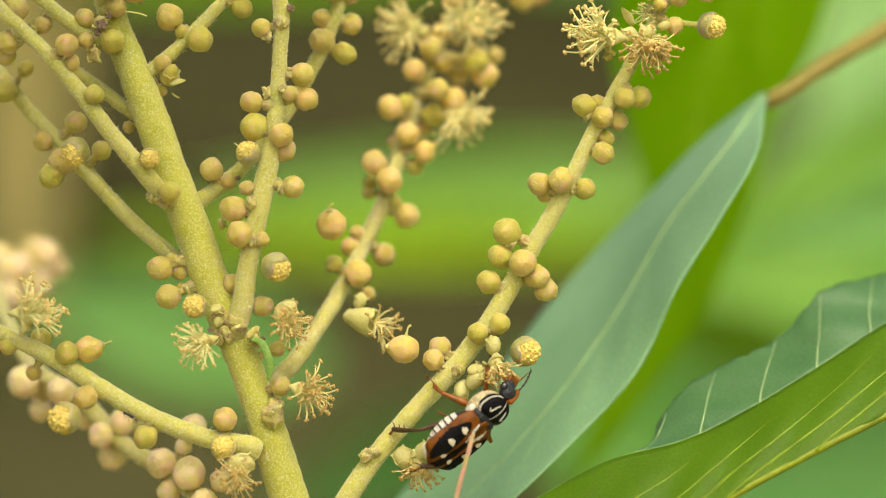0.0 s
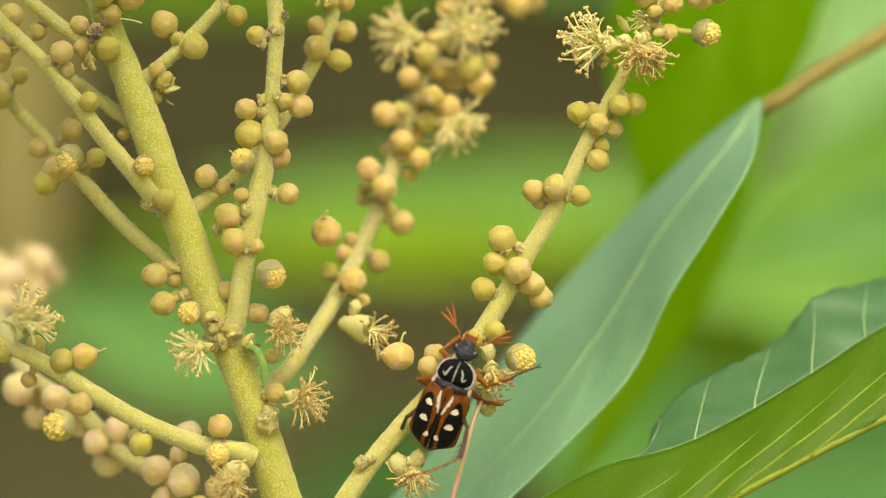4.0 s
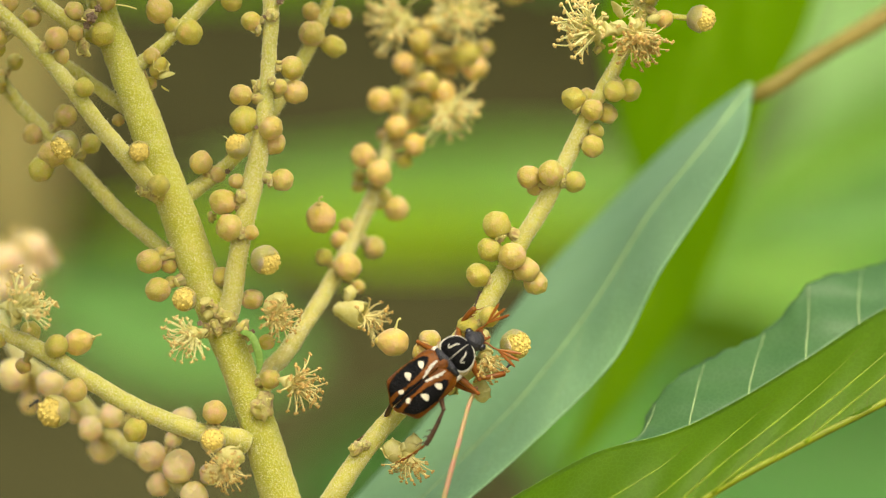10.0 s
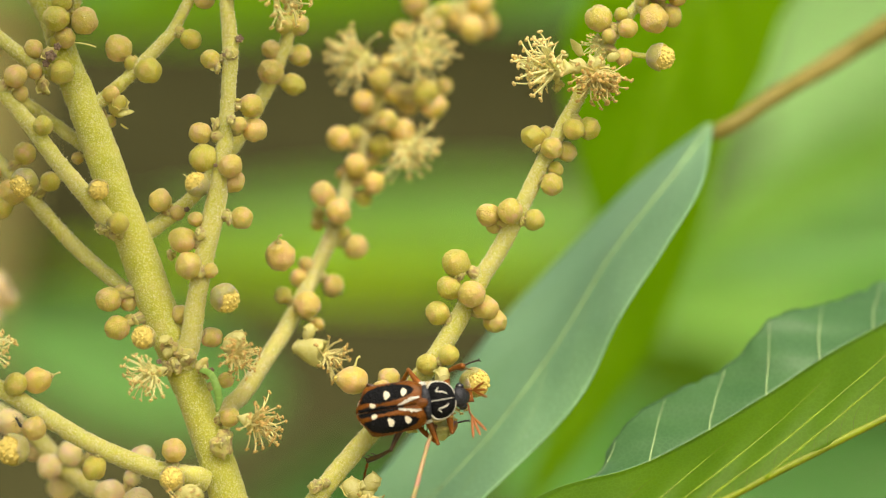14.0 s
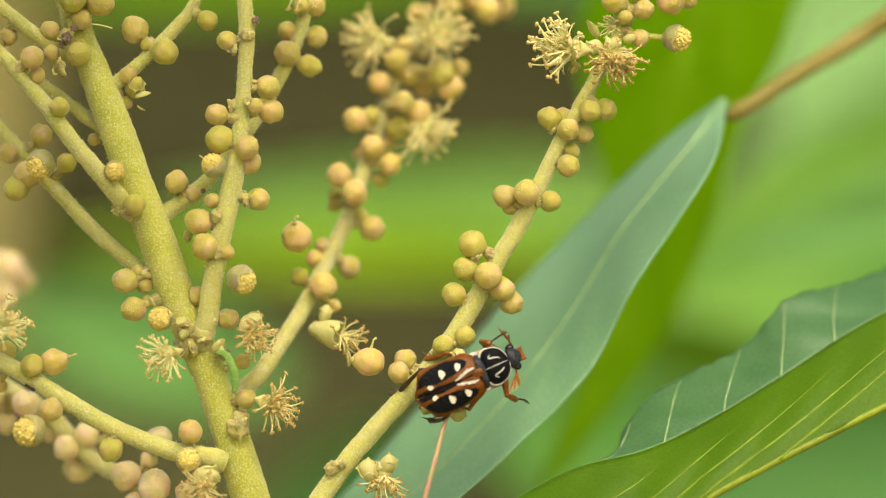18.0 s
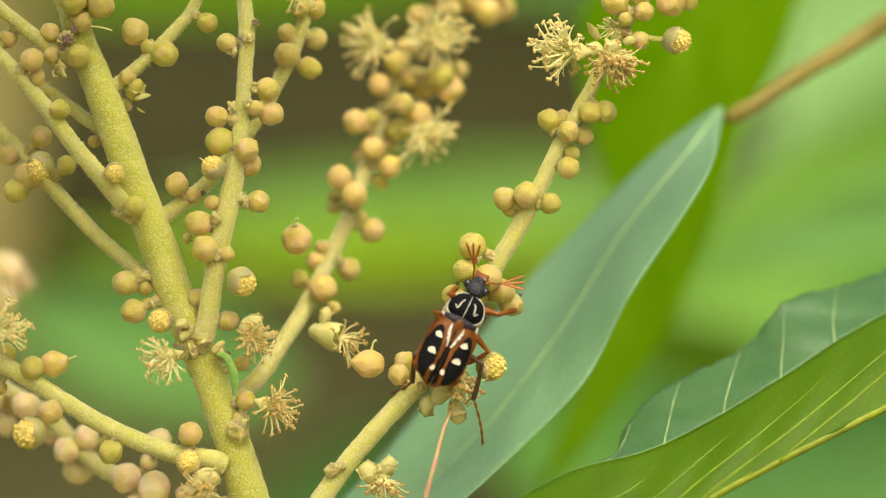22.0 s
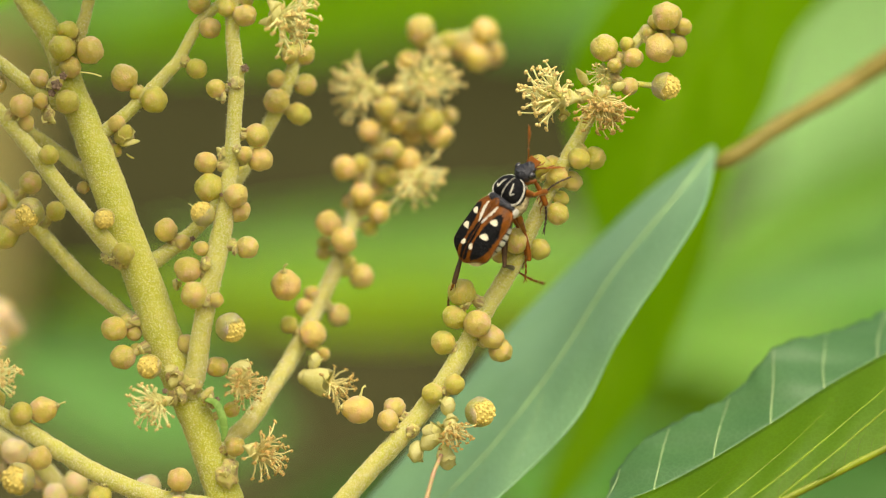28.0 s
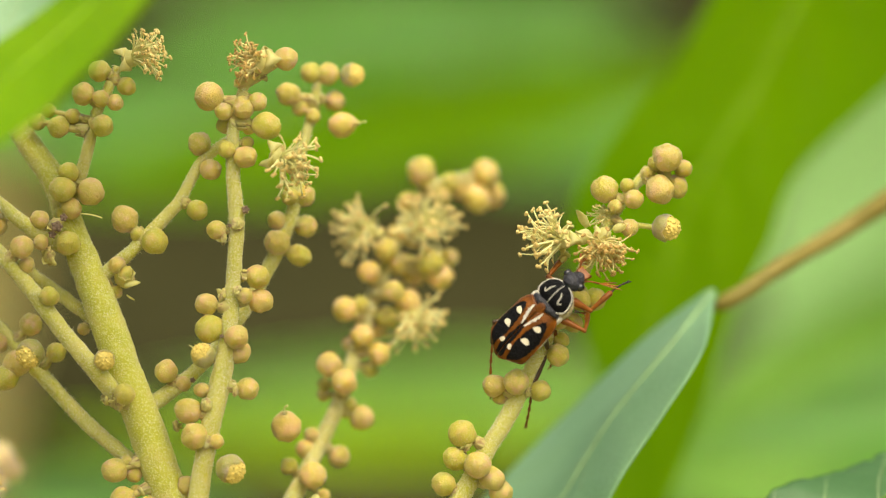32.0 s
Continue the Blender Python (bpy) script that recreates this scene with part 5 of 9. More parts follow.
DOWN = plain("pale_down", (0.50, 0.42, 0.24), 0.9, var=0.4, grain=0.0003, depth=0.0002, fine=0.0002, gloss=0.1)


SIZE = [MM]
BEETLE_DEPTH = -4.3


def scaled(geo):
    return [Vector(v) * SIZE[0] for v in geo[0]], geo[1]


def own(name, parent, material, geo, label="", turn=None):
    """A part built in its thing's own frame (millimetres)."""
    me = mesh_of(name, *scaled(geo), material)
    ob = new(name, me)
    ob.parent = parent
    WORLD[ob] = Matrix.Identity(4)
    if turn is not None:
        ob.matrix_basis = turn
    return tagged(ob, label)


beetle = thing("beetle", (0, 0, HEIGHT), "brown and black flower chafer with cream spots, climbing the stalk", "beetle")
WORLD[beetle] = Matrix.Identity(4)


def case_half(u):
    """Half width of the pair of wing cases at u along (0 tail, 1 shoulder)."""
    tail = 1 - 0.52 * (1 - min(u / 0.30, 1)) ** 2.8
    waist = 1 - 0.035 * math.sin(math.pi * min(max((u - 0.45) / 0.5, 0), 1))
    shoulder = 1 - 0.30 * max(0, (u - 0.76) / 0.24) ** 2.2
    return 2.72 * tail * waist * shoulder


def case_height(u, v):
    """Height of the wing cases at u along and v across (0 seam, 1 rim), with two low ribs."""
    along = math.sin(math.pi * (0.13 + 0.60 * u)) ** 0.6 * (1 - 0.42 * (1 - min(u / 0.22, 1)) ** 2)
    dome = math.sqrt(max(0, 1 - (0.975 * v) ** 3.0))
    ribs = 0.055 * math.exp(-((v - 0.24) / 0.07) ** 2) + 0.045 * math.exp(-((v - 0.80) / 0.07) ** 2) - 0.05 * math.exp(-(v / 0.035) ** 2)
    return 1.62 * along * dome + 0.10 + ribs * along


def case_point(u, v, s, lift=0.0):
    y = -6.75 + 7.35 * u + 0.80 * (1 - min(u / 0.30, 1)) ** 2 * v ** 2.2 - 0.42 * max(0, (u - 0.84) / 0.16) * (1 - v) ** 1.5
    seam = 0.03 + 0.10 * max(0, 0.14 - u)
    x = seam + (case_half(u) - seam) * v
    return Vector((s * x, y, case_height(u, v) + lift))


def case_patch(s, u_of, nu, nv, lift, v_of, deep=0.16):
    verts, faces = [], []
    for side in (0, 1):
        for i in range(nu):
            for k in range(nv):
                a, b = i / (nu - 1), k / (nv - 1)
                u = min(max(u_of(a, b), 0), 1)
                v = min(max(v_of(a, b), 0), 1)
                verts.append(case_point(u, v, s, lift if side == 0 else lift - deep))
        for i in range(nu - 1):
            for k in range(nv - 1):
                q0 = side * nu * nv + i * nv + k
                q = (q0, q0 + 1, q0 + nv + 1, q0 + nv)
                faces.append(q if (side == 0) == (s > 0) else q[::-1])
    edge = [k for k in range(nv)] + [i * nv + nv - 1 for i in range(1, nu)] + [(nu - 1) * nv + k for k in range(nv - 2, -1, -1)] + [i * nv for i in range(nu - 2, 0, -1)]
    o = nu * nv
    for a, b in zip(edge, edge[1:] + edge[:1]):
        faces.append((a, b, b + o, a + o))
    return verts, faces


def ragged(x, y):
    return noise.noise(Vector((x, y, 3.7)))


def oval(cu, cv, ru, rv, bean=0.0, slant=0.0, rag=0.0, seed=0.0):
    """A rounded patch in the wing case's own coordinates, with an uneven edge."""
    def u_of(a, b):
        g = math.sin(math.pi * min(max(b, 0.03), 0.97)) ** 0.5
        e = 2 * a - 1
        return cu + ru * e * g * (1 + rag * ragged(b * 9 + seed, 5 if e > 0 else 1)) + bean * math.sin(math.pi * b)
    def v_of(a, b):
        e = 2 * b - 1
        return cv + slant * (a - 0.5) + rv * e * (1 + rag * ragged(a * 11 + seed, 9 if e > 0 else 13))
    return u_of, v_of


def flank_patch(s, y0, y1, low, high, lift):
    """A patch on the side of the abdomen between two heights given as angles."""
    verts, faces = [], []
    nu, nv = 5, 9
    for side in (0, 1):
        for i in range(nu):
            for k in range(nv):
                y = y0 + (y1 - y0) * i / (nu - 1) * (0.55 + 0.45 * math.sin(math.pi * (0.2 + 0.6 * k / (nv - 1))))
                w = low + (high - low) * k / (nv - 1)
                g = math.sqrt(max(0.05, 1 - ((y + 2.7) / 3.60) ** 2))
                r = 1 + (lift if side == 0 else -0.02)
                verts.append(Vector((s * 2.48 * g * math.cos(w) * r, y, -0.25 + 1.75 * g * math.sin(w) * r)))
        for i in range(nu - 1):
            for k in range(nv - 1):
                q0 = side * nu * nv + i * nv + k
                q = (q0, q0 + nv, q0 + nv + 1, q0 + 1)
                faces.append(q if (side == 0) == (s > 0) else q[::-1])
    edge = [k for k in range(nv)] + [i * nv + nv - 1 for i in range(1, nu)] + [(nu - 1) * nv + k for k in range(nv - 2, -1, -1)] + [i * nv for i in range(nu - 2, 0, -1)]
    o = nu * nv
    for a, b in zip(edge, edge[1:] + edge[:1]):
        faces.append((a, b, b + o, a + o))
    return verts, faces


abdomen = own("abdomen", beetle, BLACK, ball((2.48, 3.60, 1.70), (0, -2.7, -0.25), 30, 20, 0.015, 1.0, seed=2), "black body with white flank stripes")
own("pygidium", beetle, CREAM, ball((1.70, 1.15, 1.15), (0, -5.50, -0.35), 22, 14, 0.05, 1.5), "cream-white tail plate")
own("breast", beetle, DOWN, ball((2.25, 2.3, 1.25), (0, 1.5, -0.45), 24, 14, 0.06, 2.0, seed=4), "breast with pale down")
for s in (-1, 1):
    case = own("wing_case", beetle, SHELL_BROWN, case_patch(s, lambda a, b: a, 40, 22, 0.0, lambda a, b: b), "rust-brown wing case with black fields and cream spots")
    u1, v1 = oval(0.475, 0.60, 0.41, 0.325, slant=0.06, rag=0.14, seed=s * 2.0)
    own("black_field", case, SHELL_BLACK, case_patch(s, u1, 34, 18, 0.03, v1, 0.12), "black velvet field")
    own("seam_stripe", case, SHELL_BLACK, case_patch(s, lambda a, b: 0.04 + 0.66 * a, 24, 6, 0.03, lambda a, b: 0.01 + (0.20 - 0.13 * a) * b * (1 + 0.3 * ragged(a * 8, s)), 0.12), "black stripe along the seam")
    for cu, cv, ru, rv, bean, slant in ((0.715, 0.55, 0.046, 0.150, 0.016, 0.05), (0.465, 0.52, 0.046, 0.170, 0.020, 0.04), (0.250, 0.21, 0.044, 0.095, 0.008, -0.03)):
        uu, vv = oval(cu, cv, ru, rv, bean, slant, 0.18, cu * 20 + s)
        own("cream_spot", case, CREAM, case_patch(s, uu, 10, 10, 0.055, vv, 0.1), "cream spot")
    own("scutellum_stripe", case, WHITE, case_patch(s, lambda a, b: 0.62 + 0.35 * a, 22, 6, 0.045, lambda a, b: 0.04 + 0.24 * a ** 1.3 + (0.065 + 0.07 * math.sin(math.pi * a)) * b * (1 + 0.55 * ragged(a * 12, s * 4)), 0.1), "white oblique stripe")
    for k in range(6):
        y = -5.3 + k * 0.74
        own("side_stripe", abdomen, WHITE, flank_patch(s, y, y + 0.56, -0.75, 0.42, 0.025), "white stripe on the flank")
    own("shoulder_patch", beetle, WHITE, ball((0.30, 0.60, 0.45), (s * 1.95, 0.55, 0.05), 14, 9, 0.15, 2.0, seed=5), "white scaly patch behind the shield")
own("collar", beetle, GREY, ball((1.88, 0.75, 1.0), (0, 0.75, 0.42), 24, 12, 0.05, 2.0, seed=3), "grey-black collar")
own("scutellum", beetle, SHELL_BROWN, ball((0.55, 0.75, 0.2), (0, 0.25, 1.40), 16, 8), "small brown shield")


THORAX = (1.98, 1.50, 2.38, 1.12)


def shield():
    """The pronotum: a domed shield, broader behind, with rounded corners."""
    verts, faces = [], []
    for i in range(15):
        h = -0.75 + 1.75 * i / 14
        g = math.sqrt(max(0.0004, 1 - abs(h) ** 2.3))
        for k in range(40):
            w = 2 * math.pi * k / 40
            cx = math.copysign(abs(math.cos(w)) ** 0.82, math.cos(w))
            cy = math.copysign(abs(math.sin(w)) ** 0.82, math.sin(w))
            verts.append(Vector((THORAX[0] * g * cx * (1 - 0.16 * g * cy), THORAX[2] + THORAX[1] * g * cy, 0.35 + THORAX[3] * h)))
    for i in range(14):
        for k in range(40):
            j = (k + 1) % 40
            faces.append((i * 40 + k, i * 40 + j, (i + 1) * 40 + j, (i + 1) * 40 + k))
    faces.append(tuple(range(39, -1, -1)))
    faces.append(tuple(14 * 40 + k for k in range(40)))
    return verts, faces


thorax = own("pronotum", beetle, SHELL_BLACK, shield(), "black pronotum edged and lined with white")


def on_thorax(x, y):
    t = (y - THORAX[2]) / THORAX[1]
    g = (abs(x / (THORAX[0] * (1 - 0.16 * t))) ** 2.44 + abs(t) ** 2.44) ** (1 / 2.44)
    return 0.35 + THORAX[3] * max(0.02, 1 - g * g) ** (1 / 2.3)


def thorax_line(points, r=0.10):
    """A band of scales through rows of x, y on the shield, thinning at its ends."""
    rows = [tuple(q) for q in spline([(*p, 0) for p in points], 18)[:, :2]]
    rows = [(x, y, on_thorax(x, y) - 0.015, r * (0.45 + 0.55 * math.sin(math.pi * i / 17) ** 0.5)) for i, (x, y) in enumerate(rows)]
    return tube(np.array(rows), 8)


own("white_line", thorax, WHITE, thorax_line([(0, 1.0), (0, 1.8), (0, 2.9), (0, 3.75)], 0.055), "fine white line")
for s in (-1, 1):
    own("white_line", thorax, WHITE, thorax_line([(s * 1.30, 2.25), (s * 0.98, 1.95), (s * 0.85, 2.40), (s * 0.74, 2.8), (s * 0.52, 3.1)], 0.09), "curled white line")
    rows = []
    for i in range(30):
        w = 0.04 + 2.95 * i / 29
        cx, cy = abs(math.sin(w)) ** 0.82, -math.copysign(abs(math.cos(w)) ** 0.82, math.cos(w))
        rows.append((s * 0.985 * THORAX[0] * cx * (1 - 0.16 * cy), THORAX[2] + 0.985 * THORAX[1] * cy, 0.60 - 0.10 * cy, 0.065 + 0.05 * max(0, math.cos(w)) + 0.025 * math.sin(w)))
    own("white_rim", thorax, WHITE, tube(np.array(rows), 8), "white scaly rim")

# the head turns at the neck: its own frame begins there
head = own("head", beetle, GREY, joined([ball((1.16, 0.95, 0.80), (0, 0.72, 0.0), 22, 14, 0.10, 2.0, seed=6), ball((0.80, 0.75, 0.55), (0, 1.55, -0.08), 18, 10, 0.10, 2.0, seed=7)]), "grey-black punctured head")
plate = [[Vector((x * (0.68 + 0.06 * y), 1.85 + 0.85 * y, 0.10 + 0.16 * y ** 3 + 0.10 * abs(x) ** 3 - 0.05)) for x in (-1, -0.75, -0.4, 0, 0.4, 0.75, 1)] for y in (0, 0.25, 0.5, 0.75, 0.92, 1.0)]
own("mouth_shield", head, AMBER, shell(plate, 0.22), "amber mouth shield with a turned-up rim")
for s in (-1, 1):
    own("eye", head, EYE_MAT, ball((0.42, 0.50, 0.46), (s * 1.05, 0.92, 0.05), 16, 12), "shining black eye")
    own("mouth_feeler", head, AMBER, tube(spline([(s * 0.35, 2.3, -0.3, 0.09), (s * 0.55, 2.8, -0.45, 0.08), (s * 0.5, 3.2, -0.5, 0.04)], 8), 7))

# feelers: a jointed stem and three leaves along z, from the base on the head
FEELERS = {}
for s in (-1, 1):
    stem_rows = spline([(0, 0, 0, 0.15), (0.10 * s, 0.05, 0.55, 0.11), (0.0, 0.08, 1.0, 0.10), (-0.05 * s, 0.05, 1.4, 0.10), (0, 0, 1.85, 0.13)], 16)
    feeler = own("antenna", beetle, AMBER, tube(stem_rows, 9), "orange fan-shaped antenna")
    for k in range(3):
        w = 0.30 * (k - 1)
        d = Vector((math.sin(w), 0.10 * (k - 1), math.cos(w)))
        rows = [(d.x * q, d.y * q, 1.75 + d.z * q, g) for q, g in ((0, 0.06), (0.5, 0.11), (1.3, 0.16), (2.0, 0.16), (2.45, 0.11), (2.6, 0.05))]
        own("antenna_leaf", feeler, CLUB, tube(spline(rows, 14), 9, squash=0.42), "flat orange leaf")
    FEELERS[s] = feeler


def shank_geo(length, r0, r1, thorns=0, bow=0.0, swell=1.0):
    """A leg segment along z: narrow at the joint, swollen, with thorns and end spurs."""
    rows = [(0, 0, 0, r0 * 0.6), (0, bow * 0.5, length * 0.18, r0 * swell), (0, bow, length * 0.5, (r0 + r1) / 2 * swell), (0, bow * 0.6, length * 0.82, r1), (0, 0, length, r1 * 0.9)]
    geo = [tube(spline(rows, 16), 11), ball((r1, r1, r1), (0, 0, length), 11, 8)]
    for k in range(thorns):
        z = length * (0.62 + 0.36 * k / max(1, thorns - 1))
        reach = 1.0 if k < thorns - 1 else 1.8
        geo.append(tube(np.array([(0, -r1 * 0.5, z, 0.09), (0.05, -r1 - 0.22 * reach, z + 0.22 * reach, 0.055), (0.05, -r1 - 0.36 * reach, z + 0.5 * reach, 0.012)]), 6))
    return joined(geo)


def foot_geo(length, bow, r=0.09):
    """Five beaded foot joints along a bow whose ends lie on z, with two claws."""
    n = 5
    points = [Vector((0, bow * math.sin(math.pi * i / n), length * i / n)) for i in range(n + 1)]
    geo = []
    for p, q in zip(points, points[1:]):
        way = (q - p).normalized()
        geo.append(tube(np.array([(*p, r * 0.55), (*p.lerp(q, 0.35), r * 0.85), (*p.lerp(q, 0.82), r * 1.35), (*q, r * 0.95), (*(q + way * 0.03), r * 0.5)]), 8))
        geo.append(tube(np.array([(*p.lerp(q, 0.85), 0.035), (*(p.lerp(q, 1.02) + Vector((0, -r * 2.2, 0))), 0.01)]), 5))
    p = points[-1]
    for s in (-1, 1):
        geo.append(tube(spline([(p.x, p.y, p.z - 0.03, 0.07), (p.x + s * 0.16, p.y, p.z + 0.22, 0.055), (p.x + s * 0.20, p.y - 0.12, p.z + 0.45, 0.012)], 7), 6))
    return joined(geo)


LEGS = {}
for name, femur, tibia, foot, r in (("front", 2.5, 2.7, 3.0, 1.15), ("mid", 3.0, 3.0, 3.3, 1.0), ("hind", 3.6, 4.0, 5.8, 1.0)):
    hind = name == "hind"
    for s in (-1, 1):
        leg = own("leg", beetle, SHANK if hind else AMBER, shank_geo(femur, 0.36 * r, 0.24 * r, 0, 0.0, 1.15), "dark brown leg with a beaded foot" if hind else "amber leg with a beaded foot")
        shin = own("shin", leg, SHANK if hind else AMBER, shank_geo(tibia, 0.20 * r, 0.29 * r, 3, 0.10), "dark shin with spurs" if hind else "amber shin with spurs")
        foot_ob = own("foot", leg, FOOT_DARK if name == "front" else AMBER, foot_geo(foot, 0.35 if hind else 0.22, 0.13 if hind else 0.10), "beaded foot with claws")
        LEGS[name, s] = (leg, shin, foot_ob)

# ---- a hover fly that comes by: y forward, z to its back ----
FLY_GOLD = plain("golden_fly", (0.40, 0.29, 0.02), 0.4, var=0.55, grain=0.0009)
FLY_DARK = plain("dark_band", (0.13, 0.085, 0.02), 0.4, var=0.5, grain=0.001)
FLY_EYE = plain("fly_eye", (0.045, 0.025, 0.030), 0.2, coat=0.4)
FLY_PALE = plain("pale_face", (0.62, 0.54, 0.20), 0.5, grain=0.001)
wing_mat, wt, wp = material("clear_wing")
wp.inputs["Base Color"].default_value = (0.8, 0.78, 0.7, 1)
wp.inputs["Alpha"].default_value = 0.02
wp.inputs["Specular IOR Level"].default_value = 0.05
wp.inputs["Roughness"].default_value = 0.25
SIZE[0] = 1.2 * MM
fly = thing("hover_fly", (0, 0, HEIGHT), "slender golden hover fly with banded tail in flight", "fly")
WORLD[fly] = Matrix.Identity(4)
own("thorax", fly, FLY_GOLD, ball((1.2, 1.35, 1.15), (0, 1.5, 0), 18, 12, 0.06, 2), "golden thorax")
own("thorax_band", fly, FLY_DARK, ball((0.8, 0.9, 0.5), (0, 1.5, 0.68), 14, 8, 0.1, 2), "dark back plate")
tail = own("tail", fly, FLY_GOLD, tube(spline([(0, 0.8, 0, 0.45), (0, 0, -0.1, 0.8), (0, -1.8, -0.35, 0.82), (0, -3.4, -0.5, 0.6), (0, -4.4, -0.6, 0.2)], 24), 14, squash=0.8), "long golden tail")
for k in range(4):
    y = -0.3 - k * 0.95
    own("tail_band", tail, FLY_DARK, tube(np.array([(0, y + 0.12, -0.12 - 0.1 * k, 0.80 - 0.05 * k * k * 0.3), (0, y, -0.14 - 0.1 * k, 0.88 - 0.05 * k * k * 0.3), (0, y - 0.16, -0.16 - 0.1 * k, 0.84 - 0.05 * k * k * 0.3)]), 14, squash=0.82), "dark band")
fly_head = own("head", fly, FLY_PALE, ball((1.15, 0.85, 1.0), (0, 3.0, 0.05), 18, 12, 0.05), "pale yellow face")
for s in (-1, 1):
    own("eye", fly_head, FLY_EYE, ball((0.55, 0.68, 0.92), (s * 0.78, 2.95, 0.15), 18, 12), "large dark eye")
    own("feeler", fly_head, CLUB, tube(np.array([(s * 0.15, 3.7, 0.4, 0.09), (s * 0.2, 4.0, 0.5, 0.12), (s * 0.22, 4.2, 0.5, 0.04)]), 7), "short orange feeler")
    blade = [[Vector((s * (0.7 + 5.2 * u) * SIZE[0], (1.6 - 1.2 * u + (v - 0.5) * 1.7 * math.sin(math.pi * (0.12 + 0.8 * u)) ** 0.6) * SIZE[0], (0.9 + 1.0 * u) * SIZE[0])) for v in (0, 0.25, 0.5, 0.75, 1)] for u in [i / 12 for i in range(13)]]
    me = mesh_of("wing", *shell(blade, 0.00002), wing_mat)
    wing = new("wing", me)
    wing.parent = fly
    WORLD[wing] = Matrix.Identity(4)
    tagged(wing, "clear veined wing")
    for k in range(3):
        own("fly_leg", fly, FLY_GOLD, tube(spline([(s * 0.5, 1.9 - k * 0.5, -0.9, 0.09), (s * 1.0, 1.8 - k * 0.8, -1.2, 0.07), (s * 0.8, 1.2 - k, -1.7, 0.05)], 8), 6))

# ---- a tiny ant on the low stalk ----
SIZE[0] = 1.5 * MM
ant = thing("ant", (0, 0, HEIGHT), "tiny black ant on the low flower stalk", "ant")
WORLD[ant] = Matrix.Identity(4)
own("abdomen", ant, BLACK, ball((0.13, 0.2, 0.13), (0, -0.28, 0.16), 12, 8))
own("thorax", ant, BLACK, ball((0.08, 0.17, 0.08), (0, 0.02, 0.15), 10, 8))
own("head", ant, BLACK, ball((0.11, 0.12, 0.1), (0, 0.26, 0.16), 10, 8))
for s in (-1, 1):
    own("feeler", ant, BLACK, tube(np.array([(s * 0.05, 0.34, 0.18, 0.015), (s * 0.14, 0.46, 0.22, 0.013), (s * 0.12, 0.62, 0.16, 0.01)]), 5))
    for k in range(3):
        own("ant_leg", ant, BLACK, tube(np.array([(s * 0.06, 0.1 - k * 0.09, 0.13, 0.022), (s * 0.24, 0.16 - k * 0.15, 0.24, 0.016), (s * 0.36, 0.2 - k * 0.2, 0.0, 0.012)]), 5))


# ---- what moves ----
def beetle_pose(x, y, z, heading, roll, pitch):
    """The back faces the camera at roll 0; heading is the angle over the picture's level, in degrees."""
    a = radians(heading)
    ahead, back = Vector((math.cos(a), 0, math.sin(a))), Vector((0, -1, 0))
    side = ahead.cross(back)
    m = Matrix((side, ahead, back)).transposed().to_4x4()
    return Matrix.Translation(at((x, y, z))) @ m @ Matrix.Rotation(radians(roll), 4, "Y") @ Matrix.Rotation(radians(pitch), 4, "X")


def joint(x, y, z, rx, ry, rz):
    return pose(x * MM, y * MM, z * MM, rx, ry, rz)


def limb(x, y, z, w, i, j, k):
    """A pose in the beetle's or a leg's own frame, from millimetres and a quaternion."""
    return Matrix.LocRotScale((x * MM, y * MM, z * MM), Quaternion((w, i, j, k)).normalized(), None)


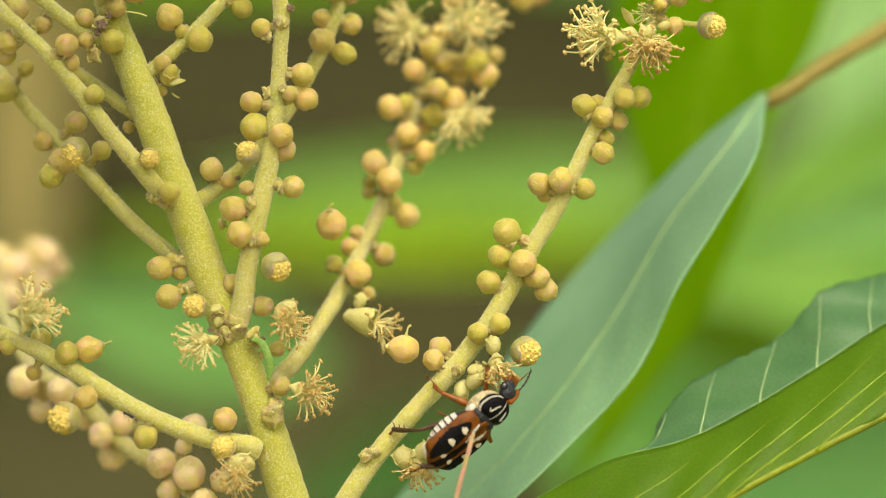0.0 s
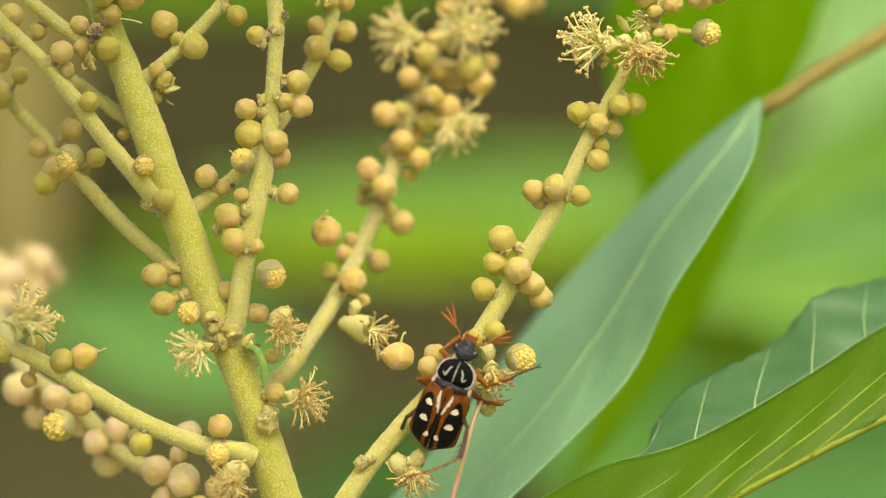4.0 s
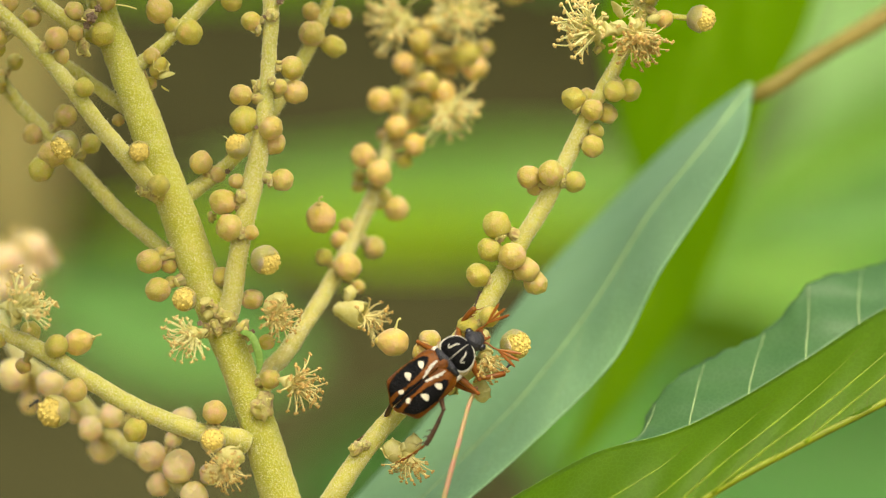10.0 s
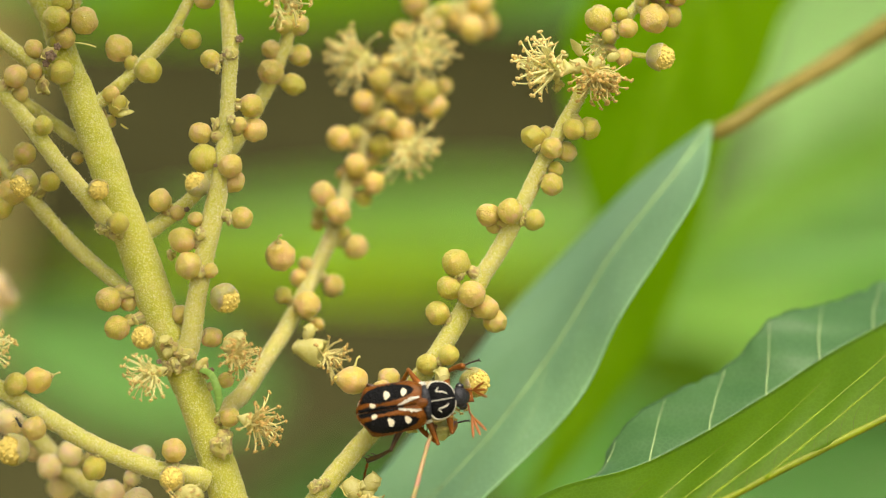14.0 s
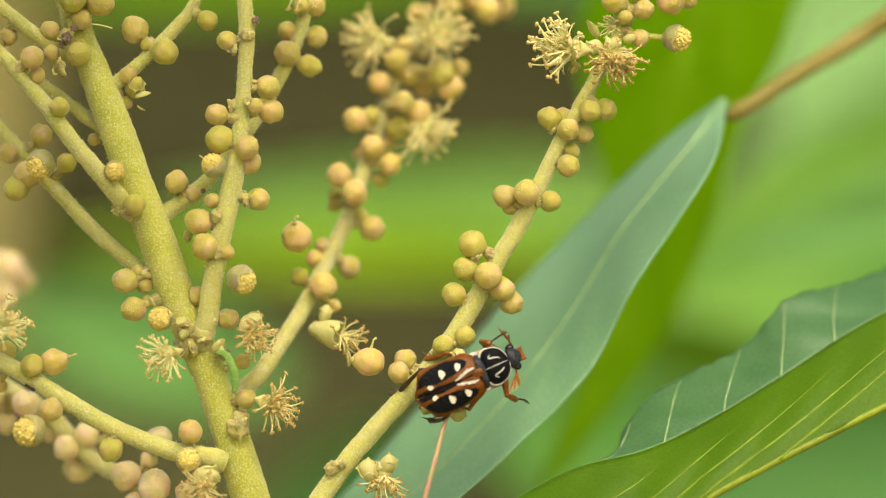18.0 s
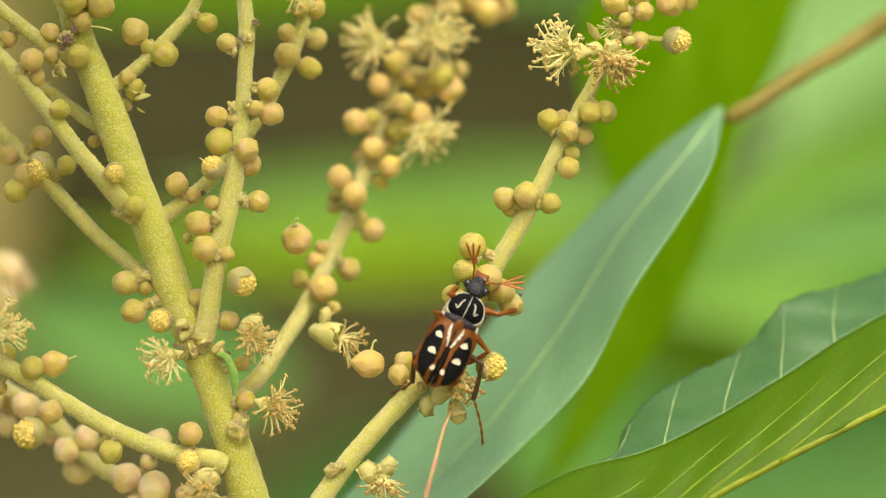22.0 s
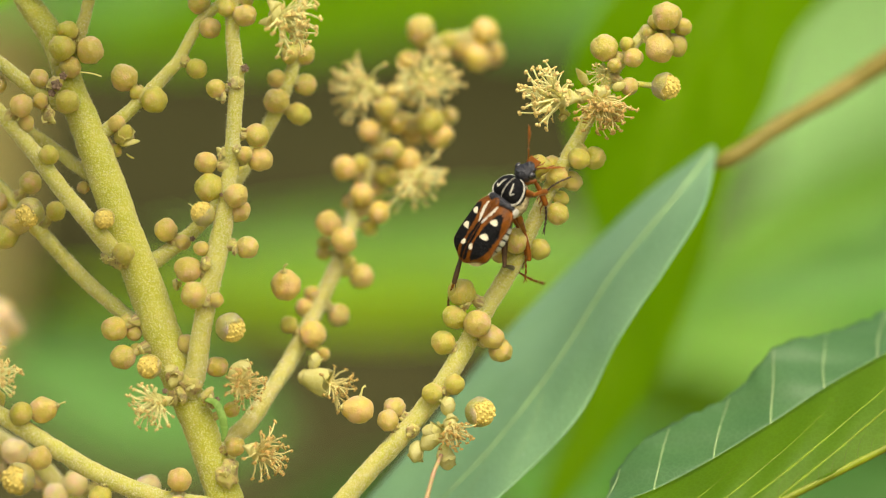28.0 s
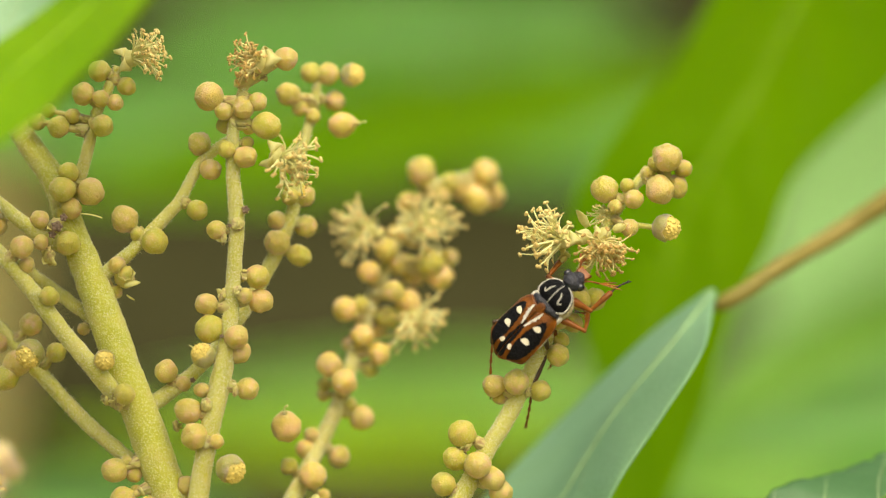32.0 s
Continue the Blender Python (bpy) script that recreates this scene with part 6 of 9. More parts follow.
def motions():
    walk(beetle, [(t, beetle_pose(x, BEETLE_DEPTH, z, h, roll, pitch)) for t, x, z, h, roll, pitch in (
        (0, 3.42, -18.14, 41.4, 43.3, 1.8), (1, 2.39, -18.74, 51.7, 35.1, 23.1), (1.5, 2.38, -18.48, 48.7, 19.9, 27.7), (2, 2.53, -18.03, 58.1, 14.4, 38.9),
        (2.5, 1.53, -17, 58.1, 2.1, 33.4), (3, 1.91, -15.67, 64.5, 2.5, 26.3), (3.5, 1.26, -14.98, 69.7, -7.1, 24), (5.5, 1.41, -12.48, 44.8, -6.9, -1.2),
        (6, 1.49, -12.7, 41.7, -12.7, 2.5), (7, 1.41, -12.56, 36.3, -8, 1.1), (8, 1.34, -12.59, 37.1, -5.9, 0.9), (9, 1.64, -12.28, 33.9, -5.9, -0.7),
        (10, 0.96, -13.21, 39.8, -6.9, 1.8), (11, 1.66, -13.16, 29.1, -4.9, -1.3), (12, 1.99, -12.71, 21.5, -4.1, 0.3), (13, 2.72, -12.63, 11, -3.8, 0.7),
        (14, 2.86, -13.03, 9.9, -2.3, 0.3), (15, 2.89, -14.15, 12.7, -1.1, -0.1), (17.5, 6.53, -12.52, 26.5, 0.5, -1.8), (18, 6.97, -11.9, 23.9, -0.2, -2.3),
        (19, 7.57, -11.07, 37.6, 1, -1), (20, 5.85, -9.75, 64.6, 1.7, -0.5), (21, 5.33, -7.99, 68.8, -1, -1.6), (22, 5.06, -6.85, 63.6, 3.4, -4),
        (23, 5.21, -6.89, 64.2, -0.2, -0.7), (24, 5.16, -2.44, 69.4, -3.4, -0.2), (24.5, 5.09, -1.79, 67.7, -27.8, 2.1), (26.5, 7.12, 5.42, 63.6, -40.2, 1.3),
        (27, 7.86, 7.71, 62, -46.5, -4.3), (27.5, 9.09, 9.45, 53.8, -49, -0.6), (28, 10.82, 10.52, 53.6, -37.2, 4.7), (29, 12.94, 14.03, 61.2, -29.8, -0.9),
        (30, 13.56, 15.28, 56.5, -28.2, 5.4), (31, 14.78, 14.5, 45.1, -22.1, 14.8), (32, 15.26, 14.72, 41.4, -16.8, 13.9),
    )])
    walk(head, [(t, joint(0, 3.95, 0.35, nod, 0, 0)) for t, nod in (
        (0, -40), (1, -40), (1.5, -35), (2, -35), (2.5, -25), (3, -25), (3.5, -20), (5.5, -50), (6, -52), (7, -52), (8, -52), (9, -48),
        (10, -50), (11, -52), (12, -55), (13, -60), (14, -55), (15, -55), (17.5, -50), (18, -55), (19, -25), (20, -30), (21, -25), (22, -22),
        (23, -22), (24, -12), (24.5, -10), (26.5, -12), (27, -15), (27.5, -15), (28, -20), (29, -35), (30, -28), (31, -45), (32, -40),
    )])
    walk(FEELERS[-1], [(t, limb(x, y, z, w, i, j, k)) for t, x, y, z, w, i, j, k in (
        (0, -0.62, 5.23, -0.85, 0.096, 0.655, 0.741, 0.108), (1, -0.62, 5.23, -0.85, 0.231, 0.661, 0.714, 0.026), (1.5, -0.62, 5.33, -0.74, 0.013, 0.692, 0.716, -0.087), (2, -0.62, 5.33, -0.74, 0.039, -0.679, -0.693, 0.238),
        (2.5, -0.62, 5.49, -0.48, 0.323, -0.687, -0.603, 0.245), (3, -0.62, 5.49, -0.48, 0.311, -0.738, -0.588, 0.111), (3.5, -0.62, 5.56, -0.34, 0.347, -0.705, -0.589, 0.189), (5.5, -0.62, 5, -1.05, 0.936, -0.331, 0.032, -0.115),
        (6, -0.62, 4.95, -1.09, 0.91, -0.399, 0.028, -0.108), (7, -0.62, 4.95, -1.09, 0.902, -0.355, 0.175, -0.173), (8, -0.62, 4.95, -1.09, 0.893, -0.403, 0.137, -0.147), (9, -0.62, 5.05, -1.02, 0.874, -0.473, 0.054, -0.096),
        (10, -0.62, 5, -1.05, 0.813, -0.58, -0.009, -0.048), (11, -0.62, 4.95, -1.09, 0.83, -0.543, 0.071, -0.106), (12, -0.62, 4.87, -1.14, 0.923, -0.357, 0.062, -0.127), (13, -0.62, 4.74, -1.22, 0.943, -0.27, 0.115, -0.156),
        (14, -0.62, 4.87, -1.14, 0.951, -0.283, 0.013, -0.127), (15, -0.62, 4.87, -1.14, 0.946, -0.264, -0.172, -0.071), (17.5, -0.62, 5, -1.05, 0.903, -0.181, -0.39, 0.007), (18, -0.62, 4.87, -1.14, 0.95, 0.02, -0.301, 0.077),
        (19, -0.62, 5.49, -0.48, 0.902, -0.074, -0.424, 0.041), (20, -0.62, 5.42, -0.61, 0.828, -0.158, -0.539, 0.007), (21, -0.62, 5.49, -0.48, 0.917, -0.202, -0.339, -0.059), (22, -0.62, 5.54, -0.4, 0.85, -0.398, -0.318, -0.132),
        (23, -0.62, 5.54, -0.4, 0.856, -0.364, -0.352, -0.104), (24, -0.62, 5.64, -0.11, 0.911, -0.297, -0.26, -0.122), (24.5, -0.62, 5.66, -0.05, 0.774, -0.492, -0.379, -0.12), (26.5, -0.62, 5.64, -0.11, 0.724, -0.571, -0.008, -0.387),
        (27, -0.62, 5.61, -0.2, 0.708, -0.58, 0.024, -0.404), (27.5, -0.62, 5.61, -0.2, 0.817, -0.325, 0.025, -0.476), (28, -0.62, 5.56, -0.34, 0.811, -0.387, -0.25, -0.361), (29, -0.62, 5.33, -0.74, 0.777, -0.381, 0.07, -0.497),
        (30, -0.62, 5.45, -0.56, 0.669, -0.637, -0.318, -0.215), (31, -0.62, 5.12, -0.96, 0.366, -0.733, -0.568, 0.076), (32, -0.62, 5.23, -0.85, 0.316, -0.755, -0.573, 0.04),
    )])
    walk(FEELERS[1], [(t, limb(x, y, z, w, i, j, k)) for t, x, y, z, w, i, j, k in (
        (0, 0.62, 5.23, -0.85, 0.205, 0.486, 0.783, 0.33), (1, 0.62, 5.23, -0.85, 0.205, 0.486, 0.783, 0.33), (1.5, 0.62, 5.33, -0.74, 0.205, 0.486, 0.783, 0.33), (2, 0.62, 5.33, -0.74, 0.253, 0.535, 0.778, 0.21),
        (2.5, 0.62, 5.49, -0.48, 0.175, 0.503, 0.798, 0.283), (3, 0.62, 5.49, -0.48, 0.211, 0.388, 0.694, 0.569), (3.5, 0.62, 5.56, -0.34, 0.175, 0.459, 0.778, 0.391), (5.5, 0.62, 5, -1.05, 0.448, 0.455, 0.581, 0.505),
        (6, 0.62, 4.95, -1.09, 0.394, 0.452, 0.628, 0.496), (7, 0.62, 4.95, -1.09, 0.448, 0.464, 0.583, 0.493), (8, 0.62, 4.95, -1.09, 0.422, 0.424, 0.599, 0.532), (9, 0.62, 5.05, -1.02, 0.39, 0.388, 0.618, 0.562),
        (10, 0.62, 5, -1.05, 0.385, 0.396, 0.627, 0.55), (11, 0.62, 4.95, -1.09, 0.449, 0.437, 0.577, 0.524), (12, 0.62, 4.87, -1.14, 0.487, 0.472, 0.546, 0.493), (13, 0.62, 4.74, -1.22, 0.504, 0.487, 0.53, 0.478),
        (14, 0.62, 4.87, -1.14, 0.565, 0.298, 0.43, 0.638), (15, 0.62, 4.87, -1.14, 0.617, 0.091, 0.227, 0.748), (17.5, 0.62, 5, -1.05, 0.618, 0.013, 0.165, 0.768), (18, 0.62, 4.87, -1.14, 0.626, 0.384, 0.05, 0.677),
        (19, 0.62, 5.49, -0.48, 0.563, -0.03, 0.275, 0.779), (20, 0.62, 5.42, -0.61, 0.444, -0.138, 0.602, 0.649), (21, 0.62, 5.49, -0.48, 0.51, 0.019, 0.698, 0.502), (22, 0.62, 5.54, -0.4, 0.587, 0.106, 0.66, 0.458),
        (23, 0.62, 5.54, -0.4, 0.572, 0.124, 0.687, 0.431), (24, 0.62, 5.64, -0.11, 0.544, 0.105, 0.709, 0.437), (24.5, 0.62, 5.66, -0.05, 0.406, 0.081, 0.827, 0.38), (26.5, 0.62, 5.64, -0.11, 0.195, 0.147, -0.921, -0.302),
        (27, 0.62, 5.61, -0.2, 0.427, 0.209, 0.513, 0.715), (27.5, 0.62, 5.61, -0.2, 0.163, 0.319, -0.789, -0.499), (28, 0.62, 5.56, -0.34, 0.024, -0.318, 0.926, 0.201), (29, 0.62, 5.33, -0.74, 0.61, -0.136, 0.777, 0.08),
        (30, 0.62, 5.45, -0.56, 0.49, -0.225, 0.826, 0.166), (31, 0.62, 5.12, -0.96, 0.303, -0.222, 0.925, 0.053), (32, 0.62, 5.23, -0.85, 0.354, -0.246, 0.888, 0.16),
    )])
    walk(LEGS["front", -1][0], [(t, limb(-1, 2.9, -0.75, w, i, j, k)) for t, w, i, j, k in (
        (0, 0.262, 0.758, 0.565, 0.195), (1, 0.266, 0.786, 0.55, 0.096), (1.12, 0.118, 0.825, 0.551, -0.036), (1.25, 0.034, -0.831, -0.53, 0.166), (1.38, 0.185, -0.803, -0.487, 0.29),
        (1.5, 0.328, -0.742, -0.424, 0.402), (2, 0.346, -0.759, -0.409, 0.37), (2.5, 0.386, -0.741, -0.389, 0.388), (3, 0.242, -0.758, -0.47, 0.383), (3.25, 0.224, -0.768, -0.479, 0.362),
        (3.5, 0.205, -0.777, -0.488, 0.342), (4, 0.183, -0.794, -0.497, 0.299), (4.5, 0.16, -0.809, -0.504, 0.254), (5, 0.138, -0.822, -0.511, 0.209), (5.5, 0.114, -0.833, -0.516, 0.164),
        (6, 0.204, -0.801, -0.493, 0.271), (7, 0.217, -0.806, -0.488, 0.257), (8, 0.153, -0.841, -0.499, 0.143), (9, 0.126, -0.82, -0.507, 0.234), (9.5, 0.236, -0.826, -0.474, 0.192),
        (10, 0.342, -0.821, -0.433, 0.148), (11, 0.609, -0.727, -0.306, 0.077), (12, 0.449, -0.793, -0.392, 0.126), (13, 0.352, -0.801, -0.447, 0.189), (14, 0.348, -0.766, -0.466, 0.275),
        (15, 0.504, -0.682, -0.395, 0.353), (16.25, 0.398, -0.662, -0.482, 0.413), (17.5, 0.282, -0.627, -0.559, 0.463), (18, 0.17, -0.642, -0.629, 0.404), (19, 0.21, -0.582, -0.578, 0.531),
        (20, 0.092, -0.419, -0.582, 0.691), (20.5, 0.252, -0.426, -0.35, 0.795), (21, 0.39, -0.395, -0.087, 0.827), (21.25, 0.389, -0.364, -0.095, 0.841), (21.5, 0.388, -0.333, -0.104, 0.853),
        (21.75, 0.386, -0.301, -0.112, 0.865), (22, 0.383, -0.268, -0.12, 0.876), (23, 0.378, -0.268, -0.136, 0.875), (24, 0.389, -0.176, -0.089, 0.9), (24.25, 0.396, -0.323, -0.036, 0.859),
        (24.5, 0.393, -0.462, 0.017, 0.795), (25, 0.424, -0.584, 0.185, 0.666), (25.5, 0.43, -0.672, 0.342, 0.497), (26, 0.409, -0.718, 0.478, 0.298), (26.5, 0.364, -0.72, 0.585, 0.081),
        (27, 0.364, -0.72, 0.585, 0.081), (27.5, 0.364, -0.72, 0.585, 0.081), (28, 0.364, -0.72, 0.585, 0.081), (28.25, 0.259, -0.762, 0.578, 0.138), (28.5, 0.149, -0.791, 0.562, 0.192),
        (28.75, 0.037, -0.807, 0.536, 0.244), (29, 0.075, 0.811, -0.502, -0.291), (29.25, 0.037, -0.807, 0.536, 0.244), (29.5, 0.149, -0.791, 0.562, 0.192), (29.75, 0.259, -0.762, 0.578, 0.138),
        (30, 0.364, -0.72, 0.585, 0.081), (30.25, 0.174, -0.787, 0.556, 0.202), (30.5, 0.027, 0.81, -0.497, -0.312), (30.75, 0.225, 0.787, -0.409, -0.404), (31, 0.411, 0.719, -0.299, -0.473),
        (32, 0.268, 0.814, -0.368, -0.361),
    )])
    walk(LEGS["front", -1][1], [(t, limb(0, 0, 2.5, w, i, j, k)) for t, w, i, j, k in (
        (0, 0.359, -0.076, 0.713, -0.597), (1, 0.307, -0.125, 0.648, -0.686), (1.12, 0.29, -0.224, 0.456, -0.811), (1.25, 0.254, -0.326, 0.241, -0.878), (1.38, 0.199, -0.422, 0.018, -0.884),
        (1.5, 0.125, -0.508, -0.198, -0.829), (2, 0.249, -0.46, -0.47, -0.711), (2.5, 0.217, -0.481, -0.516, -0.674), (3, 0.121, -0.712, -0.348, -0.597), (3.25, 0.251, -0.585, -0.359, -0.682),
        (3.5, 0.365, -0.431, -0.357, -0.744), (4, 0.23, -0.54, -0.151, -0.795), (4.5, 0.098, -0.621, 0.074, -0.774), (5, 0.022, 0.671, -0.296, 0.68), (5.5, 0.127, 0.689, -0.491, 0.518),
        (6, 0.268, 0.687, -0.442, 0.511), (7, 0.318, 0.659, -0.504, 0.459), (8, 0.207, 0.59, -0.456, 0.634), (9, 0.338, 0.568, -0.428, 0.616), (9.5, 0.267, 0.56, -0.387, 0.682),
        (10, 0.205, 0.551, -0.324, 0.741), (11, 0.176, 0.611, -0.214, 0.741), (12, 0.194, 0.663, -0.34, 0.638), (13, 0.342, 0.679, -0.457, 0.461), (14, 0.381, 0.705, -0.358, 0.479),
        (15, 0.589, 0.527, -0.321, 0.522), (16.25, 0.495, 0.727, -0.322, 0.35), (17.5, 0.377, 0.858, -0.323, 0.132), (18, 0.335, 0.884, -0.321, 0.046), (19, 0.416, 0.859, -0.168, 0.247),
        (20, 0.464, 0.883, -0.027, 0.066), (20.5, 0.707, 0.696, -0.092, 0.089), (21, 0.868, 0.444, -0.179, 0.131), (21.25, 0.755, 0.625, -0.021, 0.195), (21.5, 0.582, 0.768, 0.13, 0.234),
        (21.75, 0.36, 0.862, 0.258, 0.246), (22, 0.106, 0.9, 0.352, 0.236), (23, 0.07, 0.894, 0.354, 0.266), (24, 0.228, 0.875, 0.355, 0.238), (24.25, 0.28, 0.82, 0.308, 0.393),
        (24.5, 0.324, 0.739, 0.25, 0.536), (25, 0.369, 0.668, 0.292, 0.577), (25.5, 0.428, 0.595, 0.327, 0.597), (26, 0.499, 0.523, 0.345, 0.599), (26.5, 0.575, 0.456, 0.34, 0.588),
        (27, 0.575, 0.456, 0.34, 0.588), (27.5, 0.575, 0.456, 0.34, 0.588), (28, 0.575, 0.456, 0.34, 0.588), (28.25, 0.603, 0.583, 0.087, 0.538), (28.5, 0.57, 0.693, -0.148, 0.415),
        (28.75, 0.486, 0.774, -0.336, 0.23), (29, 0.364, 0.812, -0.457, 0), (29.25, 0.486, 0.774, -0.336, 0.23), (29.5, 0.57, 0.693, -0.148, 0.415), (29.75, 0.603, 0.583, 0.087, 0.538),
        (30, 0.575, 0.456, 0.34, 0.588), (30.25, 0.516, 0.407, 0.131, 0.743), (30.5, 0.485, 0.339, -0.124, 0.797), (30.75, 0.485, 0.27, -0.38, 0.74), (31, 0.515, 0.218, -0.592, 0.58),
        (32, 0.515, 0.102, -0.431, 0.734),
    )])
    walk(LEGS["front", -1][2], [(t, limb(x, y, z, w, i, j, k)) for t, x, y, z, w, i, j, k in (
        (0, 1.63, -2.15, 2.42, 0.305, -0.054, 0.708, -0.635), (1, 1.54, -2.19, 2.85, 0.291, -0.158, 0.644, -0.69), (1.12, 1.7, -1.65, 3.8, 0.259, -0.22, 0.434, -0.834), (1.25, 1.87, -0.7, 4.31, 0.223, -0.283, 0.193, -0.913),
        (1.38, 2.04, 0.37, 4.23, 0.184, -0.342, -0.061, -0.919), (1.5, 2.14, 1.23, 3.6, 0.142, -0.395, -0.307, -0.854), (2, 1.13, 2.42, 2.87, 0.091, -0.419, -0.278, -0.86), (2.5, 1.15, 2.44, 2.51, 0.008, 0.585, 0.31, 0.749),
        (3, 2.07, 1.59, 1.81, 0.268, -0.528, -0.36, -0.721), (3.25, 1.67, 2.12, 2.66, 0.359, -0.399, -0.361, -0.763), (3.5, 1.03, 2.28, 3.51, 0.434, -0.257, -0.355, -0.787), (4, 2.13, 1.32, 3.5, 0.369, -0.323, -0.141, -0.86),
        (4.5, 2.64, 0.02, 3.09, 0.302, -0.375, 0.087, -0.872), (5, 2.43, -1.17, 2.3, 0.235, -0.416, 0.313, -0.821), (5.5, 1.59, -1.85, 1.34, 0.172, -0.445, 0.519, -0.71), (6, 1.25, -2.21, 1.6, 0.16, -0.407, 0.252, -0.863),
        (7, 0.77, -2.38, 1.48, 0.158, -0.35, 0.241, -0.891), (8, 1.51, -2.22, 2.2, 0.145, -0.319, 0.532, -0.771), (9, 1.11, -2.46, 2.47, 0.1, -0.417, 0.529, -0.732), (9.5, 1.51, -2.23, 2.7, 0.163, -0.263, 0.275, -0.91),
        (10, 1.85, -1.91, 2.99, 0.193, -0.082, -0.017, -0.978), (11, 2.24, -1.44, 2.93, 0.066, -0.199, -0.351, -0.912), (12, 1.93, -1.87, 2.2, 0.146, -0.287, -0.203, -0.925), (13, 0.85, -2.39, 1.58, 0.182, -0.309, -0.08, -0.93),
        (14, 1.09, -2.38, 1.82, 0.192, -0.345, -0.126, -0.91), (15, 0.47, -2.58, 3.14, 0.07, -0.41, -0.241, -0.877), (16.25, 0.52, -2.55, 1.78, 0.131, -0.515, -0.168, -0.83), (17.5, -0.04, -1.98, 0.66, 0.189, -0.608, -0.091, -0.766),
        (18, -0.36, -1.68, 0.42, 0.286, -0.598, 0.014, -0.749), (19, 0.77, -2.15, 1.07, 0.223, -0.672, -0.09, -0.7), (20, 0.25, -2.22, 0.99, 0.228, -0.827, -0.087, -0.506), (20.5, -0.02, -2.7, 2.54, 0.05, -0.81, -0.291, -0.507),
        (21, -0.53, -2.21, 3.96, 0.135, 0.759, 0.469, 0.431), (21.25, 0.58, -2.57, 3.09, 0.114, 0.772, 0.48, 0.4), (21.5, 1.38, -2.25, 1.92, 0.093, 0.785, 0.49, 0.367), (21.75, 1.65, -1.33, 0.83, 0.072, 0.796, 0.499, 0.335),
        (22, 1.35, -0.07, 0.16, 0.05, 0.807, 0.506, 0.301), (23, 1.42, 0.17, 0.21, 0.003, 0.798, 0.507, 0.326), (24, 1.56, -0.62, 0.39, 0.187, 0.841, 0.499, 0.092), (24.25, 2.21, -0.59, 1.06, 0.281, 0.805, 0.455, 0.257),
        (24.5, 2.57, -0.57, 1.92, 0.366, 0.74, 0.389, 0.41), (25, 2.66, -0.42, 2.33, 0.381, 0.67, 0.445, 0.456), (25.5, 2.67, -0.32, 2.71, 0.416, 0.596, 0.505, 0.465), (26, 2.62, -0.29, 3.08, 0.47, 0.528, 0.554, 0.44),
        (26.5, 2.5, -0.34, 3.45, 0.537, 0.476, 0.578, 0.389), (27, 2.5, -0.34, 3.45, 0.537, 0.476, 0.578, 0.389), (27.5, 2.5, -0.34, 3.45, 0.537, 0.476, 0.578, 0.389), (28, 2.5, -0.34, 3.45, 0.537, 0.476, 0.578, 0.389),
        (28.25, 1.98, -1.64, 3.33, 0.548, 0.338, 0.425, 0.636), (28.5, 1.1, -2.47, 2.49, 0.556, 0.173, 0.195, 0.789), (28.75, 0.08, -2.45, 1.36, 0.561, -0.004, -0.07, 0.825), (29, -0.9, -1.6, 0.52, 0.566, -0.18, -0.325, 0.736),
        (29.25, 0.08, -2.45, 1.36, 0.561, -0.004, -0.07, 0.825), (29.5, 1.1, -2.47, 2.49, 0.556, 0.173, 0.195, 0.789), (29.75, 1.98, -1.64, 3.33, 0.548, 0.338, 0.425, 0.636), (30, 2.5, -0.34, 3.45, 0.537, 0.476, 0.578, 0.389),
        (30.25, 2, -0.61, 4.21, 0.467, 0.458, 0.405, 0.639), (30.5, 1.13, -1.42, 4.5, 0.414, 0.413, 0.146, 0.798), (30.75, 0.08, -2.23, 4.03, 0.385, 0.354, -0.156, 0.838), (31, -0.96, -2.46, 3.05, 0.382, 0.296, -0.449, 0.751),
        (32, -0.79, -1.99, 4.14, 0.404, 0.184, -0.303, 0.843),
    )])
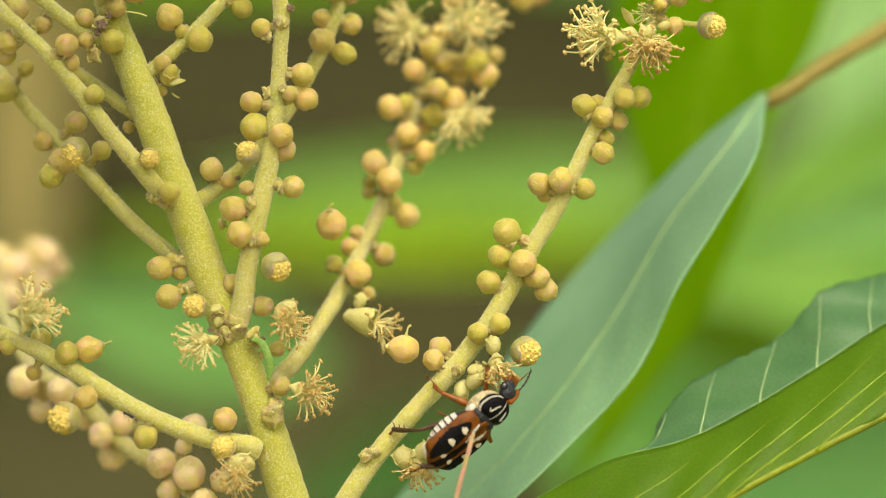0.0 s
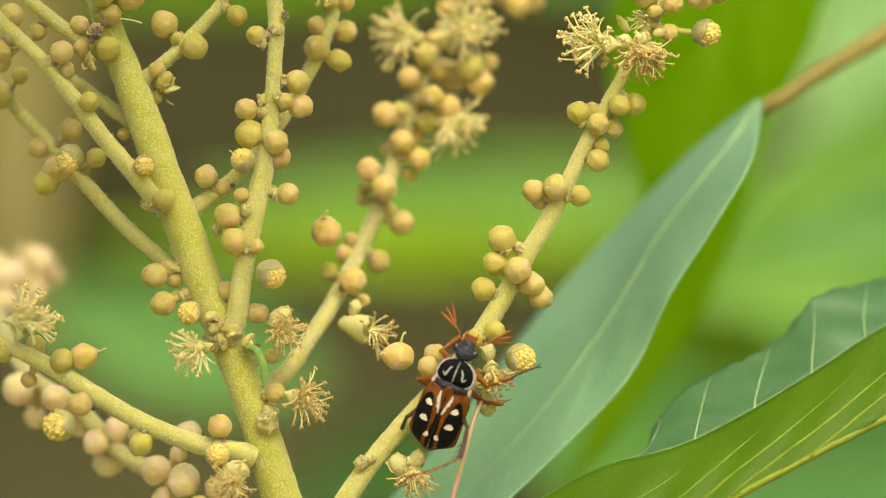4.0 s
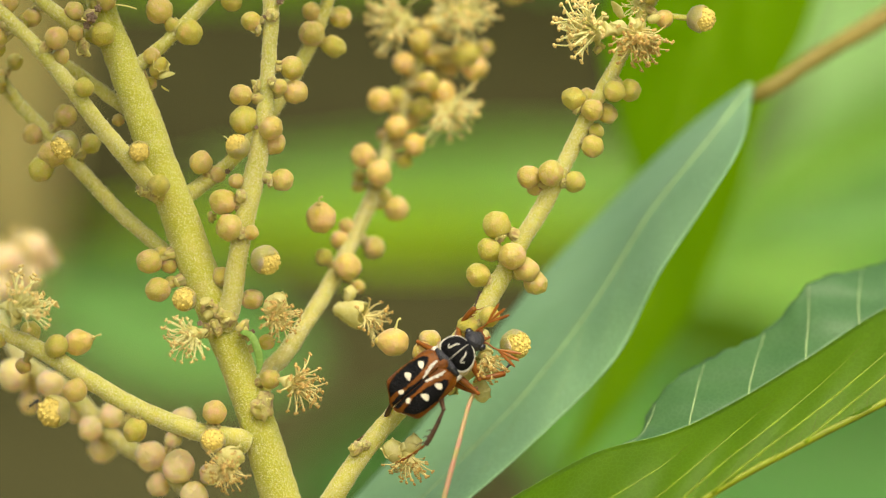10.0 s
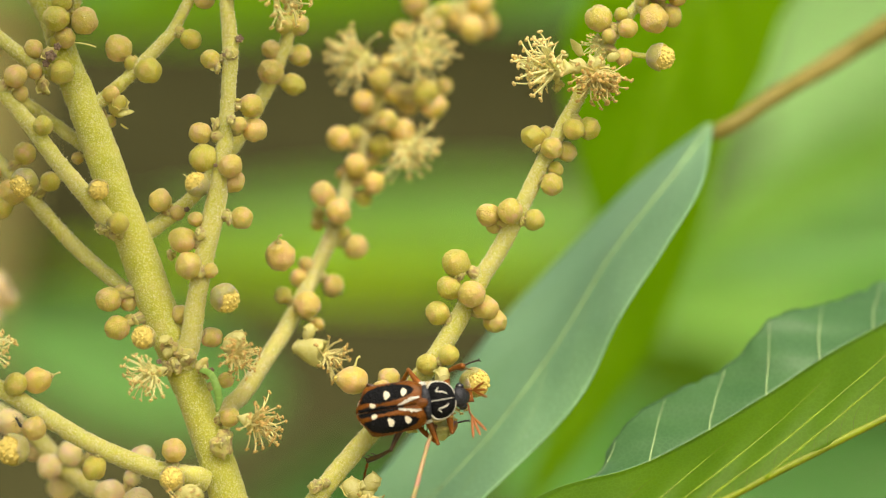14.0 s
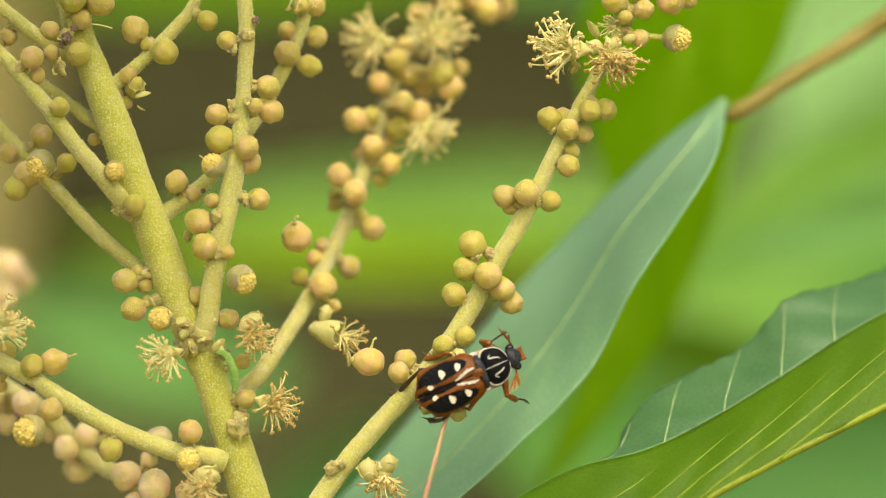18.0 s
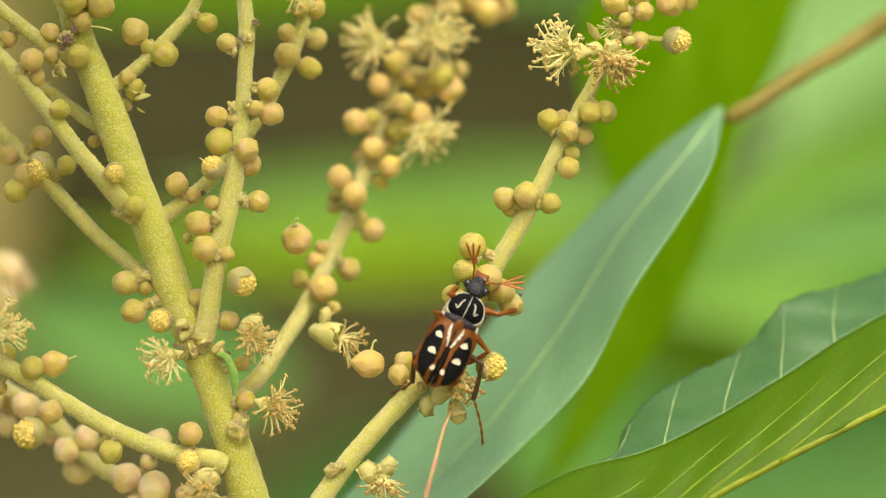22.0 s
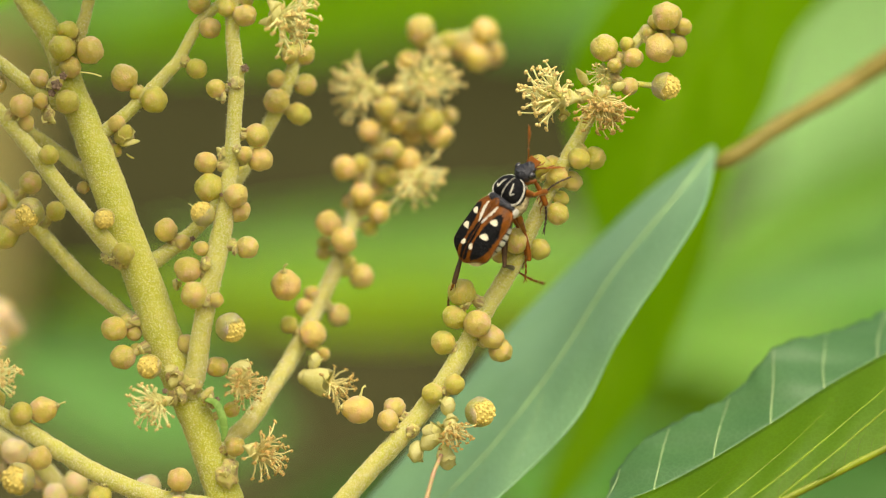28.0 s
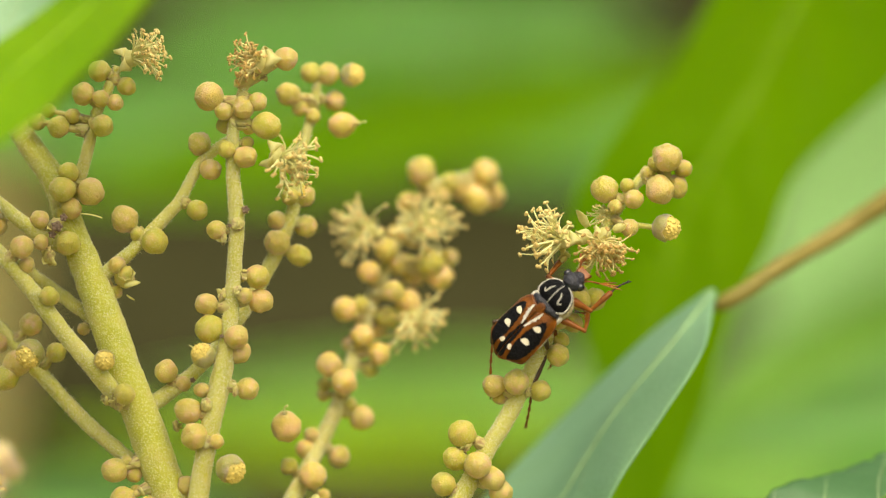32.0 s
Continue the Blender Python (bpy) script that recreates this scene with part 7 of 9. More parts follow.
    walk(LEGS["front", 1][0], [(t, limb(1, 2.9, -0.75, w, i, j, k)) for t, w, i, j, k in (
        (0, 0.279, 0.1, -0.322, -0.899), (0.5, 0.21, -0.086, -0.362, -0.904), (1, 0.132, -0.268, -0.386, -0.873), (1.5, 0.111, -0.328, -0.423, -0.837), (2, 0.07, -0.424, -0.462, -0.776),
        (2.25, 0.013, 0.544, 0.452, 0.707), (2.5, 0.096, 0.65, 0.43, 0.619), (2.75, 0.271, 0.643, 0.265, 0.665), (3, 0.43, 0.598, 0.084, 0.671), (3.25, 0.405, 0.638, 0.102, 0.647),
        (3.5, 0.377, 0.676, 0.12, 0.622), (5.5, 0.356, 0.73, 0.121, 0.571), (6, 0.317, 0.861, 0.084, 0.389), (6.5, 0.331, 0.848, 0.083, 0.406), (7, 0.345, 0.834, 0.081, 0.423),
        (8, 0.297, 0.894, 0.072, 0.328), (9, 0.349, 0.915, 0.014, 0.204), (9.5, 0.346, 0.839, 0.092, 0.411), (10, 0.324, 0.717, 0.165, 0.595), (11, 0.24, 0.683, 0.249, 0.643),
        (12, 0.26, 0.685, 0.23, 0.641), (12.5, 0.265, 0.685, 0.225, 0.64), (13, 0.269, 0.686, 0.221, 0.639), (14, 0.243, 0.667, 0.247, 0.66), (14.5, 0.166, 0.715, 0.319, 0.6),
        (15, 0.087, 0.75, 0.386, 0.53), (17.5, 0.252, 0.749, 0.271, 0.55), (18, 0.347, 0.698, 0.197, 0.595), (19, 0.47, 0.695, 0.065, 0.541), (19.5, 0.27, 0.623, 0.301, 0.67),
        (20, 0.039, 0.478, 0.501, 0.72), (21, 0.2, 0.594, 0.377, 0.682), (22, 0.236, 0.584, 0.336, 0.7), (23, 0.258, 0.624, 0.318, 0.665), (23.5, 0.365, 0.614, 0.202, 0.67),
        (24, 0.462, 0.589, 0.08, 0.658), (24.12, 0.452, 0.536, 0.12, 0.703), (24.25, 0.438, 0.48, 0.159, 0.743), (24.38, 0.422, 0.421, 0.196, 0.778), (24.5, 0.403, 0.359, 0.233, 0.809),
        (25.5, 0.42, 0.381, 0.198, 0.799), (26.5, 0.437, 0.403, 0.162, 0.788), (26.75, 0.461, 0.478, 0.095, 0.742), (27, 0.479, 0.546, 0.026, 0.686), (27.25, 0.448, 0.507, 0.101, 0.729),
        (27.5, 0.412, 0.462, 0.175, 0.765), (28, 0.35, 0.387, 0.286, 0.804), (29, 0.45, 0.54, 0.1, 0.704), (29.5, 0.438, 0.505, 0.133, 0.732), (30, 0.424, 0.468, 0.165, 0.758),
        (30.5, 0.441, 0.535, 0.119, 0.711), (31, 0.453, 0.598, 0.073, 0.658), (31.5, 0.28, 0.72, 0.228, 0.593), (32, 0.087, 0.789, 0.367, 0.484),
    )])
    walk(LEGS["front", 1][1], [(t, limb(0, 0, 2.5, w, i, j, k)) for t, w, i, j, k in (
        (0, 0.463, 0.541, -0.702, -0.013), (0.5, 0.583, 0.58, -0.566, -0.054), (1, 0.661, 0.621, -0.406, -0.109), (1.5, 0.807, 0.58, -0.099, 0.05), (2, 0.876, 0.458, -0.116, -0.098),
        (2.25, 0.826, 0.489, -0.133, -0.247), (2.5, 0.775, 0.466, -0.159, -0.396), (2.75, 0.73, 0.52, 0.055, -0.439), (3, 0.666, 0.569, 0.266, -0.402), (3.25, 0.725, 0.465, 0.303, -0.408),
        (3.5, 0.769, 0.355, 0.342, -0.408), (5.5, 0.691, 0.28, 0.588, -0.314), (6, 0.494, 0.216, 0.725, -0.429), (6.5, 0.526, 0.215, 0.715, -0.408), (7, 0.558, 0.213, 0.703, -0.387),
        (8, 0.545, -0.012, 0.797, -0.26), (9, 0.524, -0.042, 0.823, -0.218), (9.5, 0.643, 0.173, 0.659, -0.349), (10, 0.678, 0.428, 0.466, -0.375), (11, 0.565, 0.62, 0.407, -0.362),
        (12, 0.605, 0.51, 0.603, -0.099), (12.5, 0.522, 0.633, 0.478, -0.313), (13, 0.396, 0.7, 0.315, -0.504), (14, 0.327, 0.77, 0.238, -0.494), (14.5, 0.481, 0.641, 0.215, -0.559),
        (15, 0.603, 0.477, 0.189, -0.611), (17.5, 0.469, 0.501, 0.185, -0.704), (18, 0.457, 0.513, 0.319, -0.653), (19, 0.216, 0.481, 0.163, -0.833), (19.5, 0.498, 0.617, 0.137, -0.594),
        (20, 0.782, 0.511, 0.08, -0.349), (21, 0.688, 0.499, 0.173, -0.498), (22, 0.696, 0.458, 0.163, -0.528), (23, 0.694, 0.421, 0.31, -0.496), (23.5, 0.708, 0.349, 0.336, -0.513),
        (24, 0.731, 0.277, 0.362, -0.508), (24.12, 0.714, 0.401, 0.296, -0.492), (24.25, 0.685, 0.519, 0.233, -0.455), (24.38, 0.645, 0.628, 0.176, -0.398), (24.5, 0.596, 0.725, 0.125, -0.323),
        (25.5, 0.435, 0.838, 0.163, -0.286), (26.5, 0.252, 0.918, 0.181, -0.246), (26.75, 0.229, 0.879, 0.213, -0.361), (27, 0.203, 0.824, 0.247, -0.468), (27.25, 0.309, 0.874, 0.282, -0.248),
        (27.5, 0.415, 0.854, 0.312, -0.023), (28, 0.395, 0.895, 0.188, -0.089), (29, 0.414, 0.773, 0.29, -0.384), (29.5, 0.555, 0.715, 0.337, -0.257), (30, 0.684, 0.62, 0.362, -0.132),
        (30.5, 0.575, 0.618, 0.53, -0.077), (31, 0.428, 0.614, 0.663, -0.018), (31.5, 0.588, 0.461, 0.621, -0.236), (32, 0.697, 0.253, 0.524, -0.42),
    )])
    walk(LEGS["front", 1][2], [(t, limb(x, y, z, w, i, j, k)) for t, x, y, z, w, i, j, k in (
        (0, -1.79, -1.3, 0.96, 0.68, 0.611, -0.401, -0.061), (0.5, -1.95, -1.66, 1.65, 0.761, 0.608, -0.185, -0.131), (1, -1.82, -1.98, 2.23, 0.776, 0.597, 0.045, -0.198), (1.5, -0.28, -2.55, 3.33, 0.618, 0.727, -0.026, -0.297),
        (2, -0.79, -2.1, 4, 0.485, 0.753, -0.094, -0.435), (2.25, -1.25, -2, 3.81, 0.545, 0.615, 0.035, -0.57), (2.5, -1.66, -1.61, 3.89, 0.574, 0.451, 0.183, -0.659), (2.75, -1.02, -2.18, 3.72, 0.47, 0.506, 0.396, -0.605),
        (3, -0.28, -2.62, 3.07, 0.348, 0.547, 0.579, -0.495), (3.25, 0.16, -2.49, 3.53, 0.469, 0.402, 0.536, -0.575), (3.5, 0.64, -2.23, 3.89, 0.568, 0.233, 0.481, -0.627), (5.5, 1.72, -2.04, 2.91, 0.4, 0.308, 0.656, -0.561),
        (6, 1.43, -2.26, 2.11, 0.252, 0.152, 0.755, -0.586), (6.5, 1.56, -2.18, 2.19, 0.135, 0.28, 0.669, -0.676), (7, 1.67, -2.11, 2.29, 0.003, 0.392, 0.558, -0.732), (8, 2.36, -1.08, 1.77, 0.012, -0.281, -0.5, 0.819),
        (9, 2.38, -0.85, 1.54, 0.054, -0.14, -0.631, 0.761), (9.5, 1.96, -1.84, 2.69, 0.049, 0.346, 0.599, -0.72), (10, 0.84, -2.51, 3.04, 0.13, 0.539, 0.552, -0.623), (11, 0.03, -2.69, 2.23, 0.166, 0.634, 0.458, -0.601),
        (12, 1.7, -1.99, 1.83, 0.06, 0.702, 0.464, -0.537), (12.5, 0.28, -2.59, 1.8, 0.098, 0.66, 0.47, -0.578), (13, -1.23, -2.35, 2.02, 0.136, 0.614, 0.474, -0.616), (14, -1.63, -1.99, 1.69, 0.311, 0.514, 0.494, -0.629),
        (14.5, -1.37, -2.31, 2.73, 0.363, 0.435, 0.412, -0.714), (15, -0.96, -2.18, 3.78, 0.405, 0.345, 0.32, -0.784), (17.5, -1.43, -1.97, 3.66, 0.273, 0.38, 0.351, -0.811), (18, -1.02, -2.39, 3.23, 0.274, 0.379, 0.5, -0.729),
        (19, -1.98, -1.3, 3.8, 0.029, -0.438, -0.382, 0.813), (19.5, -1.61, -2.1, 3.04, 0.321, 0.556, 0.366, -0.674), (20, -0.62, -2.31, 3.76, 0.661, 0.466, 0.251, -0.533), (21, -0.7, -2.32, 3.69, 0.525, 0.45, 0.431, -0.58),
        (22, -0.69, -2.19, 3.93, 0.493, 0.481, 0.483, -0.54), (23, 0.03, -2.41, 3.73, 0.384, 0.523, 0.451, -0.613), (23.5, 0.32, -2.27, 3.93, 0.448, 0.332, 0.458, -0.692), (24, 0.67, -2.09, 4.08, 0.537, 0.135, 0.452, -0.699),
        (24.12, 0.07, -2.33, 3.86, 0.472, 0.339, 0.499, -0.643), (24.25, -0.41, -2.49, 3.45, 0.398, 0.518, 0.539, -0.532), (24.38, -0.74, -2.57, 2.9, 0.316, 0.656, 0.573, -0.377), (24.5, -0.86, -2.55, 2.28, 0.228, 0.743, 0.6, -0.189),
        (25.5, -0.91, -2.22, 1.26, 0.396, 0.653, 0.577, -0.288), (26.5, -0.97, -1.49, 0.47, 0.548, 0.527, 0.538, -0.363), (26.75, -1.45, -1.5, 0.78, 0.331, 0.586, 0.651, -0.351), (27, -1.81, -1.53, 1.2, 0.087, 0.625, 0.698, -0.339),
        (27.25, -0.7, -1.84, 0.65, 0.369, 0.552, 0.652, -0.366), (27.5, 0.59, -1.95, 0.73, 0.612, 0.438, 0.533, -0.387), (28, -0.03, -2, 0.69, 0.691, 0.432, 0.493, -0.305), (29, -0.95, -2.33, 1.52, 0.475, 0.46, 0.498, -0.561),
        (29.5, 0.02, -2.61, 1.82, 0.559, 0.425, 0.509, -0.497), (30, 0.89, -2.55, 2.42, 0.639, 0.379, 0.509, -0.435), (30.5, 1.39, -2.14, 1.62, 0.562, 0.342, 0.628, -0.416), (31, 1.47, -1.48, 0.79, 0.466, 0.309, 0.732, -0.39),
        (31.5, 1.38, -2.26, 1.97, 0.402, 0.283, 0.615, -0.617), (32, 1.4, -2.14, 3.37, 0.364, 0.284, 0.414, -0.784),
    )])
    walk(LEGS["mid", -1][0], [(t, limb(-1.5, 0.6, -1, w, i, j, k)) for t, w, i, j, k in (
        (0, 0.387, 0.794, -0.421, -0.205), (1, 0.394, 0.767, -0.433, -0.262), (1.5, 0.499, 0.663, -0.402, -0.387), (2, 0.537, 0.616, -0.384, -0.43), (2.5, 0.51, 0.693, -0.376, -0.344),
        (3, 0.561, 0.699, -0.324, -0.303), (3.5, 0.516, 0.734, -0.341, -0.28), (5.5, 0.435, 0.731, -0.407, -0.333), (6, 0.43, 0.733, -0.41, -0.332), (7, 0.419, 0.737, -0.416, -0.329),
        (8, 0.409, 0.741, -0.421, -0.327), (9, 0.399, 0.745, -0.426, -0.324), (10, 0.388, 0.748, -0.432, -0.321), (11, 0.378, 0.752, -0.437, -0.318), (12, 0.367, 0.755, -0.442, -0.316),
        (13, 0.385, 0.786, -0.417, -0.244), (14, 0.391, 0.769, -0.423, -0.277), (15, 0.487, 0.722, -0.38, -0.311), (16.25, 0.383, 0.793, -0.411, -0.235), (17.5, 0.27, 0.847, -0.432, -0.153),
        (18, 0.596, 0.726, -0.309, -0.147), (19, 0.68, 0.665, -0.269, -0.15), (19.5, 0.739, 0.524, -0.325, -0.273), (20, 0.766, 0.36, -0.367, -0.385), (21, 0.851, 0.406, -0.143, -0.301),
        (22, 0.885, 0.116, -0.216, -0.396), (23, 0.881, 0.113, -0.232, -0.397), (24, 0.809, 0.109, -0.425, -0.391), (24.5, 0.857, 0.018, -0.268, -0.44), (25, 0.892, 0.056, 0.091, -0.439),
        (25.5, 0.81, 0.087, 0.438, -0.379), (26, 0.622, 0.106, 0.728, -0.27), (26.5, 0.351, 0.111, 0.921, -0.126), (27, 0.351, 0.111, 0.921, -0.126), (27.5, 0.351, 0.111, 0.921, -0.126),
        (28, 0.351, 0.111, 0.921, -0.126), (29, 0.351, 0.111, 0.921, -0.126), (30, 0.351, 0.111, 0.921, -0.126), (31, 0.351, 0.111, 0.921, -0.126), (32, 0.351, 0.111, 0.921, -0.126),
    )])
    walk(LEGS["mid", -1][1], [(t, limb(0, 0, 3.0, w, i, j, k)) for t, w, i, j, k in (
        (0, 0.396, 0.097, 0.566, -0.716), (1, 0.413, 0.014, 0.579, -0.703), (1.5, 0.4, 0.057, 0.61, -0.681), (2, 0.444, 0.002, 0.642, -0.625), (2.5, 0.472, 0.052, 0.544, -0.692),
        (3, 0.447, 0.205, 0.565, -0.663), (3.5, 0.476, 0.072, 0.697, -0.532), (5.5, 0.415, -0.02, 0.707, -0.573), (6, 0.416, -0.026, 0.703, -0.577), (7, 0.417, -0.037, 0.695, -0.584),
        (8, 0.419, -0.049, 0.688, -0.591), (9, 0.421, -0.061, 0.68, -0.597), (10, 0.422, -0.073, 0.672, -0.604), (11, 0.423, -0.085, 0.665, -0.61), (12, 0.424, -0.097, 0.657, -0.616),
        (13, 0.478, -0.061, 0.605, -0.634), (14, 0.465, -0.074, 0.631, -0.616), (15, 0.487, -0.011, 0.689, -0.537), (16.25, 0.555, -0.076, 0.465, -0.686), (17.5, 0.591, -0.151, 0.205, -0.765),
        (18, 0.655, 0.123, 0.319, -0.674), (19, 0.616, 0.275, 0.411, -0.613), (19.5, 0.489, 0.274, 0.681, -0.471), (20, 0.314, 0.275, 0.87, -0.264), (21, 0.51, 0.34, 0.779, -0.128),
        (22, 0.259, 0.424, 0.867, 0.027), (23, 0.25, 0.42, 0.872, 0.031), (24, 0.119, 0.395, 0.905, -0.105), (24.5, 0.15, 0.417, 0.892, 0.091), (25, 0.404, 0.389, 0.763, 0.322),
        (25.5, 0.596, 0.324, 0.524, 0.515), (26, 0.696, 0.228, 0.211, 0.648), (26.5, 0.688, 0.107, -0.131, 0.706), (27, 0.688, 0.107, -0.131, 0.706), (27.5, 0.688, 0.107, -0.131, 0.706),
        (28, 0.688, 0.107, -0.131, 0.706), (29, 0.688, 0.107, -0.131, 0.706), (30, 0.688, 0.107, -0.131, 0.706), (31, 0.688, 0.107, -0.131, 0.706), (32, 0.688, 0.107, -0.131, 0.706),
    )])
    walk(LEGS["mid", -1][2], [(t, limb(x, y, z, w, i, j, k)) for t, x, y, z, w, i, j, k in (
        (0, 0.93, -2.66, 4.02, 0.313, 0.088, 0.56, -0.762), (1, 1.38, -2.48, 3.99, 0.346, -0.017, 0.545, -0.764), (1.5, 1.23, -2.63, 3.75, 0.395, -0.06, 0.584, -0.706), (2, 1.7, -2.41, 3.52, 0.393, -0.046, 0.627, -0.671),
        (2.5, 1.32, -2.41, 4.21, 0.433, 0, 0.501, -0.75), (3, 0.7, -2.79, 3.84, 0.481, -0.049, 0.64, -0.598), (3.5, 1.76, -2.43, 3.05, 0.478, -0.077, 0.599, -0.638), (5.5, 1.83, -2.38, 3, 0.406, -0.165, 0.606, -0.663),
        (6, 1.84, -2.37, 3.03, 0.404, -0.168, 0.603, -0.667), (7, 1.87, -2.34, 3.09, 0.399, -0.173, 0.596, -0.675), (8, 1.9, -2.31, 3.15, 0.393, -0.178, 0.588, -0.684), (9, 1.94, -2.28, 3.2, 0.388, -0.183, 0.581, -0.692),
        (10, 1.97, -2.25, 3.26, 0.383, -0.187, 0.574, -0.699), (11, 2, -2.22, 3.31, 0.378, -0.192, 0.566, -0.707), (12, 2.03, -2.18, 3.35, 0.373, -0.196, 0.558, -0.715), (13, 1.97, -2.13, 3.78, 0.411, -0.144, 0.511, -0.741),
        (14, 2.03, -2.13, 3.58, 0.398, -0.154, 0.539, -0.726), (15, 2.05, -2.19, 3.15, 0.422, -0.09, 0.614, -0.661), (16.25, 1.86, -1.66, 4.67, 0.417, -0.133, 0.499, -0.748), (17.5, 1.42, -0.4, 5.61, 0.403, -0.173, 0.372, -0.818),
        (18, 0.76, -1.78, 5.3, 0.491, 0.102, 0.548, -0.67), (19, 0.51, -2.53, 4.53, 0.384, 0.356, 0.436, -0.732), (19.5, 1.22, -2.73, 2.77, 0.335, 0.243, 0.677, -0.609), (20, 1.2, -1.89, 1.01, 0.27, 0.158, 0.861, -0.401),
        (21, 2.12, -1.64, 1.66, 0.487, 0.253, 0.782, -0.294), (22, 1.42, -0.52, 0.41, 0.277, 0.303, 0.904, -0.117), (23, 1.38, -0.46, 0.38, 0.284, 0.293, 0.906, -0.114), (24, 0.4, -0.85, 0.15, 0.152, 0.236, 0.932, -0.228),
        (24.5, 1.03, 0.11, 0.19, 0.22, 0.278, 0.934, -0.044), (25, 2.6, 0.53, 1.6, 0.508, 0.313, 0.789, 0.15), (25.5, 2.88, 0.46, 3.72, 0.714, 0.325, 0.527, 0.327), (26, 1.77, -0.13, 5.42, 0.806, 0.31, 0.189, 0.468),
        (26.5, -0.09, -1, 5.83, 0.769, 0.262, -0.173, 0.557), (27, -0.09, -1, 5.83, 0.769, 0.262, -0.173, 0.557), (27.5, -0.09, -1, 5.83, 0.769, 0.262, -0.173, 0.557), (28, -0.09, -1, 5.83, 0.769, 0.262, -0.173, 0.557),
        (29, -0.09, -1, 5.83, 0.769, 0.262, -0.173, 0.557), (30, -0.09, -1, 5.83, 0.769, 0.262, -0.173, 0.557), (31, -0.09, -1, 5.83, 0.769, 0.262, -0.173, 0.557), (32, -0.09, -1, 5.83, 0.769, 0.262, -0.173, 0.557),
    )])
    walk(LEGS["mid", 1][0], [(t, limb(1.5, 0.6, -1, w, i, j, k)) for t, w, i, j, k in (
        (0, 0.602, 0.532, 0.394, 0.447), (1, 0.602, 0.532, 0.394, 0.447), (1.5, 0.602, 0.532, 0.394, 0.447), (1.75, 0.723, 0.474, 0.243, 0.44), (2, 0.814, 0.398, 0.081, 0.415),
        (2.25, 0.641, 0.576, 0.295, 0.413), (2.5, 0.399, 0.692, 0.477, 0.367), (3, 0.472, 0.655, 0.432, 0.402), (3.12, 0.451, 0.7, 0.433, 0.344), (3.25, 0.428, 0.741, 0.432, 0.285),
        (3.38, 0.402, 0.778, 0.428, 0.224), (3.5, 0.374, 0.81, 0.422, 0.162), (5.5, 0.329, 0.663, 0.491, 0.459), (5.62, 0.326, 0.647, 0.493, 0.482), (5.75, 0.322, 0.63, 0.495, 0.505),
        (5.88, 0.318, 0.613, 0.496, 0.527), (6, 0.313, 0.595, 0.496, 0.549), (7, 0.333, 0.575, 0.476, 0.576), (8, 0.338, 0.566, 0.469, 0.588), (9, 0.365, 0.582, 0.447, 0.573),
        (10, 0.331, 0.569, 0.476, 0.583), (11, 0.321, 0.543, 0.48, 0.61), (12, 0.331, 0.547, 0.472, 0.608), (13, 0.277, 0.59, 0.53, 0.543), (14, 0.337, 0.539, 0.464, 0.618),
        (15, 0.196, 0.633, 0.6, 0.448), (16.25, 0.376, 0.679, 0.497, 0.387), (17.5, 0.538, 0.692, 0.37, 0.307), (18, 0.675, 0.682, 0.212, 0.188), (19, 0.584, 0.663, 0.351, 0.309),
        (20, 0.656, 0.628, 0.291, 0.3), (21, 0.564, 0.633, 0.395, 0.355), (22, 0.552, 0.63, 0.407, 0.363), (23, 0.54, 0.628, 0.42, 0.372), (24, 0.599, 0.622, 0.363, 0.351),
        (24.5, 0.375, 0.664, 0.531, 0.369), (25, 0.305, 0.734, 0.555, 0.243), (25.5, 0.228, 0.786, 0.565, 0.109), (26, 0.144, 0.816, 0.559, -0.027), (26.5, 0.056, 0.825, 0.538, -0.162),
        (26.75, 0.098, -0.835, -0.514, 0.172), (27, 0.248, -0.824, -0.477, 0.178), (27.25, 0.239, -0.82, -0.482, 0.197), (27.5, 0.23, -0.815, -0.486, 0.215), (27.75, 0.036, -0.827, -0.533, 0.173),
        (28, 0.159, 0.805, 0.558, -0.124), (29, 0.015, 0.802, 0.583, 0.129), (29.5, 0.019, -0.805, -0.59, -0.067), (30, 0.054, -0.803, -0.593, -0.005), (30.25, 0.023, -0.8, -0.581, -0.145),
        (30.5, 0.009, 0.781, 0.558, 0.281), (30.75, 0.04, 0.745, 0.522, 0.412), (31, 0.07, 0.694, 0.477, 0.535), (32, 0.13, 0.692, 0.432, 0.564),
    )])
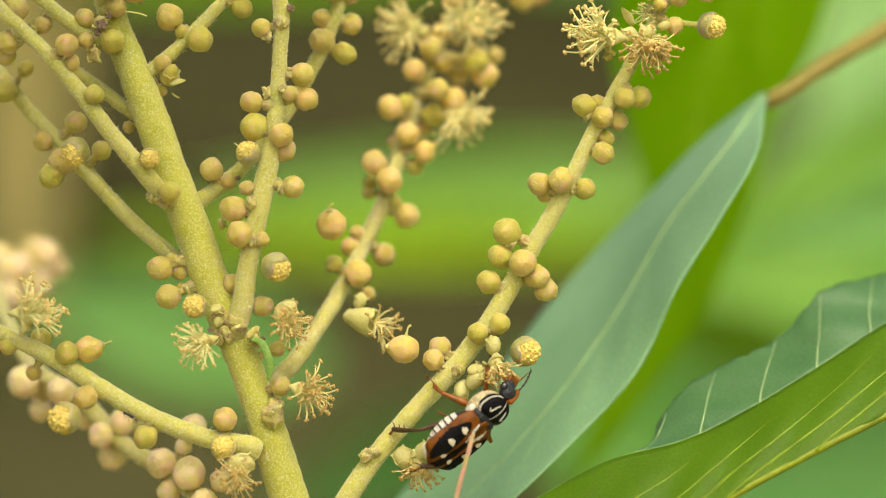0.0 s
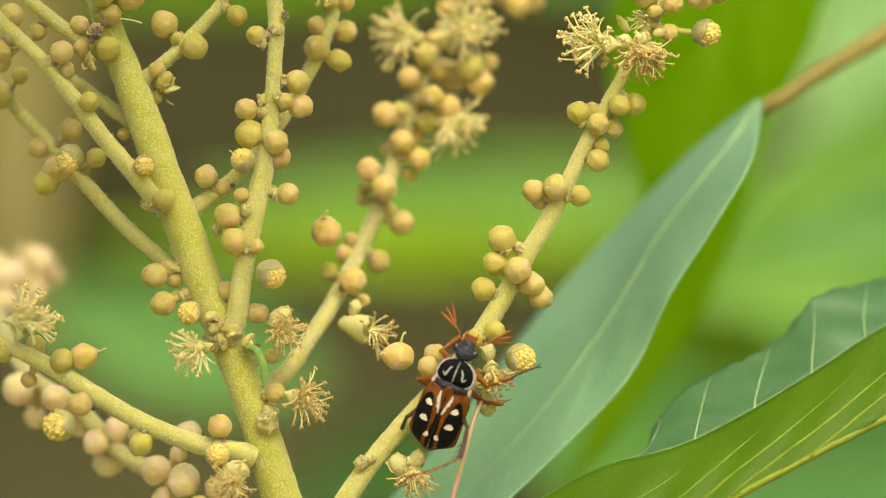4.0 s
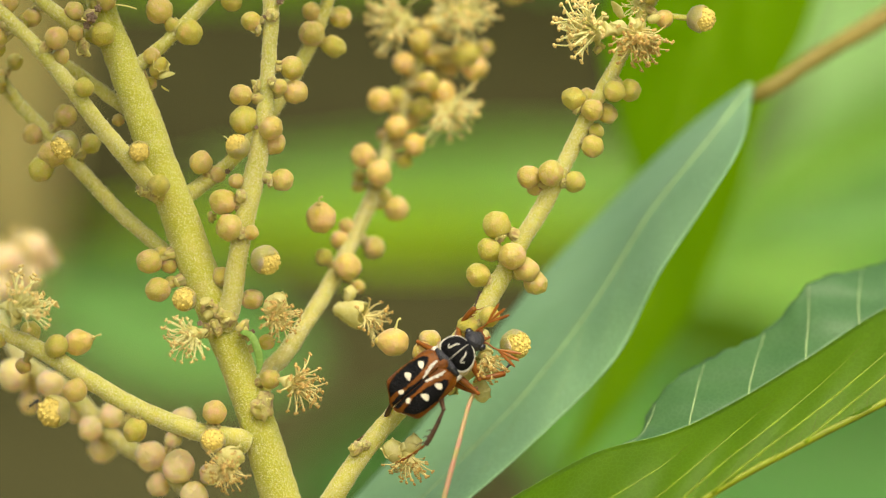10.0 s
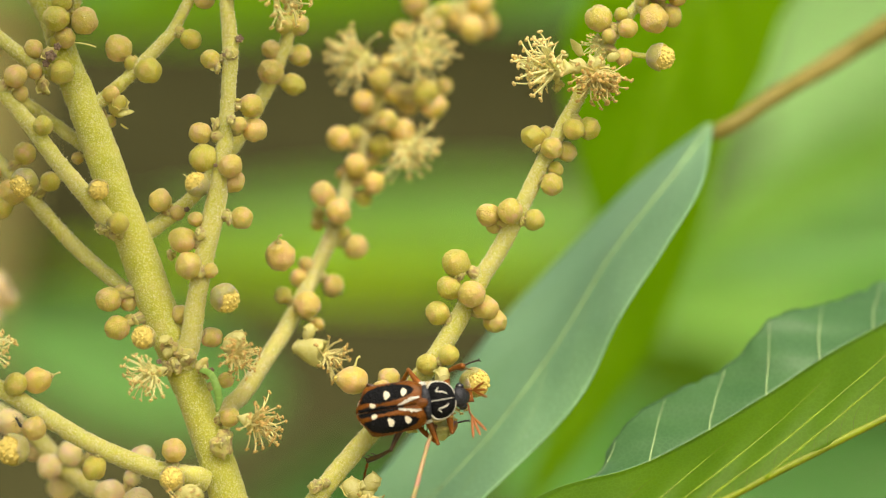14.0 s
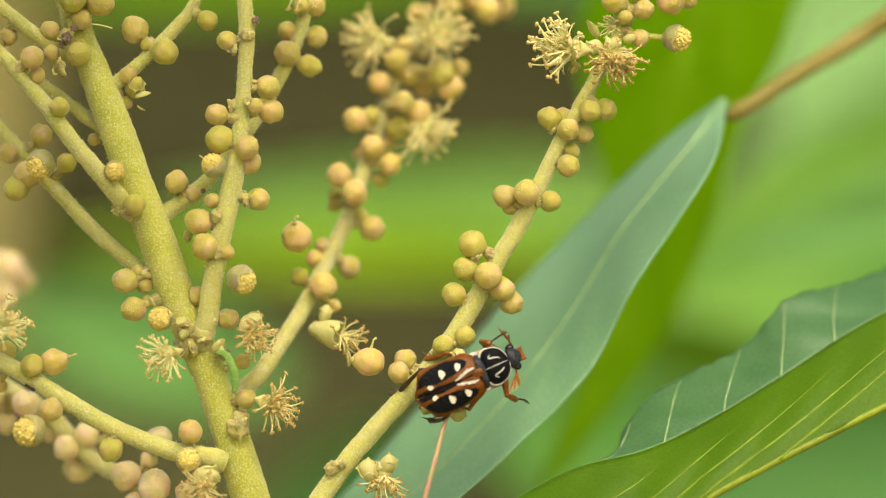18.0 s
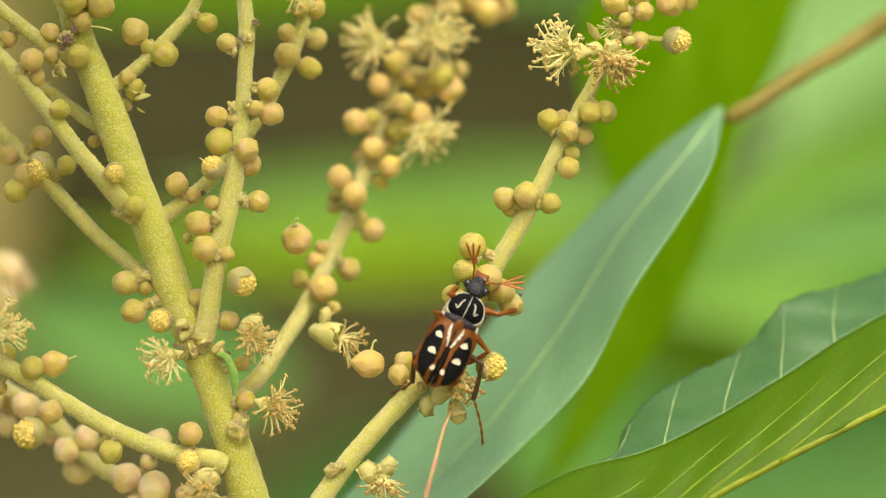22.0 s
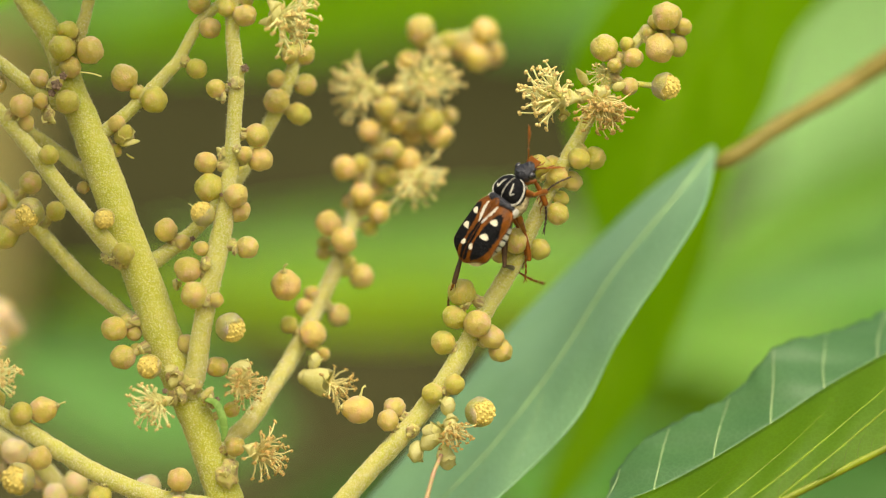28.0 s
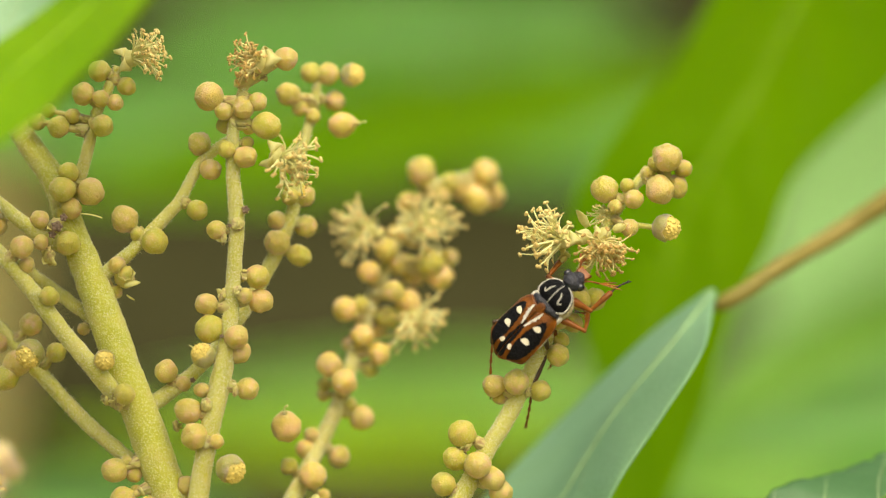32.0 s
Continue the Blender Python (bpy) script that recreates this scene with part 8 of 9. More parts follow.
    walk(LEGS["mid", 1][1], [(t, limb(0, 0, 3.0, w, i, j, k)) for t, w, i, j, k in (
        (0, 0.227, 0.084, -0.945, 0.221), (1, 0.227, 0.084, -0.945, 0.221), (1.5, 0.227, 0.084, -0.945, 0.221), (1.75, 0.319, 0.145, -0.935, 0.052), (2, 0.398, 0.2, -0.888, -0.119),
        (2.25, 0.336, 0.083, -0.921, 0.179), (2.5, 0.239, -0.044, -0.855, 0.458), (3, 0.255, -0.013, -0.892, 0.372), (3.12, 0.022, 0.095, -0.934, 0.343), (3.25, 0.199, -0.217, 0.916, -0.272),
        (3.38, 0.391, -0.335, 0.842, -0.16), (3.5, 0.542, -0.431, 0.721, -0.011), (5.5, 0.708, -0.523, 0.464, 0.103), (5.62, 0.535, -0.648, 0.536, 0.087), (5.75, 0.334, -0.737, 0.585, 0.061),
        (5.88, 0.117, -0.784, 0.609, 0.03), (6, 0.106, 0.787, -0.607, 0.005), (7, 0.111, 0.787, -0.606, -0.031), (8, 0.137, 0.784, -0.603, -0.053), (9, 0.188, 0.778, -0.59, -0.109),
        (10, 0.223, 0.769, -0.594, -0.078), (11, 0.227, 0.767, -0.596, -0.072), (12, 0.259, 0.76, -0.588, -0.099), (13, 0.378, 0.714, -0.586, -0.059), (14, 0.299, 0.75, -0.576, -0.127),
        (15, 0.532, 0.622, -0.574, -0.005), (16.25, 0.578, 0.653, -0.45, -0.196), (17.5, 0.594, 0.653, -0.293, -0.369), (18, 0.577, 0.613, -0.112, -0.528), (19, 0.586, 0.668, -0.241, -0.391),
        (20, 0.552, 0.685, -0.166, -0.445), (21, 0.588, 0.685, -0.261, -0.341), (22, 0.598, 0.68, -0.268, -0.328), (23, 0.607, 0.675, -0.275, -0.315), (24, 0.596, 0.678, -0.212, -0.373),
        (24.5, 0.685, 0.585, -0.388, -0.193), (25, 0.824, 0.363, -0.372, -0.227), (25.5, 0.898, 0.11, -0.353, -0.238), (26, 0.903, -0.154, -0.332, -0.224), (26.5, 0.838, -0.407, -0.312, -0.185),
        (26.75, 0.637, -0.653, -0.263, -0.313), (27, 0.362, -0.779, -0.205, -0.469), (27.25, 0.54, -0.689, -0.309, -0.373), (27.5, 0.69, -0.554, -0.387, -0.259), (27.75, 0.816, -0.406, -0.307, -0.272),
        (28, 0.903, -0.235, -0.22, -0.286), (29, 0.936, 0.127, -0.085, -0.318), (29.5, 0.881, -0.144, -0.313, -0.325), (30, 0.721, -0.387, -0.514, -0.258), (30.25, 0.828, -0.132, -0.426, -0.339),
        (30.5, 0.868, 0.151, -0.33, -0.339), (30.75, 0.838, 0.422, -0.234, -0.254), (31, 0.746, 0.643, -0.146, -0.094), (32, 0.64, 0.76, -0.099, -0.06),
    )])
    walk(LEGS["mid", 1][2], [(t, limb(x, y, z, w, i, j, k)) for t, x, y, z, w, i, j, k in (
        (0, -1.17, -1.37, 0.6, 0.458, 0.205, -0.827, 0.252), (1, -1.17, -1.37, 0.6, 0.458, 0.205, -0.827, 0.252), (1.5, -1.17, -1.37, 0.6, 0.458, 0.205, -0.827, 0.252), (1.75, -1.74, -0.57, 0.63, 0.512, 0.305, -0.798, 0.088),
        (2, -2.26, 0.15, 1.03, 0.545, 0.393, -0.737, -0.08), (2.25, -1.77, -1.16, 0.87, 0.551, 0.216, -0.783, 0.192), (2.5, -1.35, -2.29, 1.6, 0.498, 0.016, -0.745, 0.443), (3, -1.4, -1.97, 1.22, 0.506, 0.072, -0.778, 0.367),
        (3.12, 0.07, -1.93, 0.71, 0.544, 0.058, -0.73, 0.409), (3.25, 1.45, -1.24, 0.68, 0.58, 0.044, -0.678, 0.449), (3.38, 2.3, -0.02, 1.07, 0.612, 0.029, -0.623, 0.487), (3.5, 2.38, 1.35, 1.77, 0.64, 0.015, -0.564, 0.522),
        (5.5, 1.65, 2.51, 3.07, 0.427, -0.062, -0.798, 0.421), (5.62, 1.38, 2.36, 1.76, 0.408, -0.067, -0.814, 0.409), (5.75, 0.9, 1.69, 0.69, 0.388, -0.072, -0.829, 0.396), (5.88, 0.29, 0.66, 0.09, 0.368, -0.076, -0.844, 0.383),
        (6, -0.37, -0.52, 0.07, 0.348, -0.081, -0.858, 0.369), (7, -0.55, -0.41, 0.08, 0.341, -0.07, -0.877, 0.332), (8, -0.74, -0.45, 0.13, 0.336, -0.067, -0.884, 0.317), (9, -1.17, -0.49, 0.28, 0.37, -0.05, -0.876, 0.305),
        (10, -1.16, -0.75, 0.34, 0.334, -0.072, -0.881, 0.327), (11, -1.14, -0.78, 0.34, 0.303, -0.079, -0.897, 0.312), (12, -1.36, -0.83, 0.46, 0.313, -0.073, -0.896, 0.306), (13, -1.58, -1.41, 0.88, 0.318, -0.102, -0.852, 0.404),
        (14, -1.61, -0.9, 0.63, 0.31, -0.07, -0.902, 0.291), (15, -1.85, -1.97, 1.7, 0.313, -0.14, -0.778, 0.527), (16.25, -2.32, -1.73, 2.23, 0.468, -0.002, -0.76, 0.451), (17.5, -2.49, -1.68, 2.93, 0.6, 0.137, -0.705, 0.354),
        (18, -2.33, -1.77, 3.67, 0.719, 0.271, -0.592, 0.241), (19, -2.41, -1.78, 2.97, 0.599, 0.182, -0.711, 0.319), (20, -2.38, -1.83, 3.02, 0.621, 0.249, -0.701, 0.247), (21, -2.33, -1.88, 2.78, 0.543, 0.167, -0.754, 0.33),
        (22, -2.3, -1.91, 2.79, 0.53, 0.157, -0.761, 0.339), (23, -2.28, -1.94, 2.81, 0.518, 0.147, -0.768, 0.347), (24, -2.28, -1.95, 2.97, 0.559, 0.197, -0.749, 0.296), (24.5, -2.27, -1.96, 3.04, 0.445, 0.015, -0.755, 0.481),
        (25, -2.33, -1.29, 4.38, 0.507, -0.02, -0.613, 0.606), (25.5, -2.06, -0.09, 5.18, 0.551, -0.057, -0.445, 0.704), (26, -1.59, 1.28, 5.2, 0.574, -0.095, -0.259, 0.771), (26.5, -1.12, 2.4, 4.42, 0.575, -0.133, -0.063, 0.805),
        (26.75, 0.22, 2.99, 3.03, 0.581, -0.078, 0.085, 0.805), (27, 1.75, 2.27, 2.11, 0.613, -0.024, 0.221, 0.759), (27.25, 0.54, 2.92, 2.58, 0.587, -0.152, 0.085, 0.791), (27.5, -0.74, 2.9, 3.26, 0.541, -0.273, -0.056, 0.794),
        (27.75, -0.84, 2.49, 4.44, 0.586, -0.11, -0.17, 0.785), (28, -0.79, 1.65, 5.38, 0.606, 0.058, -0.276, 0.744), (29, -0.72, -0.55, 5.86, 0.499, -0.141, -0.461, 0.721), (29.5, -1.37, 1.37, 5.29, 0.502, -0.152, -0.398, 0.753),
        (30, -1.63, 2.47, 3.52, 0.503, -0.161, -0.333, 0.781), (30.25, -1.85, 1.52, 4.81, 0.484, -0.179, -0.462, 0.722), (30.5, -2.03, -0.12, 5.21, 0.454, -0.194, -0.58, 0.648), (30.75, -1.82, -1.77, 4.6, 0.415, -0.204, -0.687, 0.56),
        (31, -1.01, -2.8, 3.39, 0.368, -0.21, -0.779, 0.461), (32, -0.65, -2.88, 2.48, 0.392, -0.176, -0.81, 0.4),
    )])
    walk(LEGS["hind", -1][0], [(t, limb(-1.3, -1.7, -1, w, i, j, k)) for t, w, i, j, k in (
        (0, 0.608, 0.778, -0.126, -0.099), (1, 0.567, 0.822, -0.045, 0.021), (1.25, 0.671, 0.724, -0.125, -0.099), (1.5, 0.748, 0.595, -0.199, -0.214), (2, 0.661, 0.693, -0.223, -0.182),
        (2.5, 0.731, 0.545, -0.274, -0.305), (3, 0.789, 0.301, -0.304, -0.442), (3.5, 0.764, 0.499, -0.243, -0.329), (4.5, 0.753, 0.615, -0.115, -0.203), (5.5, 0.707, 0.703, 0.019, -0.068),
        (6, 0.733, 0.675, 0.003, -0.085), (7, 0.716, 0.693, 0.083, -0.01), (8, 0.716, 0.692, 0.093, -0.001), (9, 0.702, 0.698, 0.134, 0.038), (10, 0.724, 0.687, 0.065, -0.026),
        (10.5, 0.789, 0.586, -0.084, -0.161), (11, 0.812, 0.454, -0.228, -0.287), (11.5, 0.803, 0.484, -0.219, -0.27), (12, 0.793, 0.513, -0.209, -0.254), (13, 0.707, 0.68, -0.137, -0.135),
        (14, 0.697, 0.681, -0.16, -0.156), (15, 0.686, 0.678, -0.191, -0.183), (17.5, 0.678, 0.697, -0.172, -0.157), (18, 0.681, 0.703, -0.153, -0.137), (19, 0.679, 0.692, -0.181, -0.168),
        (20, 0.643, 0.655, -0.285, -0.275), (21, 0.666, 0.666, -0.241, -0.235), (22, 0.826, 0.5, -0.12, -0.23), (23, 0.733, 0.645, -0.118, -0.182), (23.5, 0.794, 0.535, -0.152, -0.245),
        (24, 0.839, 0.415, -0.182, -0.302), (24.5, 0.864, 0.272, -0.221, -0.362), (26.5, 0.899, 0.268, -0.089, -0.336), (26.75, 0.895, 0.313, -0.043, -0.316), (27, 0.887, 0.357, 0.004, -0.295),
        (27.25, 0.807, 0.535, 0.078, -0.239), (27.5, 0.689, 0.688, 0.149, -0.172), (28, 0.726, 0.646, 0.114, -0.207), (28.5, 0.812, 0.502, 0.015, -0.297), (29, 0.861, 0.335, -0.085, -0.373),
        (30, 0.863, 0.357, -0.041, -0.355), (31, 0.849, 0.377, -0.074, -0.362), (32, 0.802, 0.501, -0.052, -0.321),
    )])
    walk(LEGS["hind", -1][1], [(t, limb(0, 0, 3.6, w, i, j, k)) for t, w, i, j, k in (
        (0, 0.899, 0.332, 0.236, -0.16), (1, 0.968, 0.202, 0.073, -0.128), (1.25, 0.928, 0.289, 0.182, -0.151), (1.5, 0.868, 0.365, 0.29, -0.169), (2, 0.954, 0.078, 0.231, -0.175),
        (2.5, 0.86, 0.258, 0.415, -0.151), (3, 0.773, 0.336, 0.536, -0.038), (3.5, 0.831, 0.391, 0.363, -0.158), (4.5, 0.889, 0.359, 0.277, -0.071), (5.5, 0.935, 0.297, 0.192, 0.01),
        (6, 0.905, 0.371, 0.207, -0.003), (7, 0.938, 0.314, 0.139, 0.052), (8, 0.951, 0.272, 0.134, 0.065), (9, 0.985, 0.006, 0.13, 0.116), (10, 0.914, 0.378, 0.145, 0.029),
        (10.5, 0.783, 0.523, 0.332, -0.052), (11, 0.594, 0.622, 0.488, -0.15), (11.5, 0.541, 0.671, 0.476, -0.173), (12, 0.484, 0.718, 0.462, -0.192), (13, 0.666, 0.645, 0.318, -0.198),
        (14, 0.663, 0.631, 0.338, -0.22), (15, 0.682, 0.585, 0.368, -0.238), (17.5, 0.8, 0.452, 0.344, -0.193), (18, 0.858, 0.35, 0.352, -0.132), (19, 0.879, 0.306, 0.333, -0.154),
        (20, 0.765, 0.391, 0.44, -0.261), (21, 0.797, 0.386, 0.416, -0.207), (22, 0.703, 0.56, 0.438, -0.01), (23, 0.801, 0.468, 0.36, -0.095), (23.5, 0.691, 0.56, 0.451, -0.072),
        (24, 0.562, 0.637, 0.526, -0.044), (24.5, 0.448, 0.719, 0.461, -0.264), (26.5, 0.626, 0.632, 0.457, 0.001), (26.75, 0.557, 0.712, 0.426, -0.032), (27, 0.476, 0.785, 0.393, -0.054),
        (27.25, 0.749, 0.615, 0.244, -0.04), (27.5, 0.923, 0.38, 0.043, -0.026), (28, 0.971, 0.051, 0.227, 0.049), (28.5, 0.859, 0.34, 0.383, 0), (29, 0.644, 0.564, 0.508, -0.101),
        (30, 0.685, 0.46, 0.56, 0.074), (31, 0.637, 0.551, 0.533, -0.084), (32, 0.7, 0.505, 0.496, -0.1),
    )])
    walk(LEGS["hind", -1][2], [(t, limb(x, y, z, w, i, j, k)) for t, x, y, z, w, i, j, k in (
        (0, 1.27, -2.69, 6.28, 0.846, 0.165, 0.46, -0.215), (1, 0.36, -1.64, 7.23, 0.955, 0.072, 0.173, -0.229), (1.25, 1, -2.36, 6.67, 0.912, 0.167, 0.309, -0.211), (1.5, 1.52, -2.93, 5.86, 0.842, 0.258, 0.435, -0.187),
        (2, 1.66, -0.92, 7.12, 0.936, 0.056, 0.245, -0.247), (2.5, 2.54, -2.27, 5.69, 0.864, 0.243, 0.367, -0.244), (3, 3.22, -2.24, 4.4, 0.708, 0.44, 0.498, -0.238), (3.5, 1.92, -3.06, 5.32, 0.869, 0.327, 0.245, -0.28),
        (4.5, 1.76, -2.71, 5.96, 0.902, 0.358, 0.142, -0.196), (5.5, 1.46, -2.21, 6.6, 0.928, 0.358, 0.047, -0.094), (6, 1.49, -2.7, 6.16, 0.936, 0.331, 0.072, -0.101), (7, 1.18, -2.3, 6.66, 0.929, 0.365, 0.037, -0.038),
        (8, 1.16, -2, 6.86, 0.928, 0.371, 0.016, -0.036), (9, 1.03, 0.07, 7.47, 0.928, 0.371, -0.034, -0.013), (10, 1.15, -2.73, 6.29, 0.914, 0.4, 0.021, -0.064), (10.5, 1.86, -3.42, 4.53, 0.808, 0.534, 0.179, -0.174),
        (11, 1.57, -3.54, 2.6, 0.655, 0.614, 0.317, -0.306), (11.5, 1.13, -3.56, 2.18, 0.508, 0.751, 0.338, -0.252), (12, 0.69, -3.49, 1.77, 0.341, 0.853, 0.35, -0.18), (13, 0.67, -3.94, 3.46, 0.485, 0.828, 0.234, -0.159),
        (14, 0.68, -3.94, 3.5, 0.491, 0.814, 0.252, -0.182), (15, 0.89, -3.89, 3.78, 0.48, 0.806, 0.284, -0.197), (17.5, 1.51, -3.42, 5.02, 0.535, 0.782, 0.289, -0.136), (18, 2.05, -2.78, 5.62, 0.748, 0.607, 0.183, -0.197),
        (19, 1.96, -2.56, 5.96, 0.762, 0.57, 0.172, -0.256), (20, 1.88, -3.31, 4.82, 0.711, 0.541, 0.24, -0.379), (21, 2.02, -3.15, 5.02, 0.737, 0.546, 0.182, -0.355), (22, 2.42, -3.19, 3.56, 0.634, 0.704, 0.245, -0.204),
        (23, 1.95, -3.28, 4.81, 0.771, 0.574, 0.15, -0.23), (23.5, 2.17, -3.36, 3.47, 0.665, 0.658, 0.291, -0.201), (24, 2.14, -3.05, 2.14, 0.53, 0.727, 0.408, -0.156), (24.5, 0.14, -3.55, 1.76, 0.522, 0.694, 0.481, -0.12),
        (26.5, 2.29, -3.16, 2.73, 0.646, 0.692, 0.279, -0.16), (26.75, 1.71, -3.28, 2.09, 0.506, 0.82, 0.213, -0.161), (27, 1.16, -3.16, 1.43, 0.341, 0.917, 0.156, -0.138), (27.25, 1.27, -3.76, 4.1, 0.597, 0.797, 0.059, -0.069),
        (27.5, 0.24, -2.82, 6.43, 0.787, 0.612, -0.077, -0.006), (28, 1.78, -0.31, 7.17, 0.839, 0.543, 0.039, 0.002), (28.5, 2.63, -2.34, 5.5, 0.841, 0.507, 0.176, -0.068), (29, 2.16, -3.31, 2.99, 0.82, 0.463, 0.325, -0.087),
        (30, 3.34, -2.19, 3.39, 0.605, 0.666, 0.436, -0.028), (31, 2.35, -3.16, 2.9, 0.653, 0.462, 0.568, 0.194), (32, 2.37, -3.22, 3.59, 0.729, 0.225, 0.582, 0.281),
    )])
    walk(LEGS["hind", 1][0], [(t, limb(1.3, -1.7, -1, w, i, j, k)) for t, w, i, j, k in (
        (0, 0.818, 0.548, 0.098, 0.146), (1, 0.86, 0.501, 0.008, 0.099), (1.25, 0.912, 0.371, 0.089, 0.154), (1.5, 0.937, 0.23, 0.168, 0.204), (2, 0.955, 0.243, 0.023, 0.17),
        (2.5, 0.941, 0.035, 0.248, 0.229), (3, 0.963, 0.127, 0.121, 0.206), (3.5, 0.942, 0.119, 0.229, 0.216), (4.5, 0.926, 0.158, 0.271, 0.209), (5.5, 0.908, 0.198, 0.311, 0.2),
        (6, 0.925, 0.133, 0.279, 0.219), (7, 0.923, 0.148, 0.284, 0.214), (8, 0.916, 0.191, 0.291, 0.201), (9, 0.911, 0.219, 0.292, 0.191), (10, 0.902, 0.21, 0.322, 0.199),
        (11, 0.917, 0.164, 0.294, 0.213), (12, 0.881, 0.244, 0.359, 0.19), (13, 0.922, 0.162, 0.28, 0.211), (13.5, 0.834, 0.334, 0.409, 0.161), (14, 0.699, 0.487, 0.514, 0.102),
        (15, 0.835, 0.425, 0.345, 0.05), (16.25, 0.777, 0.511, 0.368, 0.023), (17.5, 0.708, 0.59, 0.387, -0.005), (18, 0.701, 0.61, 0.369, -0.031), (19, 0.696, 0.649, 0.277, -0.131),
        (19.5, 0.701, 0.644, 0.28, -0.127), (20, 0.705, 0.638, 0.283, -0.123), (20.5, 0.865, 0.344, 0.363, 0.04), (21, 0.899, -0.001, 0.391, 0.197), (22, 0.899, 0.143, 0.392, 0.135),
        (23, 0.877, 0.245, 0.404, 0.088), (23.5, 0.802, 0.404, 0.439, 0.018), (24, 0.698, 0.547, 0.459, -0.053), (24.5, 0.715, 0.522, 0.464, -0.033), (26.5, 0.582, 0.66, 0.459, -0.121),
        (26.75, 0.559, 0.678, 0.46, -0.129), (27, 0.535, 0.695, 0.461, -0.136), (27.5, 0.528, 0.693, 0.478, -0.111), (27.75, 0.558, 0.67, 0.482, -0.092), (28, 0.587, 0.645, 0.484, -0.072),
        (28.25, 0.485, 0.708, 0.505, -0.088), (28.5, 0.376, 0.761, 0.519, -0.103), (28.75, 0.262, 0.802, 0.525, -0.117), (29, 0.144, 0.831, 0.523, -0.128), (29.5, 0.397, 0.752, 0.518, -0.097),
        (30, 0.622, 0.619, 0.475, -0.058), (30.5, 0.433, 0.732, 0.519, -0.083), (31, 0.222, 0.808, 0.537, -0.104), (32, 0.254, 0.793, 0.553, -0.026),
    )])
    walk(LEGS["hind", 1][1], [(t, limb(0, 0, 3.6, w, i, j, k)) for t, w, i, j, k in (
        (0, 0.801, 0.116, -0.569, -0.143), (1, 0.703, -0.159, -0.592, -0.361), (1.25, 0.631, -0.085, -0.59, -0.497), (1.5, 0.558, -0.004, -0.551, -0.621), (2, 0.615, -0.102, -0.493, -0.607),
        (2.5, 0.475, -0.005, -0.341, -0.811), (3, 0.569, -0.006, -0.226, -0.791), (3.5, 0.583, 0.157, -0.166, -0.78), (4.5, 0.642, 0.307, 0.11, -0.694), (5.5, 0.641, 0.404, 0.381, -0.53),
        (6, 0.609, 0.432, 0.439, -0.5), (7, 0.63, 0.406, 0.356, -0.558), (8, 0.638, 0.391, 0.315, -0.584), (9, 0.647, 0.371, 0.312, -0.589), (10, 0.626, 0.443, 0.298, -0.569),
        (11, 0.641, 0.398, 0.344, -0.559), (12, 0.668, 0.391, 0.421, -0.474), (13, 0.675, 0.341, 0.361, -0.546), (13.5, 0.705, 0.372, 0.331, -0.505), (14, 0.741, 0.381, 0.317, -0.453),
        (15, 0.576, 0.386, 0.555, -0.458), (16.25, 0.579, 0.37, 0.568, -0.453), (17.5, 0.578, 0.353, 0.58, -0.452), (18, 0.604, 0.302, 0.538, -0.504), (19, 0.539, 0.16, 0.667, -0.489),
        (19.5, 0.587, 0.18, 0.526, -0.588), (20, 0.614, 0.196, 0.369, -0.67), (20.5, 0.537, 0.454, 0.482, -0.523), (21, 0.375, 0.657, 0.559, -0.34), (22, 0.559, 0.488, 0.5, -0.446),
        (23, 0.581, 0.42, 0.583, -0.382), (23.5, 0.71, 0.286, 0.309, -0.565), (24, 0.76, 0.124, -0.02, -0.637), (24.5, 0.753, 0.197, 0.04, -0.626), (26.5, 0.729, 0.261, 0.356, -0.523),
        (26.75, 0.795, 0.122, 0.194, -0.561), (27, 0.82, -0.024, 0.023, -0.572), (27.5, 0.82, 0.008, -0.015, -0.572), (27.75, 0.769, 0.208, 0.3, -0.524), (28, 0.614, 0.375, 0.573, -0.392),
        (28.25, 0.748, 0.268, 0.339, -0.504), (28.5, 0.812, 0.144, 0.067, -0.562), (28.75, 0.799, 0.014, -0.215, -0.561), (29, 0.711, -0.109, -0.48, -0.502), (29.5, 0.779, 0.033, -0.221, -0.585),
        (30, 0.768, 0.178, 0.057, -0.613), (30.5, 0.765, 0.032, -0.25, -0.592), (31, 0.669, -0.104, -0.533, -0.507), (32, 0.645, -0.023, -0.542, -0.539),
    )])
